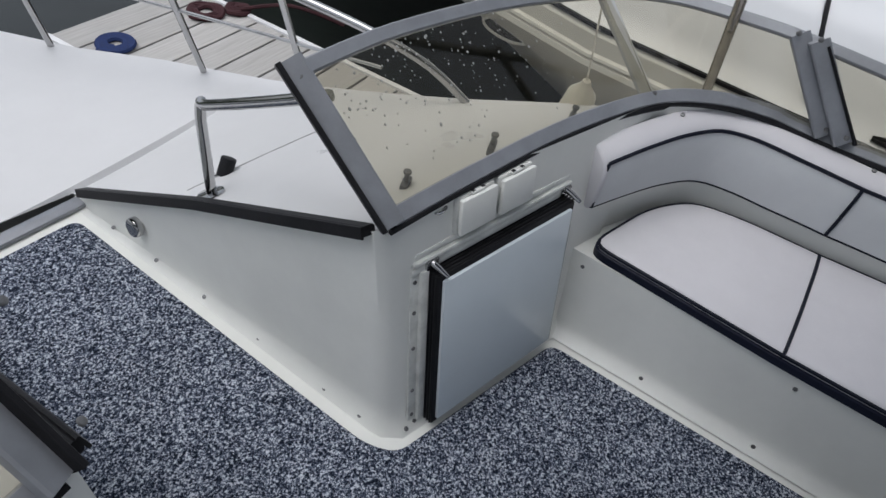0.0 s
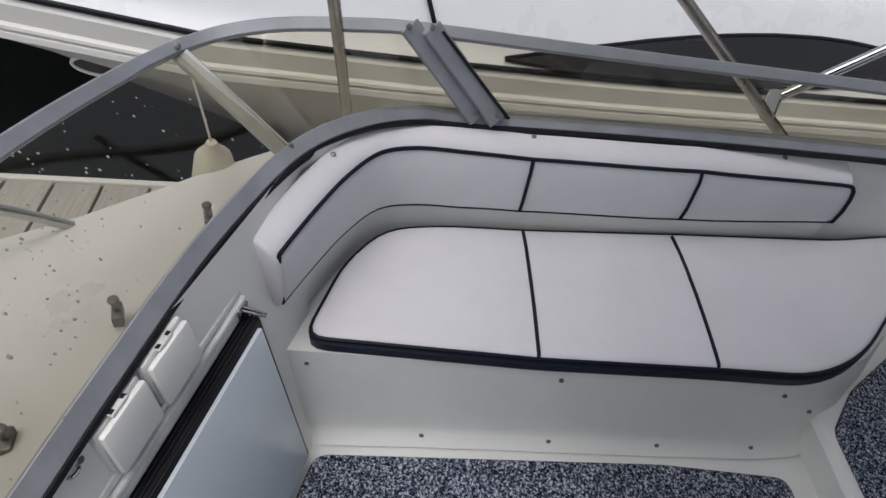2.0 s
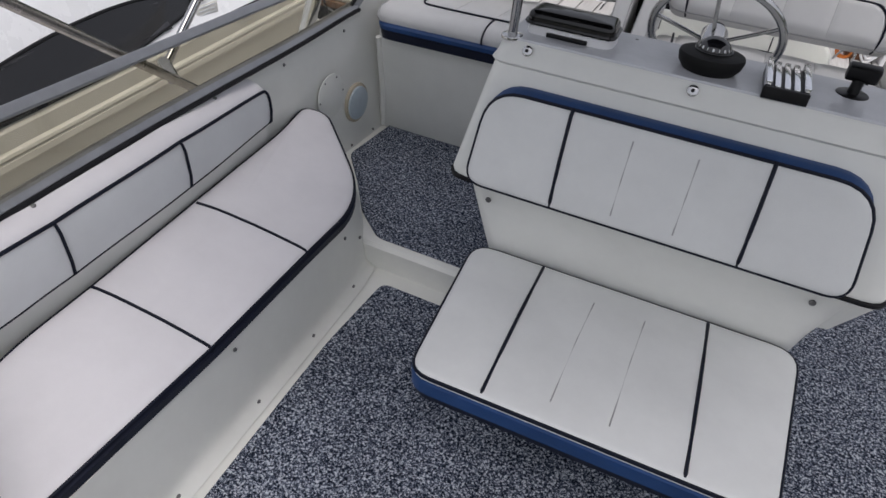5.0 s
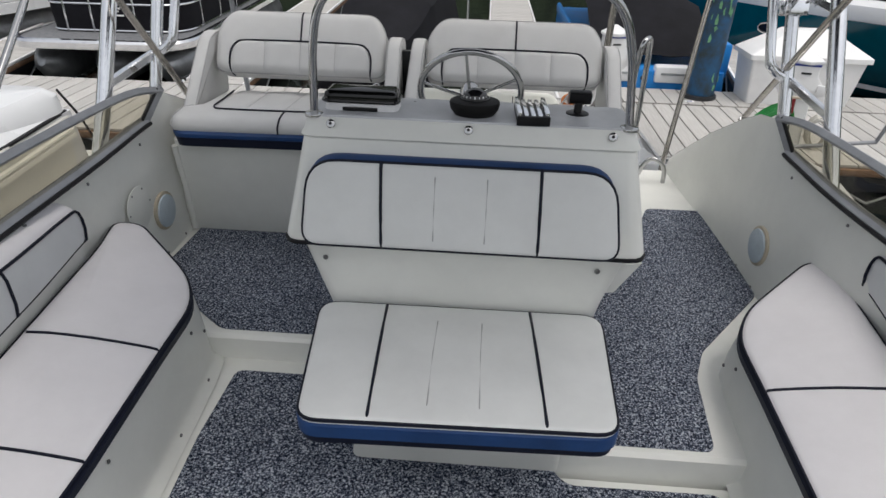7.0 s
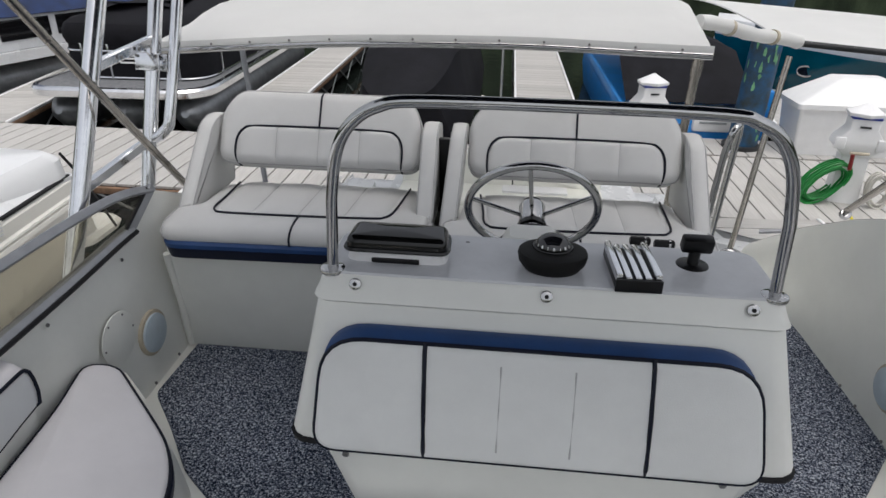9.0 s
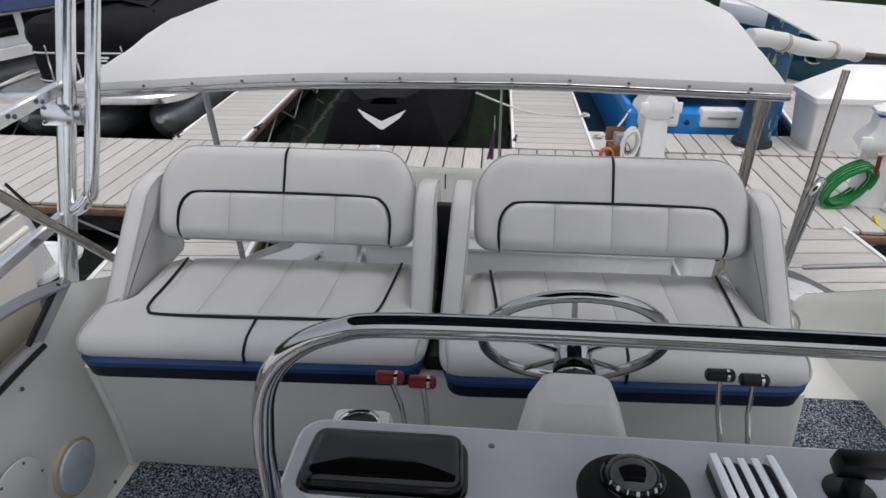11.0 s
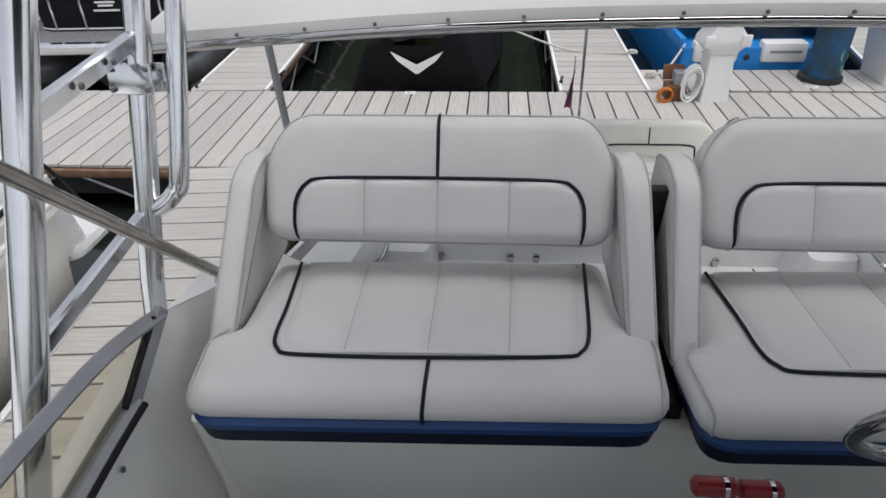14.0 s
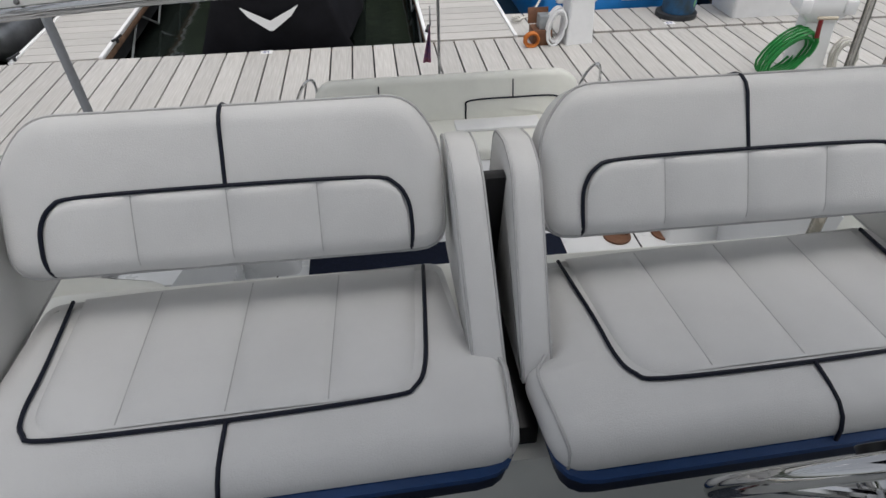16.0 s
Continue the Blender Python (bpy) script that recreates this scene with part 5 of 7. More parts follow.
        part("welt", tube(secs[4 if a < 0 else 1], 0.003, 5, True), SEAM, h, "grey vinyl welt")
        part("welt", tube(secs[1 if a < 0 else 4], 0.003, 5, True), SEAM, h, "grey vinyl welt")
    return h


helm_seat(-0.783)
helm_seat(0.162)


# ---- bow rail of the boat ----
br = thing("bow_rail", "polished stainless bow rail along the foredeck edge", "rail")
ys = [-1.745, -1.85, -2.0, -2.25, -2.6, -3.0, -3.4, -3.8, -4.05]
hs_ = [0.0, 0.13, 0.24, 0.36, 0.48, 0.57, 0.61, 0.63, 0.64]
for s in (-1, 1):
    top = [Vector((s * (half_beam(y) - 0.03 - 0.33 * h * min(1, half_beam(y))), y, edge_z(y) + h)) for y, h in zip(ys, hs_)]
    part("top_rail", tube(smooth_path(top, 4), 0.0125, 10), STEEL, br)
    mid = [Vector((s * (half_beam(y) - 0.03 - 0.165 * h * min(1, half_beam(y))), y, edge_z(y) + h * 0.5)) for y, h in zip(ys[2:], hs_[2:])]
    part("mid_rail", tube(smooth_path(mid, 4), 0.006, 8), STEEL, br)
    for y in (-2.3, -2.72, -3.25, -3.8):
        h = float(np.interp(-y, [-v for v in ys], hs_))
        p = Vector((s * (half_beam(y) - 0.03), y, edge_z(y)))
        part("stanchion", tube([p, p + Vector((-s * 0.33 * h * min(1, half_beam(y)), 0, h))], 0.0115, 10), STEEL, br)

# ---- arch poles and braces on each side ----
def arch(s):
    a = thing("radar_arch", "bright aluminium tube arch beside the helm seats", "arch", "tube arches")
    V = lambda x, y, z: Vector((s * (x - (0.115 if s > 0 else 0)), y, z))
    part("aft_pole", tube([V(1.445, 0.97, 0.40), V(1.422, 1.043, 0.708), V(1.387, 1.244, 1.29), V(1.33, 1.56, 2.2)], 0.026, 16), BRIGHT, a)
    part("fore_pole", tube([V(1.45, 0.50, 0.45), V(1.413, 0.645, 0.801), V(1.40, 0.932, 1.358), V(1.36, 1.35, 2.2)], 0.028, 16), BRIGHT, a)
    e0, e1 = V(1.326, 1.114, 0.953), V(1.297, 1.245, 1.33)
    part("bend_pole", tube(smooth_path([V(1.428, 1.10, 0.85), V(1.385, 1.095, 0.862), V(1.345, 1.10, 0.895), e0, e1, V(1.24, 1.5, 2.1)], 5), 0.020, 14), BRIGHT, a)
    part("lower_bar", bar([V(1.425, 0.70, 0.812), V(1.42, 1.10, 0.848)], 0.024, 0.036, (0, 0, 1)), BRIGHT, a)
    part("upper_bar", bar([V(1.405, 0.86, 1.165), V(1.395, 1.225, 1.196)], 0.024, 0.036, (0, 0, 1)), BRIGHT, a)
    cm = Matrix.Translation(V(1.395, 1.172, 1.121)) @ pose(0, 0, 0, -14)
    c = part("clamp", xf(bm_join(box(-0.046, 0.046, -0.034, -0.026, -0.030, 0.030, 0.003), box(-0.046, 0.046, 0.022, 0.030, -0.030, 0.030, 0.003), box(-0.026, 0.026, -0.030, 0.026, -0.028, 0.028, 0.004)), cm), BRIGHT, a)
    for dx in (-0.036, 0.036):
        for dz in (-0.020, 0.020):
            part("bolt", xf(disc(0.006, 0.006, 8), cm @ aim((dx, -0.034, dz), (0, -1, 0))), SCREW_STEEL, c)
    for f in (0.3, 0.6):
        part("bolt", xf(disc(0.007, 0.005, 10), aim(V(1.405, 0.86, 1.165).lerp(V(1.395, 1.225, 1.196), f) + Vector((-s * 0.019, 0, 0)), (-s, 0, 0))), SCREW_STEEL, a)
    b = thing("bimini_strut", "stainless tube strut running up from the side", "strut", "tube struts")
    foot, knee = (Vector((-1.339, 1.205, 0.60)), Vector((-1.29, 0.463, 1.355))) if s < 0 else (Vector((1.313, 1.456, 0.567)), Vector((1.255, 0.68, 1.262)))
    part("tube", tube([foot, knee, foot + (knee - foot) * (1.42 / (knee.z - foot.z))], 0.0135, 10), BRONZE, b)
    part("foot", xf(disc(0.022, 0.02, 14), aim(foot - Vector((0, 0, 0.015)), (0, -0.6, 0.7))), STEEL, b)
    b = thing("bimini_strut", "stainless tube strut standing outside the windshield", "strut", "tube struts")
    part("tube", tube([Vector((s * 1.455, -1.168, 0.41)), Vector((s * 1.23, -1.19, 0.918)), Vector((s * 0.95, -1.22, 1.5)), Vector((s * 0.68, -1.246, 2.11))], 0.0135, 10), BRONZE, b)
    b = thing("bimini_strut", "stainless tube strut leaning outside the side glass", "strut", "tube struts")
    W = lambda x, y, z: Vector((s * x, y, z))
    part("tube", tube([W(1.466, 0.15, 0.42), W(1.462, 0.03, 0.53), W(1.458, -0.012, 0.564), W(1.419, -0.415, 0.884), W(1.36, -1.05, 1.39)], 0.0145, 10), BRONZE, b)
    part("brace", tube([W(1.503, -0.09, 0.632), W(1.586, 0.286, 0.86), W(1.68, 0.75, 1.14)], 0.0135, 10), STEEL, b)
    part("hinge", tube([W(1.445, -0.10, 0.632), W(1.52, -0.06, 0.655)], 0.02, 10), STEEL, b)


arch(-1)
arch(1)

# ---- dark canvas top over the helm, carried by the struts ----
top_ = thing("helm_bimini", "dark navy canvas bimini stretched on steel bows over the helm", "bimini")


def helm_canvas(u, v):
    x, y = -1.08 + 2.14 * u, -1.09 + 1.94 * v
    return (x, y, 2.16 + 0.09 * math.sin(math.pi * u) + 0.04 * math.sin(math.pi * v) - 0.012 * abs(math.sin(3 * math.pi * v)) + 0.004 * noise.noise((x * 3, y * 3, 7)))


part("canvas", thick(grid(helm_canvas, 24, 24), 0.006), mat("navy_canvas", (0.012, 0.015, 0.028), 0.85, 0, 0.2, 3, 0.3, 200, spec=0.15), top_)
for v in (0.01, 0.335, 0.665, 0.99):
    part("bow", tube([Vector(helm_canvas(i / 24, v)) - Vector((0, 0, 0.02)) for i in range(25)], 0.0125, 10), STEEL, top_)

# ---- bimini over the aft cockpit ----
bim = thing("bimini", "white canvas bimini stretched over the aft cockpit", "bimini")


def canopy(u, v):
    y0 = 1.37 + (1.25 - 1.37) * u
    y = y0 + 3.2 * v
    x = -1.50 - 0.16 * min(1, v * 3) + (2.10 + 0.32 * min(1, v * 3)) * u
    z = 1.145 + 0.07 * u + 0.085 * math.sin(min(1.0, v * 2.6) * math.pi / 2)
    z += 0.055 * math.sin(math.pi * min(1, max(0, u))) * (0.6 + 0.4 * min(1, 3 * v))
    z += 0.006 * noise.noise((x * 1.7, y * 1.7, 0.3)) + 0.0035 * noise.noise((x * 2.2 + y * 2, y * 9, 1.3)) + 0.0025 * noise.noise((x * 10, y * 3, 4.0)) * min(1, v * 4)
    if u < 0.03 or u > 0.97:
        z -= 0.03 * min(1, v * 6)
    return (x, y, z)


part("canvas", grid(canopy, 40, 40), CANVAS, bim)
edge = [Vector(canopy(i / 40, 0.0)) + Vector((0, -0.004, -0.018)) for i in range(41)]
part("front_bow", tube(edge, 0.013, 10), STEEL, bim)
part("valance", bar([p + Vector((0, -0.004, 0.022)) for p in edge], 0.024, 0.006, (0, -1, 0.2)), CANVAS, bim)
for i in range(2, 40, 3):
    part("snap", xf(disc(0.0045, 0.005, 8), aim(edge[i] + Vector((0, -0.010, 0.018)), (0, -1, 0.2))), SCREW_STEEL, bim)
for a, b in (((-1.60, 2.47, 1.15), (-1.50, 2.40, -0.05)), ((0.60, 1.40, 1.19), (0.575, 1.42, -0.3)), ((1.343, 2.436, 1.02), (1.19, 2.20, -0.02))):
    part("leg", tube([a, b], 0.016, 10), ALU if a[0] < 0 else BRONZE, bim)
part("leg", tube([(0.60, 1.40, 1.16), (0.598, 1.401, 1.10)], 0.021, 12), BRONZE, bim)
roll = thing("rolled_curtain", "rolled white canvas side curtain strapped up", "canvas roll")
ra, rb = Vector((0.74, 2.0, 1.225)), Vector((1.36, 2.42, 1.09))
part("roll", tube([ra.lerp(rb, t) + Vector((0, 0, 0.006 * math.sin(9 * t))) for t in np.linspace(0, 1, 12)], [0.03 + 0.004 * (k % 2) for k in range(12)], 14), CANVAS, roll)
for t in (0.28, 0.72):
    part("strap", tube([ra.lerp(rb, t - 0.012), ra.lerp(rb, t + 0.012)], 0.037, 14), TAN, roll, "tan webbing strap")
shade = thing("side_awning", "white canvas side awning over the stern", "awning")
part("canvas", thick(grid(lambda u, v: (1.30 + 1.3 * u, 2.45 - 0.35 * u + 2.4 * v, 1.10 - 0.06 * u + 0.05 * math.sin(math.pi * v)), 10, 10), 0.008), CANVAS, shade)
part("edge_track", tube([(1.30, 2.44, 1.09), (2.62, 2.09, 1.03)], 0.016, 10), DARK, shade)
part("support", tube([(2.60, 2.10, 1.03), (2.5, 2.3, 0.2), (1.45, 2.5, 0.0)], 0.014, 8), ALU, shade)

# ---- aft cockpit behind the helm seats ----
structure("floor_cockpit", slab([(-1.4, 1.35), (1.45, 1.35), (1.4, 4.1), (-1.4, 4.1)], -0.75, -0.6, 0.01), NB_WHITE, "white gelcoat aft cockpit sole", "floor")
structure("wall_helm_back", box(-1.3, 0.70, 1.33, 1.37, -0.6, 0.52, 0.004), GEL, "ivory gelcoat back of the helm seat base", "wall")
for s in (-1, 1):
    structure("coaming", loft([[(s * 1.25, y, -0.6), (s * 1.25, y, edge_z(y) - 0.01), (s * 1.45, y, edge_z(y) + 0.004), (s * 1.48, y, -0.6)] for y in (1.91, 2.4, 3.0, 3.6, 4.15)]), NB_WHITE, "white gelcoat cockpit coaming", "wall")
structure("transom", box(-1.3, 1.3, 4.0, 4.2, -1.2, -0.43, 0.03), NB_WHITE, "white gelcoat transom", "wall")
dm = thing("deck_mat", "navy woven mat on the white cockpit sole", "mat")
part("mat", box(-0.93, 0.42, 2.2, 2.92, -0.602, -0.588, 0.004), MAT_NAVY, dm)
eb = thing("engine_box", "white gelcoat stern locker with small latches", "locker")
part("body", rings([ring_rect(-1.0, 1.0, 3.05, 4.0, -0.6, 0.03), ring_rect(-0.98, 0.98, 3.09, 4.0, -0.30, 0.03)]), NB_WHITE, eb)
part("lid", box(-0.99, 0.99, 3.07, 3.6, -0.30, -0.27, 0.012), NB_WHITE, eb)
for x in (-0.96, -0.55, -0.40, 0.10, 0.62):
    part("latch", bm_join(box(x - 0.016, x + 0.016, 3.035, 3.06, -0.60, -0.545, 0.004), box(x - 0.022, x + 0.022, 3.04, 3.055, -0.575, -0.56, 0.003)), STEEL, eb)
for s in (-1, 1):
    st = thing("moulded_step", "white moulded gelcoat corner step", "step", "corner steps")
    part("lower", rings([ring_rect(s * 1.13 - 0.16, s * 1.13 + 0.16, 2.75, 3.2, -0.6, 0.05), ring_rect(s * 1.13 - 0.12, s * 1.13 + 0.12, 2.8, 3.2, -0.38, 0.05)]), NB_WHITE, st)
    part("upper", rings([ring_rect(s * 1.16 - 0.13, s * 1.16 + 0.13, 3.0, 3.5, -0.38, 0.05), ring_rect(s * 1.16 - 0.1, s * 1.16 + 0.1, 3.05, 3.5, -0.18, 0.05)]), NB_WHITE, st)
    hd = thing("cockpit_handle", "small stainless grab handle on the coaming", "handle", "cockpit handles")
    part("tube", tube(smooth_path([(s * 1.27, 2.55, -0.30), (s * 1.21, 2.55, -0.25), (s * 1.20, 2.7, -0.24), (s * 1.21, 2.85, -0.25), (s * 1.27, 2.85, -0.30)], 4), 0.012, 8), STEEL, hd)
for x in (0.68, 0.95):
    ch2 = thing("wood_cup_ring", "dark wooden ring with steel catch on the locker", "cup ring", "cup rings")
    part("ring", xf(disc(0.075, 0.012, 24), pose(x + 0.05, 2.85, -0.598)), BROWN, ch2)
    part("catch", box(x + 0.07, x + 0.11, 2.84, 2.87, -0.588, -0.55, 0.004), STEEL, ch2)
asb = thing("stern_bench", "ivory vinyl stern bench with navy piping", "bench")
m_aft = Matrix.Translation((0, 3.62, -0.27)) @ Euler((radians(90 - 12), 0, 0)).to_matrix().to_4x4()
ap = rounded([(-0.87, 0), (0.68, 0), (0.68, 0.24), (0.60, 0.31), (-0.80, 0.31), (-0.87, 0.24)], [0.02, 0.02, 0.06, 0.05, 0.05, 0.06])
part("backrest", xf(cushion(ap, -0.05, 0.045, 0.028, 0.0), m_aft), IVORY_VINYL, asb)
part("piping", xf(tube(smooth_path([(0.0, 0.02, 0.048), (0.0, 0.12, 0.048), (0.03, 0.165, 0.048), (0.30, 0.17, 0.048), (0.53, 0.165, 0.048), (0.56, 0.12, 0.048), (0.56, 0.02, 0.048)], 4), 0.005, 6), m_aft), PIPING, asb, "navy piping")
for x in (0.28, -0.5):
    part("piping", xf(tube([(x, 0.17, 0.048), (x, 0.27, 0.046), (x, 0.305, 0.02)], 0.004, 6), m_aft), PIPING, asb, "navy piping")
part("seat", cushion(rounded([(-0.87, 3.2), (0.68, 3.2), (0.68, 3.6), (-0.87, 3.6)], 0.05), -0.27, -0.20, 0.025, 0.006), IVORY_VINYL, asb)
tray = thing("white_board", "white plastic board lying on the stern bench", "board")
part("board", box(-0.08, 0.41, 3.40, 3.53, -0.196, -0.176, 0.005), SIGN_WHITE, tray)
for x in (-1.09, 0.83):
    hatch = thing("hatch_joint", "dark hatch joint line in the white cockpit sole", "deck joint", "hatch joints")
    part("joint", box(x - 0.004, x + 0.004, 2.2, 3.03, -0.601, -0.597, 0), RUBBER, hatch)
for x, y in ((0.74, 3.66), (-0.92, 3.66)):
    h = thing("stern_hoop", "thin stainless hoop handle by the stern bench", "handle", "stern hoops")
    part("tube", tube(smooth_path([(x - 0.05, y, -0.06), (x, y, 0.03), (x + 0.05, y, 0.06), (x + 0.07, y, 0.0), (x + 0.07, y, -0.06)], 4), 0.008, 8), STEEL, h)
hp = thing("boarding_handle", "stainless hoop grab rail beside the helm seat", "grab rail")
part("tube", tube(smooth_path([(0.70, 1.25, 0.42), (0.70, 1.22, 0.80), (0.705, 1.20, 0.93), (0.73, 1.22, 0.965), (0.755, 1.27, 0.93), (0.78, 1.36, 0.70), (0.80, 1.44, 0.42)], 5), 0.0125, 10), STEEL, hp)
hp = thing("step_handle", "low stainless hoop by the side door", "grab rail")
part("tube", tube(smooth_path([(0.90, 1.75, 0.02), (0.95, 1.72, 0.20), (1.0, 1.70, 0.24), (1.06, 1.70, 0.18), (1.07, 1.72, 0.0)], 5), 0.0125, 10), STEEL, hp)
dr = thing("gate_edge", "black rubber edge strip on the side gate opening", "seal")
part("strip", bar([(1.268, 1.93, 0.16), (1.255, 1.82, 0.02), (1.25, 1.74, -0.08)], 0.02, 0.012, (-1, 0, 0)), RUBBER, dr)
fp_ = thing("flag_staff", "slim steel staff with a furled small flag at the stern", "flagpole")
part("staff", tube([(-0.13, 3.80, -0.10), (-0.136, 3.82, 1.15)], 0.009, 10), STEEL, fp_)
part("finial", tube([(-0.17, 3.9, 0.25), (-0.172, 3.9, 0.36)], [0.006, 0.004], 8), STEEL, fp_)
part("flag", grid(lambda u, v: (-0.17 - 0.05 * u * v, 3.9 - 0.01 * math.sin(9 * u), 0.28 - 0.25 * v), 6, 6), mat("flag_cloth", (0.30, 0.10, 0.12), 0.8, 0, 0.3, 14, col2=(0.08, 0.05, 0.18)), fp_, "furled red and blue flag")

# ---- water and docks ----
WATER_Z, DOCK_Z = -1.4, -0.927
structure("water", grid(lambda u, v: (-400 + 800 * u, -400 + 800 * v, WATER_Z), 2, 2), WATER, "dark still harbour water", "water")

def shore(u, v):
    a = 2 * math.pi * u
    r = 85 - 20 * max(0.0, math.sin(a)) + 10 * math.sin(3 * a)
    h = 7 + 14 * max(0.0, math.sin(a)) + 3 * noise.noise((math.cos(a) * 4, math.sin(a) * 4, 0)) + 2.2 * noise.noise((math.cos(a) * 22, math.sin(a) * 22, 5))
    return (r * math.cos(a) + 3 * v * math.cos(a), r * math.sin(a) + 3 * v * math.sin(a), WATER_Z - 0.5 + h * v)


structure("backdrop_shore", grid(shore, 360, 6), mat("far_woods", (0.055, 0.075, 0.04), 0.95, 0, 0.5, 0.6, 0.6, 1.5, spec=0.1), "distant wooded shore round the harbour", "shore")
board_meshes = {}


def board(parent, m, length, width):
    """One plank: shared mesh for alike planks."""
    key = (round(length, 3), round(width, 3))
    if key not in board_meshes:
        o = link_mesh("board", box(-length / 2, length / 2, -width / 2 + 0.008, width / 2 - 0.008, -0.03, 0.0, 0.003, 1), BOARD)
        board_meshes[key] = o.data
        bpy.data.objects.remove(o)
    o = new("board", board_meshes[key])
    o.parent = parent
    o.matrix_basis = m
    return o


def dock(name, label, origin, angle, length, width, along, pitch=0.24, trim=(True, True)):
    """A floating dock: length along its own x from origin, width across; boards along or across."""
    d = tagged(new(name), label, "dock", kind="structure")
    base = Matrix.Translation((*origin, DOCK_Z)) @ pose(0, 0, 0, 0, 0, angle)
    part("frame", xf(box(0.02, length - 0.02, 0.03, width - 0.03, -0.30, -0.034, 0.01), base), DARK, d)
    part("fascia", bm_join(xf(box(0, length, -0.02, 0.028, -0.11, -0.036, 0.006), base), xf(box(0, length, width - 0.028, width + 0.02, -0.11, -0.036, 0.006), base)), mat("weathered_fascia_wood", (0.22, 0.13, 0.08), 0.8, 0, 0.25, 8, 0.4, 60), d, "weathered brown timber fascia")
    for k, yy in enumerate((0.0, width)):
        if trim[k]:
            part("edge_strip", xf(box(0, length, yy - 0.02, yy + 0.02, -0.034, 0.012, 0.006), base), SIGN_WHITE, d, "white vinyl edge strip")
    if along:
        n = max(1, round(width / pitch))
        for i in range(n):
            board(d, base @ pose(length / 2, (i + 0.5) * width / n, 0), length - 0.01, width / n)
    else:
        n = round(length / pitch)
        for i in range(n):
            board(d, base @ pose((i + 0.5) * length / n, width / 2, 0, 0, 0, 90), width - 0.05, length / n)
    for i in range(int(length / 1.6) + 1):
        for yy in (0.0, width):
            x = min(length, i * 1.6)
            part("truss", xf(bm_join(tube([(x, yy, -0.05), (min(length, x + 0.8), yy, -0.42)], 0.014, 6), tube([(min(length, x + 0.8), yy, -0.42), (min(length, x + 1.6), yy, -0.05)], 0.014, 6)), base), GALV, d, "galvanised truss rod")
    return d


dock("dock_main", "grey composite main dock with boards across it", (-10.948, 4.90), 0.0, 20.0, 2.03, False, 0.2174, (False, False))
dock("dock_main_wide", "grey composite dock widening beside the pedestals", (1.06, 6.945), 0.0, 7.0, 0.78, False, 0.2174, (False, False))
dock("dock_finger_port", "grey composite finger dock alongside the boat", (-3.42, 4.88), -84.6, 9.95, 1.13, False, 0.24)
dock("dock_finger_starboard", "grey composite finger dock by the starboard side", (1.86, 4.88), -84.6, 6.5, 1.2, False, 0.24)
dock("dock_finger_far", "grey composite far finger dock", (-3.32, 6.95), 92.0, 12.0, 0.88, False, 0.22)
dock("dock_finger_far_middle", "grey composite far finger dock with pale edges", (1.05, 6.95), 90.0, 12.0, 0.97, False, 0.22)
dock("dock_finger_far_side", "grey composite far finger dock by the teal boat", (4.7, 7.75), 80.0, 10.0, 0.9, False, 0.24)
dock("dock_finger_far_left", "grey composite far finger dock by the pontoon boats", (-7.0, 6.95), 100.0, 12.0, 0.9, False, 0.24)

for x, y in ((-1.62, 6.86), (2.85, 7.10)):
    tg = thing("slip_number", "white square slip number tag on the dock edge", "sign", "slip numbers")
    part("plate", xf(box(-0.06, 0.06, -0.045, 0.045, 0, 0.004, 0.001), pose(x, y, DOCK_Z)), SIGN_WHITE, tg)
    cu = bpy.data.curves.new("digits", "FONT")
    cu.body, cu.size, cu.align_x, cu.align_y, cu.extrude = "51" if x < 0 else "53", 0.075, "CENTER", "CENTER", 0.0006
    tmp = new("digits_source", cu)
    me = bpy.data.meshes.new_from_object(tmp.evaluated_get(bpy.context.evaluated_depsgraph_get()))
    bpy.data.objects.remove(tmp)
    me.materials.clear()
    me.materials.append(BLUE_TRIM)
    dg = new("digits", me)
    dg.parent, dg.matrix_basis = tg, pose(x, y, DOCK_Z + 0.005)


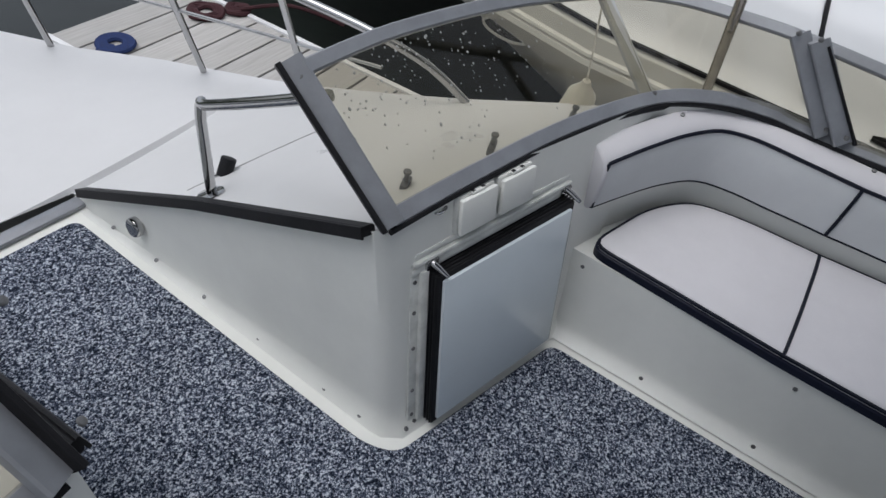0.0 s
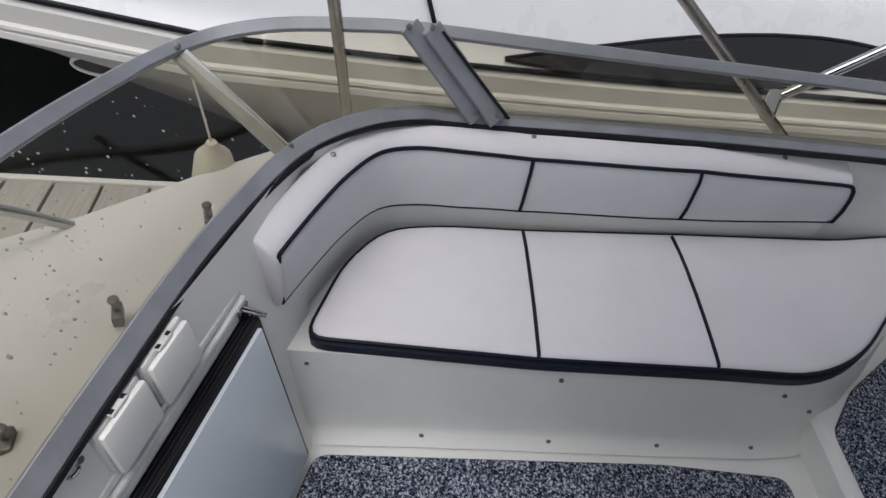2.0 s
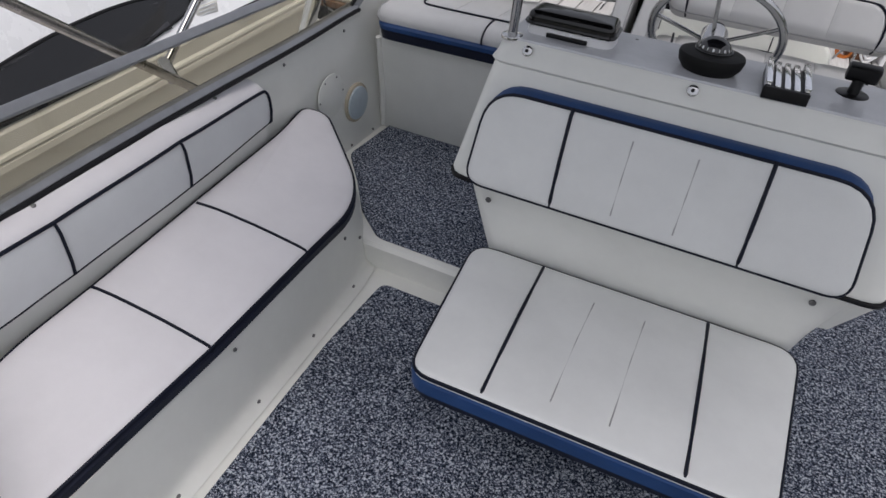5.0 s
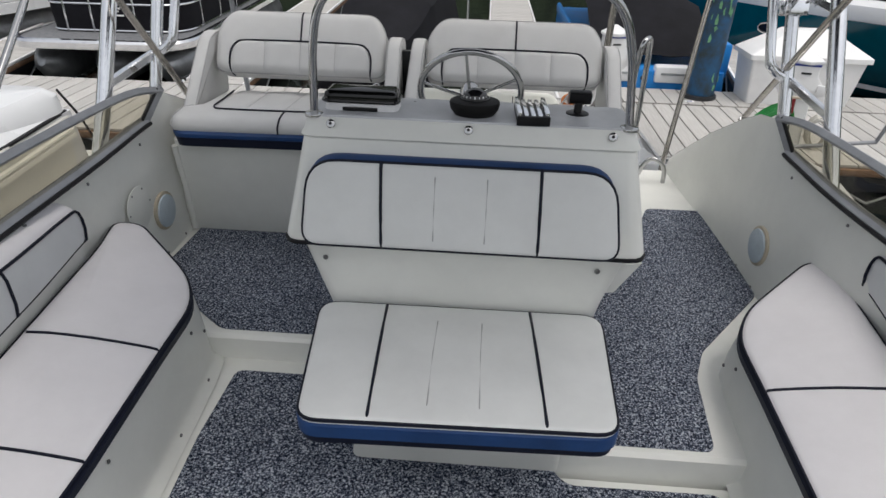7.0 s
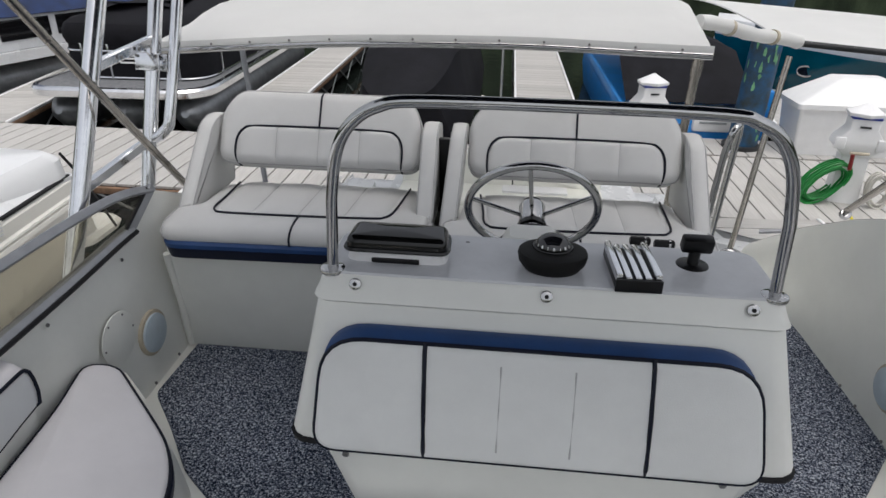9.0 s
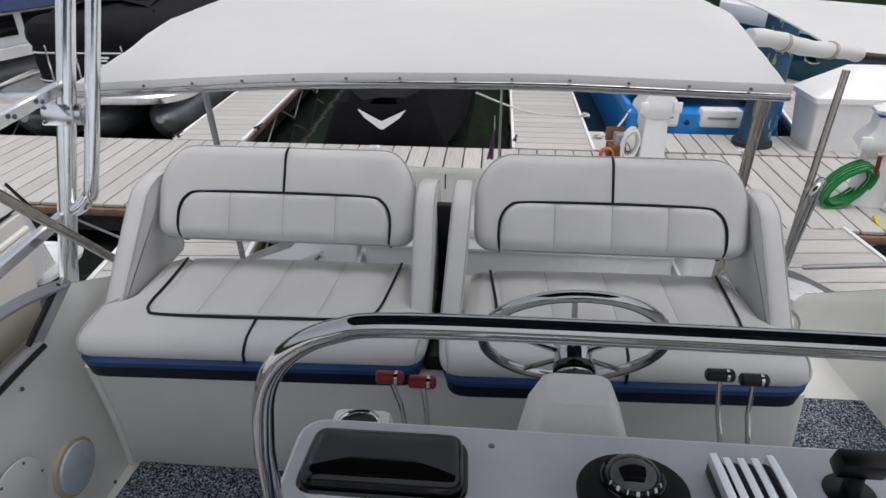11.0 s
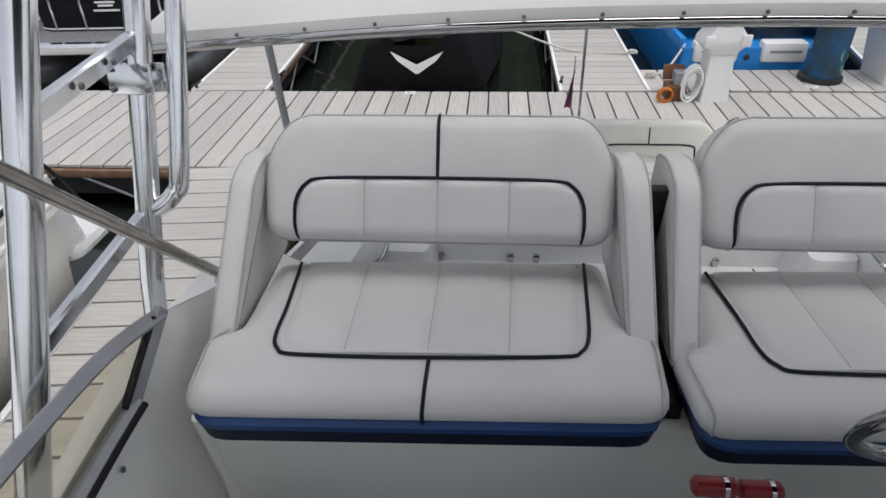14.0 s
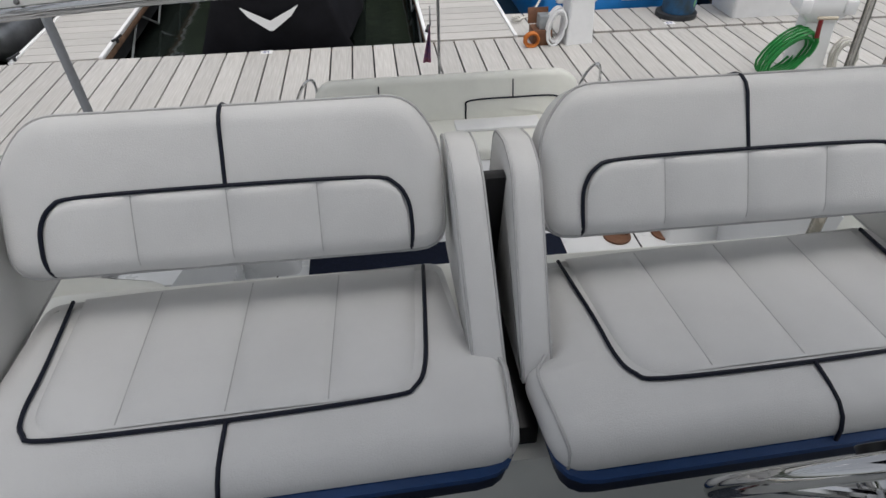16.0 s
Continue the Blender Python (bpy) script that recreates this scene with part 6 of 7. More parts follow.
# ---- dock furniture ----
def pedestal(x, y, rz):
    p = thing("power_pedestal", "white plastic dock power pedestal with lamp head", "power pedestal", "power pedestals")
    m = pose(x, y, DOCK_Z, 0, 0, rz)
    part("column", xf(rings([ring_rect(-0.15, 0.15, -0.12, 0.12, 0, 0.02), ring_rect(-0.13, 0.13, -0.10, 0.10, 0.5, 0.02)]), m), SIGN_WHITE, p)
    part("head", xf(rings([ring_rect(-0.13, 0.13, -0.11, 0.11, 0.5, 0.02), ring_rect(-0.23, 0.23, -0.14, 0.14, 0.60, 0.02), ring_rect(-0.22, 0.22, -0.14, 0.14, 0.66, 0.02), ring_rect(-0.13, 0.13, -0.12, 0.12, 0.78, 0.02), ring_rect(-0.13, 0.13, -0.12, 0.12, 0.90, 0.02)]), m), SIGN_WHITE, p)
    part("trim", xf(rings([ring_rect(-0.134, 0.134, -0.124, 0.124, 0.885, 0.02), ring_rect(-0.134, 0.134, -0.124, 0.124, 0.905, 0.02)]), m), BLUE_TRIM, p, "blue lamp trim")
    part("roof", xf(rings([[(0.19 * c * math.cos(radians(60 * k + 30)), 0.17 * c * math.sin(radians(60 * k + 30)), z) for k in range(6)] for c, z in ((0.95, 0.905), (1.0, 0.925), (0.98, 0.94), (0.08, 1.03))]), m), SIGN_WHITE, p)
    for sx in (-1, 1):
        part("socket_cover", xf(box(sx * 0.19 - 0.05, sx * 0.19 + 0.05, -0.16, -0.13, 0.58, 0.70, 0.01), m), SIGN_WHITE, p)
    part("label", xf(box(-0.05, 0.05, -0.128, -0.124, 0.80, 0.82, 0), m), DARK, p, "small dark lettering bar")
    return p


pedestal(1.64, 6.72, 8)
pedestal(3.52, 5.60, -12)


def coil(name, label, at, r, turns, wire, material, upright=0.0, slim=1.0, sway=0.0):
    c = thing(name, label, "hose" if "hose" in name else "cable")
    pts = []
    rnd = random.Random(len(label))
    for i in range(turns * 18):
        a = 2 * math.pi * i / 18
        rr = r * (1 + 0.16 * math.sin(a * 0.37 + i * 0.05) + rnd.uniform(-0.03, 0.03))
        p = Vector((rr * math.cos(a), rr * (1 - 0.25 * upright) * math.sin(a), wire + (i / 18) * wire * (0.5 if not upright else 0.9)))
        if upright:
            p = Vector((p.x * slim + sway * (p.y - r), p.z * 2 - 0.05, p.y * 1.3 + r * 1.1))
        pts.append(Vector(at) + p)
    part("coil", tube(pts, wire, 6), material, c)
    return c


coil("garden_hose", "green garden hose hung in loops on the pedestal", (3.40, 5.42, DOCK_Z), 0.20, 9, 0.012, GREEN, 1.0, 0.8, 0.75)
coil("garden_hose", "white hose looped beside the pedestal", (3.72, 5.36, DOCK_Z), 0.17, 5, 0.011, ROPE, 1.0, 0.6, -0.2)
coil("shore_cable", "white shore power cord looped on the pedestal", (1.42, 6.60, DOCK_Z), 0.17, 5, 0.014, SIGN_WHITE, 1.0, 0.5, 0.15)
hv = thing("hose_valve", "brass tap with red and white hose ends", "tap")
part("tap", tube([(3.38, 5.40, -0.36), (3.55, 5.38, -0.36)], 0.016, 8), TAN, hv)
part("red_end", tube([(3.40, 5.38, -0.37), (3.40, 5.36, -0.52)], 0.02, 8), RED, hv, "red hose end")
part("yellow_end", tube([(3.42, 5.2, -0.9), (3.40, 5.0, -0.95)], 0.018, 8), YELLOW, hv, "yellow hose end")
tb = thing("wooden_box", "brown wooden box with cables behind the pedestal", "box")
part("body", box(1.16, 1.36, 6.62, 6.85, DOCK_Z, DOCK_Z + 0.16, 0.01), BROWN, tb)
part("lid", xf(box(-0.11, 0.11, -0.005, 0.01, 0, 0.16, 0.004), pose(1.26, 6.86, DOCK_Z + 0.16, -15)), BROWN, tb)
part("meter", box(1.22, 1.36, 6.64, 6.78, DOCK_Z + 0.16, DOCK_Z + 0.30, 0.01), GALV, tb, "grey meter")
coil("orange_cable", "orange cable coil beside the wooden box", (1.14, 6.60, DOCK_Z), 0.07, 4, 0.010, ORANGE, 1.0)

db = thing("dock_box", "white fibreglass dock box with sloped lid", "dock box")
part("body", rings([ring_rect(3.62, 4.95, 7.15, 7.70, DOCK_Z, 0.04), ring_rect(3.55, 5.02, 7.08, 7.72, DOCK_Z + 0.60, 0.04)]), SIGN_WHITE, db)
part("lid", rings([ring_rect(3.50, 5.07, 7.04, 7.74, DOCK_Z + 0.60, 0.05), ring_rect(3.50, 5.07, 7.04, 7.74, DOCK_Z + 0.66, 0.05), ring_rect(4.0, 4.6, 7.3, 7.6, DOCK_Z + 0.94, 0.05)]), SIGN_WHITE, db)

pl = thing("mooring_pile", "blue painted steel mooring pile with flaking green patches", "pile")
part("shaft", tube([(3.02, 7.35, -3.0), (3.05, 7.37, -0.9), (3.13, 7.45, 1.9)], 0.185, 24), PILE_BLUE, pl)
rnd = random.Random(5)
for k in range(26):
    a, z = rnd.uniform(-2.9, -0.2), rnd.uniform(-0.85, 0.6)
    cx, cy = 3.02 + (z + 3) * 0.019, 7.35 + (z + 3) * 0.0145
    pts = [(0.192 * math.cos(a + da), 0.192 * math.sin(a + da), z + dz) for da, dz in ((-0.1 * rnd.random(), -0.02), (0.12 * rnd.random(), -0.05 * rnd.random()), (0.15 * rnd.random(), 0.03), (0.02, 0.05 + 0.08 * rnd.random()), (-0.12 * rnd.random(), 0.04))]
    b = bmesh.new()
    b.faces.new([b.verts.new((cx + x, cy + y, zz)) for x, y, zz in pts])
    part("paint_flake", b, PILE_GREEN, pl, "pale green paint flake")
part("collar", tube([(3.03, 7.36, DOCK_Z - 0.05), (3.03, 7.36, DOCK_Z + 0.05)], 0.235, 20), DARK, pl)

cr = thing("rope_coil", "maroon rope coils lying on the finger dock", "rope")
for cx, cy, r0 in ((-2.32, -4.60, 0.13), (-2.52, -4.50, 0.09)):
    part("coil", tube([(cx + (r0 - 0.018 * (i / 20)) * math.cos(i * 0.314), cy + (r0 - 0.018 * (i / 20)) * math.sin(i * 0.314), DOCK_Z + 0.018 + 0.006 * math.sin(i * 0.9)) for i in range(84)], 0.016, 6), DARKROPE, cr)
part("tail", tube(smooth_path([(-2.48, -4.5, DOCK_Z + 0.02), (-2.75, -4.2, DOCK_Z + 0.1), (-3.0, -3.9, DOCK_Z)], 5), 0.014, 6), DARKROPE, cr)
cr = thing("rope_coil", "blue rope coil lying on the finger dock", "rope")
part("coil", tube([(-1.60 + (0.12 - 0.018 * (i / 20)) * math.cos(i * 0.314), -4.58 + (0.12 - 0.018 * (i / 20)) * math.sin(i * 0.314), DOCK_Z + 0.018) for i in range(84)], 0.016, 6), BLUEROPE, cr)
for a, b in (((1.10, 8.30), (-0.45, 8.6)), ((1.15, 7.4), (1.62, 7.9))):
    rp_ = thing("dock_line", "white mooring line tied to the dock", "rope", "dock lines")
    part("line", tube(smooth_path([(a[0], a[1], DOCK_Z + 0.03), ((a[0] + b[0]) / 2, (a[1] + b[1]) / 2, DOCK_Z + 0.02), (b[0], b[1], DOCK_Z + 0.25)], 6), 0.014, 6), ROPE, rp_)
    part("knot", tube([(a[0] + 0.05 * math.cos(k), a[1] + 0.05 * math.sin(k), DOCK_Z + 0.02 + 0.004 * k) for k in range(12)], 0.014, 6), ROPE, rp_)
for x, y in ((-4.18, 7.0), (-3.27, 7.4), (0.1, 7.2)):
    cl = thing("dock_cleat", "black dock cleat on the board edge", "cleat", "dock cleats")
    part("horn", tube([(x - 0.02, y - 0.09, DOCK_Z + 0.05), (x, y, DOCK_Z + 0.045), (x + 0.02, y + 0.09, DOCK_Z + 0.05)], 0.014, 8), DARK, cl)
    part("post", tube([(x, y, DOCK_Z), (x, y, DOCK_Z + 0.045)], 0.018, 8), DARK, cl)


# ---- the neighbouring white cruiser on the port side ----
def cruiser():
    c = thing("white_cruiser", "white motor cruiser with cream hull band moored alongside", "boat")
    SY = [-7.5, -6.8, -6.0, -5.0, -4.0, -3.0, -2.0, -1.0, 0.0, 1.0, 1.9, 2.1, 2.3, 2.6, 2.9, 3.15]
    flare = table([(-7.5, 1.9), (-6.8, 1.45), (-6.0, 1.05), (-5.0, 0.65), (-4.0, 0.34), (-3.0, 0.13), (-2.0, 0.03), (-1.0, 0.0), (3.2, 0.0)])
    side = lambda y: -3.02 - 0.105 * y * (1 if y > -2.5 else 0) + (0.0 if y > -2.5 else 0.2625) - flare(y)
    sheer = table([(-7.5, 0.25), (-5.0, 0.12), (-2.0, -0.06), (0.0, -0.11), (3.2, -0.13)])

    bow_v = table([(-7.5, 2.4), (-5.0, 2.0), (-3.0, 1.35), (-2.0, 0.8), (-1.0, 0.3), (0.0, 0.05), (1.0, 0.0)])
    low_stern = table([(1.9, 1.0), (2.3, 0.35), (2.6, 0.05), (3.2, 0.0)])

    def strip(prof, name, material, label=""):
        def fn(u, v):
            y = SY[round(u * (len(SY) - 1))]
            d, z = prof[round(v * (len(prof) - 1))]
            d += bow_v(y) * max(0.0, -z - 0.25)
            return (side(y) - d, y, sheer(y) + (z if z < 0.1 else 0.1 + (z - 0.1) * low_stern(y)))
        return part(name, grid(fn, len(SY) - 1, len(prof) - 1), material, c, label)

    strip([(0.01, -0.02), (-0.012, -0.05), (-0.008, -0.14), (-0.030, -0.15), (-0.034, -0.165), (-0.018, -0.175), (-0.034, -0.185), (-0.038, -0.215), (0.0, -0.23), (0.02, -0.25)], "hull_band", NB_IVORY, "cream moulded hull band")
    strip([(0.02, -0.25), (0.04, -0.5), (0.12, -1.0), (0.35, -1.45)], "hull_side", NB_IVORY)
    strip([(0.015, 0.002), (-0.004, -0.002), (-0.006, -0.02), (0.012, -0.026)], "rub_strip", RUBBER, "black rubbing strip")
    strip([(0.015, 0.0), (0.05, 0.03), (0.12, 0.10), (0.22, 0.36), (0.34, 0.46), (0.9, 0.62), (1.7, 0.72), (2.6, 0.70)], "deck", NB_WHITE, "glossy white deck and cabin side")
    # smoked window let into the cabin side
    def on_side(y, h):
        d = 0.015 + 0.105 * h / 0.10 if h < 0.10 else 0.12 + 0.10 * (h - 0.10) / 0.26 if h < 0.36 else 0.22 + 0.12 * (h - 0.36) / 0.10
        return Vector((side(y) - d + 0.014, y, sheer(y) + h))
    n = 28
    low_line, high_line = table([(-0.56, 0.028), (-0.2, 0.008), (0.3, 0.006), (0.75, 0.008), (1.2, 0.028), (1.6, 0.07), (2.0, 0.125)]), table([(-0.56, 0.034), (-0.2, 0.092), (0.2, 0.165), (0.45, 0.203), (0.65, 0.226), (0.9, 0.246), (1.15, 0.252), (1.35, 0.246), (1.55, 0.226), (1.75, 0.192), (1.9, 0.155), (2.0, 0.13)])
    lo = [(-0.56 + 2.51 * i / n, low_line(-0.56 + 2.51 * i / n)) for i in range(n + 1)]
    hi = [(-0.56 + 2.51 * i / n, high_line(-0.56 + 2.51 * i / n)) for i in range(n + 1)]
    b = bmesh.new()
    a_ = [b.verts.new(on_side(*q)) for q in lo]
    c_ = [b.verts.new(on_side(*q)) for q in hi]
    for i in range(n):
        b.faces.new((a_[i], a_[i + 1], c_[i + 1], c_[i]))
    w = part("cabin_window", b, SMOKE, c, "smoked black cabin window")
    part("window_trim", tube([on_side(*q) for q in hi] + [on_side(*q) for q in lo[::-1]], 0.010, 6, True), RUBBER, w)
    part("blind", grid(lambda u, v: on_side(0.38 + 1.15 * u, 0.05 + 0.15 * v) + Vector((0.006, 0, 0)), 6, 2), mat("dark_blind", (0.035, 0.035, 0.04), 0.35, 0, 0.2, 30), w, "dark slatted blind")
    for k in range(9):
        z = 0.055 + 0.016 * k
        part("blind_slat", tube([on_side(0.40, z) + Vector((0.008, 0, 0)), on_side(1.51, z) + Vector((0.008, 0, 0))], 0.0025, 4), SMOKE, w)
    for y, z in ((2.2, -0.06), (1.9, 0.05)):
        v_ = part("vent", xf(box(-0.004, 0.004, -0.10, 0.10, -0.055, 0.055, 0.003), Matrix.Translation((side(y) + 0.005 if z < 0 else side(y) - 0.06, y, sheer(y) + z))), NB_IVORY, c)
        for k in range(4):
            part("vent_slot", xf(box(0.003, 0.009, -0.08, 0.08, -0.038 + 0.024 * k, -0.028 + 0.024 * k, 0.001), Matrix.Translation((side(y) + 0.005 if z < 0 else side(y) - 0.06, y, sheer(y) + z))), NB_WHITE, v_)
    for y in (-1.06, -2.62):
        ph_ = part("porthole", xf(tube([(0, 0.17 * math.cos(a), 0.055 * math.sin(a)) for a in np.linspace(0, 2 * math.pi, 20, endpoint=False)], 0.012, 6, True), Matrix.Translation((side(y) - 0.026 - 0.15 * bow_v(y), y, sheer(y) - 0.40))), NB_IVORY, c, "oval hull porthole")
        part("porthole_glass", xf(rings([[(d, 0.165 * math.cos(a), 0.052 * math.sin(a)) for a in np.linspace(0, 2 * math.pi, 20, endpoint=False)] for d in (-0.01, 0.004)]), Matrix.Translation((side(y) - 0.026 - 0.15 * bow_v(y), y, sheer(y) - 0.40))), SMOKE, ph_)
    # stern: rounded coaming with a recessed seat, transom and swim platform
    x0 = side(3.0)
    part("stern_coaming", rings([ring_rect(x0 - 2.3, x0 + 0.0, 2.0, 3.2, -0.15, 0.18), ring_rect(x0 - 2.3, x0 - 0.02, 2.0, 3.2, 0.0, 0.18), ring_rect(x0 - 2.25, x0 - 0.08, 2.05, 3.12, 0.06, 0.15), ring_rect(x0 - 2.1, x0 - 0.35, 2.2, 2.9, 0.06, 0.10), ring_rect(x0 - 2.05, x0 - 0.40, 2.25, 2.85, -0.12, 0.10)]), NB_WHITE, c)
    part("seat_rim", tube([(x, y, z + 0.004) for x, y, z in ring_rect(x0 - 1.6, x0 - 0.5, 2.35, 2.75, -0.11, 0.1)], 0.02, 8, True), NB_WHITE, c)
    part("transom", rings([ring_rect(x0 - 2.3, x0 + 0.0, 2.9, 3.20, -0.14, 0.05), ring_rect(x0 - 2.3, x0 - 0.1, 2.9, 3.45, -0.75, 0.05)]), NB_WHITE, c)
    part("swim_platform", rings([ring_rect(x0 - 2.2, x0 - 0.06, 3.2, 3.75, -0.80, 0.15), ring_rect(x0 - 2.2, x0 - 0.05, 3.2, 3.78, -0.76, 0.15), ring_rect(x0 - 2.2, x0 - 0.07, 3.2, 3.75, -0.72, 0.15)]), NB_WHITE, c)
    part("transom_strap", bar([(x0 - 0.06, 3.16, 0.03), (x0 + 0.02, 3.24, -0.2), (x0 + 0.02, 3.5, -0.72)], 0.03, 0.008, (1, 0.3, 0)), RUBBER, c, "black strap")
    cl = part("cleat", tube([(x0 - 0.10, 2.20, 0.085), (x0 - 0.12, 2.02, 0.09)], 0.014, 8), STEEL, c)
    part("cleat_foot", tube([(x0 - 0.11, 2.11, 0.05), (x0 - 0.11, 2.11, 0.085)], 0.016, 8), STEEL, cl)
    for y, h in ((-1.35, 0.45), (-1.05, 0.46)):
        p = on_side(y, h) - Vector((0.06, 0, 0))
        part("deck_cleat", tube([p + Vector((-0.01, -0.09, 0.035)), p + Vector((0, 0, 0.03)), p + Vector((0.01, 0.09, 0.035))], 0.011, 8), STEEL, c)
    p = on_side(-1.08, 0.45)
    part("fender_line", tube(smooth_path([p - Vector((0.06, 0, -0.03)), p + Vector((0.02, 0.01, 0.0)), on_side(-0.98, 0.25) + Vector((0.01, 0, 0)), on_side(-0.92, 0.10) + Vector((0.01, 0, 0))], 5), 0.012, 6), RUBBER, c, "black fender line")
    part("fender_knot", tube([on_side(-0.93, 0.13) + Vector((0.02, 0, 0)), on_side(-0.91, 0.08) + Vector((0.02, 0, 0))], 0.022, 8), RUBBER, c)


cruiser()

# ---- boats across the main dock ----
pb = thing("pontoon_boat", "black and silver pontoon boat with covered seats", "pontoon boat")
PX, PY = -6.98, 7.42
m_p = pose(PX, PY, 0, 0, 0, 3)
hull_line = rounded([(0, 0), (2.6, 0), (2.6, 6), (0, 6)], [0.45, 0.6, 0.1, 0.1], 8)
part("deck", xf(rings([[(x, y, z) for x, y in inset(hull_line, d)] for z, d in ((-0.66, 0.03), (-0.64, 0.0), (-0.56, 0.0), (-0.54, 0.03))]), m_p), mat("grey_deck_mat", (0.16, 0.165, 0.175), 0.9, 0, 0.2, 20, 0.4, 150), pb, "grey carpeted deck")
part("deck_edge", xf(rings([[(x, y, z) for x, y in inset(hull_line, d)] for z, d in ((-0.67, 0.0), (-0.66, -0.05), (-0.57, -0.06), (-0.535, -0.03), (-0.53, 0.04))], False), m_p), BRIGHT, pb, "bright aluminium deck edge")
for x in (0.35, 1.3, 2.25):
    part("pontoon", xf(tube([(x, 0.12, -0.90), (x, 0.2, -0.93), (x, 0.45, -0.98), (x, 6, -0.98)], [0.06, 0.16, 0.31, 0.31], 20), m_p), PONT, pb, "dull aluminium float tube")
fence_line = rounded([(0.30, 0.62), (2.42, 0.62), (2.42, 5.6), (0.30, 5.6)], [0.35, 0.5, 0.1, 0.1], 8)
part("fence_panel", xf(rings([[(x, y, z) for x, y in inset(fence_line, d)] for z, d in ((-0.54, 0.0), (-0.25, -0.025), (0.02, -0.01))]), m_p), BLACKCOVER, pb, "glossy black side panel")
for z, d in ((-0.51, -0.012), (-0.12, -0.022), (0.03, -0.014)):
    part("fence_rail", xf(tube([(x, y, z) for x, y in inset(fence_line, d)], 0.016, 6, True), m_p), BRIGHT, pb, "bright fence rail")
for x in (0.62, 1.02, 1.68, 2.05):
    part("fence_post", xf(box(x - 0.016, x + 0.016, 0.585, 0.625, -0.53, 0.04, 0.004), m_p), BRIGHT, pb)
for y in (1.3, 2.2, 3.1, 4.0):
    part("fence_post", xf(box(2.42, 2.46, y - 0.016, y + 0.016, -0.53, 0.04, 0.004), m_p), BRIGHT, pb)
for k, (w_, z_) in enumerate(((0.26, -0.18), (0.20, -0.22), (0.34, -0.28))):
    part("logo_bar", xf(box(1.35 - w_ / 2, 1.35 + w_ / 2, 0.580, 0.592, z_ - 0.012, z_ + 0.012, 0.001), m_p), SIGN_WHITE, pb, "plain white marking bar")
cover_levels = []
for z, d in ((-0.03, -0.03), (0.05, -0.06), (0.16, -0.055), (0.26, -0.01), (0.33, 0.10), (0.38, 0.30), (0.44, 0.55), (0.50, 0.85)):
    cover_levels.append([(x, y, z + 0.035 * noise.noise((x * 3, y * 3, z * 4)) * (1 if z > 0.1 else 0.4)) for x, y in inset(fence_line, d)])
part("seat_cover", xf(rings(cover_levels), m_p), BLACKCOVER, pb, "black canvas cover with soft bulges")

pb2 = thing("far_pontoon_boat", "white and black pontoon boat with blue canvas", "pontoon boat")
m_q = pose(-11.4, 9.3, 0, 0, 0, -14)
part("deck", xf(rings([[(x, y, z) for x, y in rounded([(0, 0), (2.7, 0), (2.7, 6), (0, 6)], 0.3)] for z in (-0.62, -0.45)]), m_q), NB_WHITE, pb2)
part("fence", xf(box(0.15, 2.6, 0.5, 5.6, -0.45, 0.12, 0.03), m_q), NB_WHITE, pb2)
for k in range(4):
    part("window", xf(box(2.59, 2.62, 0.7 + 1.15 * k, 1.7 + 1.15 * k, -0.28, 0.06, 0.01), m_q), SMOKE, pb2, "dark side window")
    part("window", xf(box(0.25 + 0.58 * k, 0.75 + 0.58 * k, 0.47, 0.51, -0.28, 0.06, 0.01), m_q), SMOKE, pb2, "dark side window")
for x in (0.5, 2.2):
    part("pontoon", xf(tube([(x, 0.0, -1.0), (x, 0.4, -1.0), (x, 6, -1.0)], [0.1, 0.3, 0.3], 18), m_q), PONT, pb2)
part("canvas_cover", xf(thick(grid(lambda u, v: (0.1 + 2.6 * u, 0.5 + 5.2 * v, 0.12 + 0.6 * math.sin(math.pi * u) ** 0.7 + 0.06 * noise.noise((u * 5, v * 7, 3))), 20, 20), 0.02), m_q), mat("blue_canvas", (0.012, 0.03, 0.10), 0.75, 0, 0.25, 3, 0.3, 20), pb2, "dark blue canvas cover")

cb = thing("covered_boat", "motorboat under a fitted black cover", "boat")
hw = table([(7.15, 0.35), (7.4, 0.62), (8.0, 0.8), (9.0, 0.95), (11.5, 1.0), (13.5, 0.95)])


def cover(u, v):
    y = 7.15 + 6.3 * v
    a = (u - 0.5) * 2
    w = hw(y)
    lift = min(1, (y - 7.1) / 1.6)
    x = -1.55 + w * a * (1.04 if abs(a) < 0.75 else 1.0)
    z = -0.42 + 0.62 * lift * (1 - abs(a) ** 2.4) if abs(a) < 0.72 else -0.42 + 0.62 * lift * (1 - 0.72 ** 2.4) * (1 - (abs(a) - 0.72) / 0.28) - 0.75 * ((abs(a) - 0.72) / 0.28)
    z += 0.035 * noise.noise((x * 2.2, y * 1.6, 1.0)) + 0.02 * noise.noise((x * 6, y * 5, 2.0))
    return (x, y, z)


part("cover", thick(grid(cover, 36, 40), 0.012), BLACKCOVER, cb, "black fitted cover with folds")
part("bow_skirt", grid(lambda u, v: (-1.55 + (0.36 + 0.25 * v) * math.cos(math.pi * (1 - u)) * 1.6, 7.15 - 0.10 * math.sin(math.pi * u) + 0.15 * v, -0.45 - 0.95 * v), 18, 8), BLACKCOVER, cb, "black fitted cover with folds")
b = bmesh.new()
pts = [(-0.30, 0.16), (0.0, 0.03), (0.30, 0.16), (0.22, 0.06), (0.02, -0.07), (-0.02, -0.07), (-0.22, 0.06)]
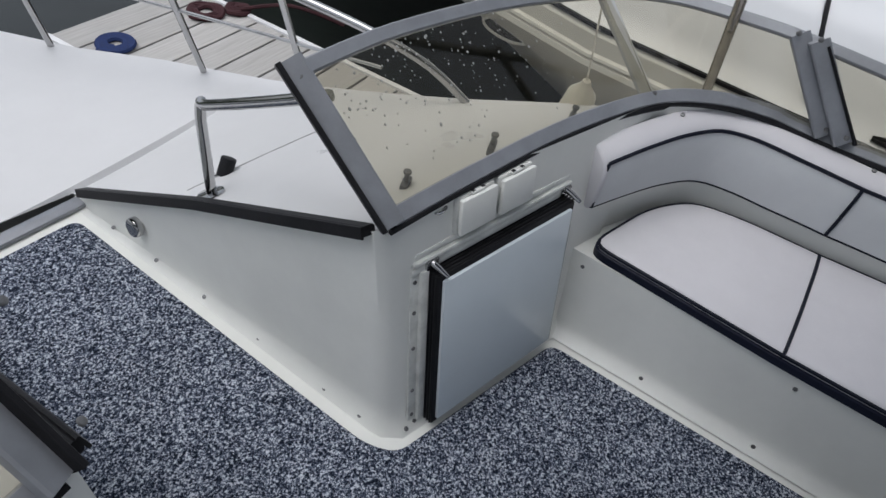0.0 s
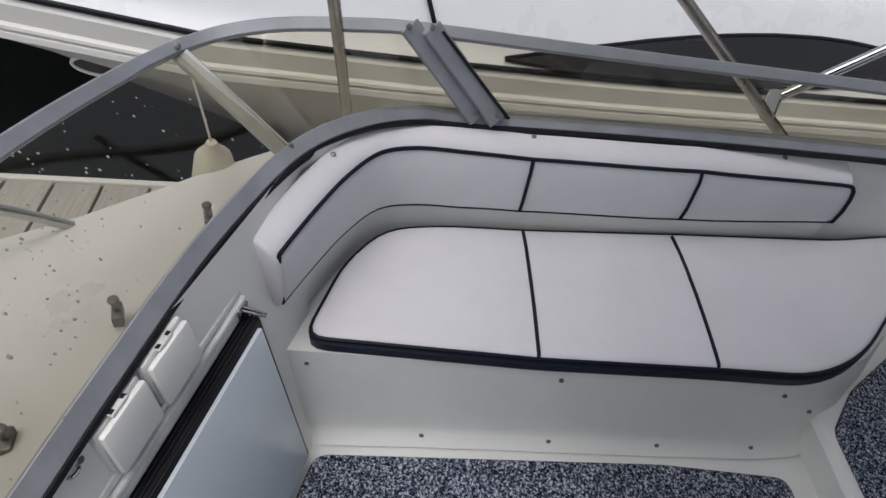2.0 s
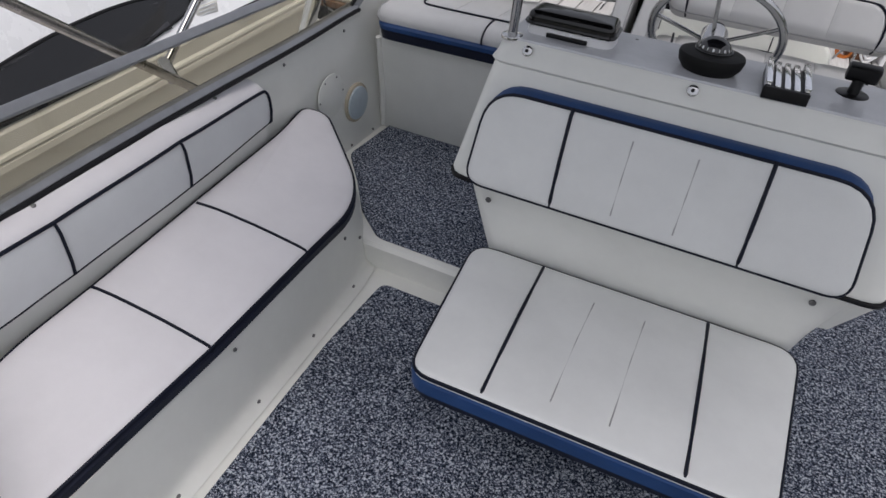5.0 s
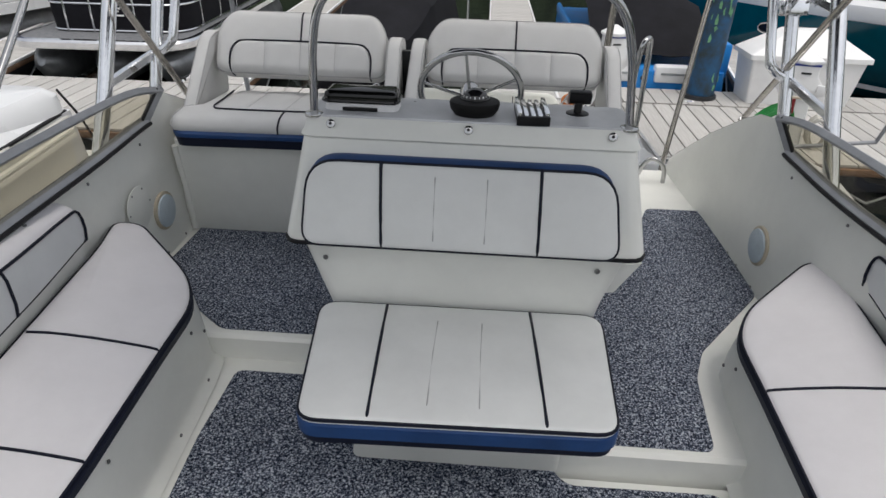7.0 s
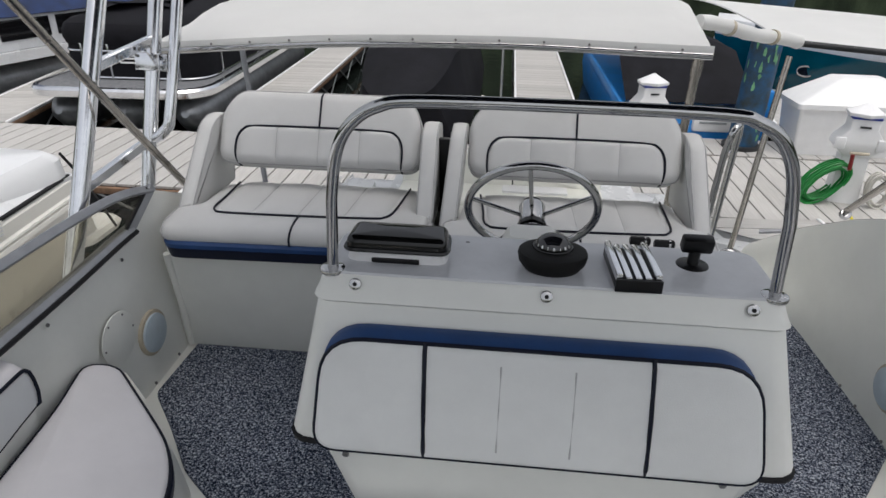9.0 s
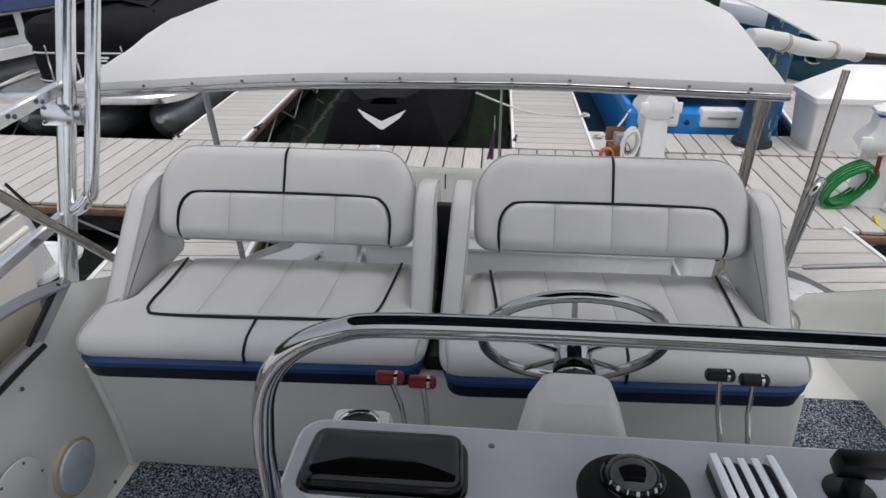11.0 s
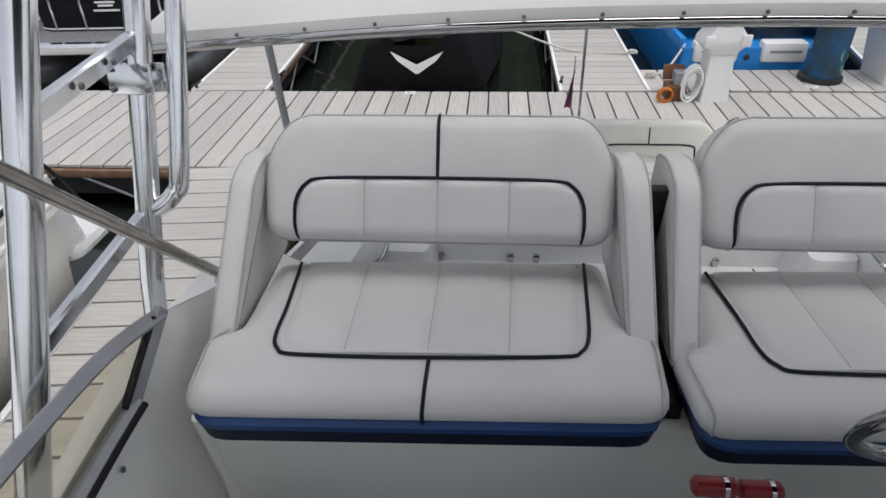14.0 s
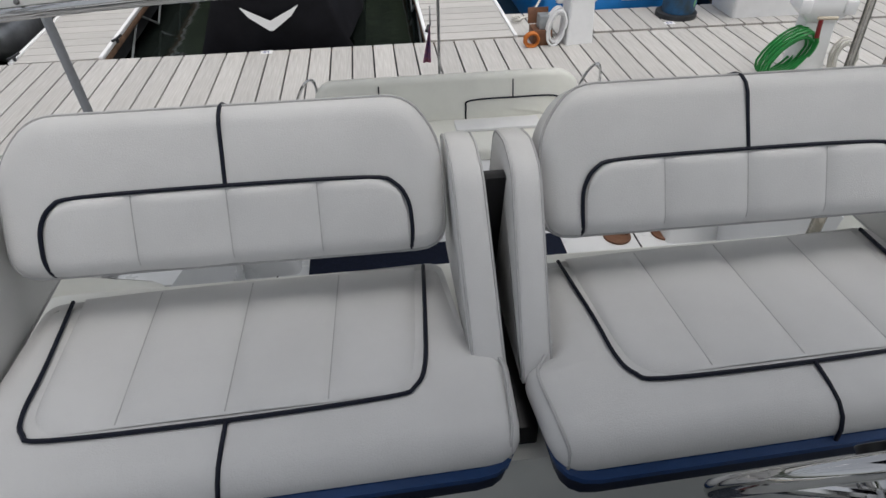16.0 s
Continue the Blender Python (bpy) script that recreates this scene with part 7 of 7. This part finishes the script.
b.faces.new([b.verts.new((-1.55 + x, 6.99 + abs(x) * 0.22, -0.68 + z)) for x, z in pts])
part("chevron", thick(b, 0.01), SIGN_WHITE, cb, "plain white chevron marking")
b = bmesh.new()
for k in range(6):
    x = -1.98 + 0.15 * k
    vs = []
    for dx_, dy_ in ((0, 0), (0.11, 0), (0.11, 0.16), (0, 0.16)):
        u_ = (x + dx_ + 1.55) / (2 * hw(8.6)) + 0.5
        q = cover(u_, (8.55 + dy_ - 7.15) / 6.3)
        vs.append(b.verts.new((q[0], q[1], q[2] + 0.025)))
    b.faces.new(vs)
part("logo_bars", b, SIGN_WHITE, cb, "plain white marking bars")
fd = thing("fender", "small dark round fender hanging by the dock", "fender")
part("body", tube([(-2.5, 6.98, -1.2), (-2.5, 6.98, -1.12), (-2.5, 6.98, -0.98), (-2.5, 6.98, -0.93)], [0.03, 0.06, 0.06, 0.02], 12), RUBBER, fd)

jb = thing("blue_craft", "bright blue boat with white hatches under a black cover", "boat")
part("hull", rings([ring_rect(1.62, 3.45, 7.80, 13.5, -1.45, 0.1), ring_rect(1.55, 3.52, 7.78, 13.5, -0.95, 0.1), ring_rect(1.57, 3.5, 7.8, 13.5, -0.70, 0.1)]), BRIGHT_BLUE, jb)
part("side_rim", bm_join(box(1.55, 1.64, 7.9, 13.5, -0.80, -0.60, 0.04), box(3.40, 3.56, 7.9, 13.5, -0.80, -0.30, 0.05)), BRIGHT_BLUE, jb)
part("cover", thick(grid(lambda u, v: (1.62 + 1.80 * u, 8.15 + 5.2 * v, -0.55 + 0.75 * min(1, v * 4) * (0.7 + 0.3 * math.sin(math.pi * u)) + 0.03 * noise.noise((u * 7, v * 8, 0))), 20, 20), 0.012), BLACKCOVER, jb, "black canvas cover")
for x in (1.96, 2.75):
    h_ = part("hatch", box(x - 0.26, x + 0.26, 7.74, 7.95, -0.86, -0.62, 0.04), SIGN_WHITE, jb, "white moulded hatch")
    part("hatch_slot", box(x - 0.18, x + 0.18, 7.73, 7.745, -0.74, -0.71, 0.004), GALV, h_)
part("badge", xf(disc(0.035, 0.008, 16), aim((2.33, 7.775, -0.80), (0, -1, 0))), DARK, jb, "round dark badge")

tl = thing("teal_cruiser", "white cruiser with a teal hull and round portholes", "boat")
LY = [0, 0.8, 1.6, 2.6, 4.0, 5.5, 8.0]
beam = table([(0, 0.02), (0.8, 0.45), (1.6, 0.8), (2.6, 1.1), (4.0, 1.3), (8.0, 1.35)])
m_t = pose(4.2, 12.3, 0, 0, 0, -128)
for s in (-1, 1):
    def tfn(u, v, s=s):
        y = LY[round(u * 6)]
        d, z = [(0.45, -1.45), (0.8, -1.15), (0.95, -0.75), (1.05, -0.15)][round(v * 3)]
        return (s * beam(y) * d, y - 0.3 * v * (1 if y < 1 else 0), z)
    part("hull_side", xf(grid(tfn, 6, 3), m_t), TEAL, tl, "glossy teal hull side")

    def wfn(u, v, s=s):
        y = LY[round(u * 6)]
        d, z = [(1.05, -0.15), (1.07, -0.10), (1.04, 0.08), (0.95, 0.14), (0.0, 0.22)][round(v * 4)]
        return (s * beam(y) * d, y - (0.3 if y < 1 else 0), z)
    part("upper_hull", xf(grid(wfn, 6, 4), m_t), NB_WHITE, tl, "white upper hull and deck")
    part("bottom_band", xf(grid(lambda u, v, s=s: (s * beam(LY[round(u * 6)]) * (0.82 + 0.02 * v), LY[round(u * 6)], -1.2 + 0.08 * v), 6, 1), m_t), NB_WHITE, tl)
    for y in (1.7, 2.8, 3.9, 5.0):
        x = s * beam(y) * 0.99
        ph_ = part("porthole", xf(tube([(0.012 * s, 0.14 * math.cos(a), 0.085 * math.sin(a)) for a in np.linspace(0, 2 * math.pi, 20, endpoint=False)], 0.018, 8, True), m_t @ Matrix.Translation((x, y, -0.5))), STEEL, tl, "chrome rimmed porthole")
        part("porthole_glass", xf(rings([[(d * s, 0.135 * math.cos(a), 0.08 * math.sin(a)) for a in np.linspace(0, 2 * math.pi, 20, endpoint=False)] for d in (-0.02, 0.012)]), m_t @ Matrix.Translation((x, y, -0.5))), SMOKE, ph_)
    for k in range(9):
        part("registration_bar", xf(box(-0.004, 0.004, 0, 0.07, -0.05, 0.05, 0.001), m_t @ Matrix.Translation((s * (beam(1.9 + 0.11 * k) * 1.055), 1.9 + 0.11 * k, -0.02))), DARK, tl, "dark lettering bar")
part("cabin", xf(rings([[(x, y, z) for x, y in rounded([(-1.0 * f, 2.6 + g), (1.0 * f, 2.6 + g), (1.0 * f, 7.6), (-1.0 * f, 7.6)], 0.3)] for f, g, z in ((1.0, 0, 0.12), (0.95, 0.5, 0.55), (0.85, 1.2, 1.0), (0.8, 1.3, 1.05))]), m_t), NB_WHITE, tl)
part("windscreen", xf(rings([[(x, y, z) for x, y in rounded([(-0.97 * f, 2.85 + g), (0.97 * f, 2.85 + g), (0.99 * f, 6.6), (-0.99 * f, 6.6)], 0.3)] for f, g, z in ((1.0, 0.2, 0.60), (0.93, 0.75, 0.92))]), m_t), SMOKE, tl)
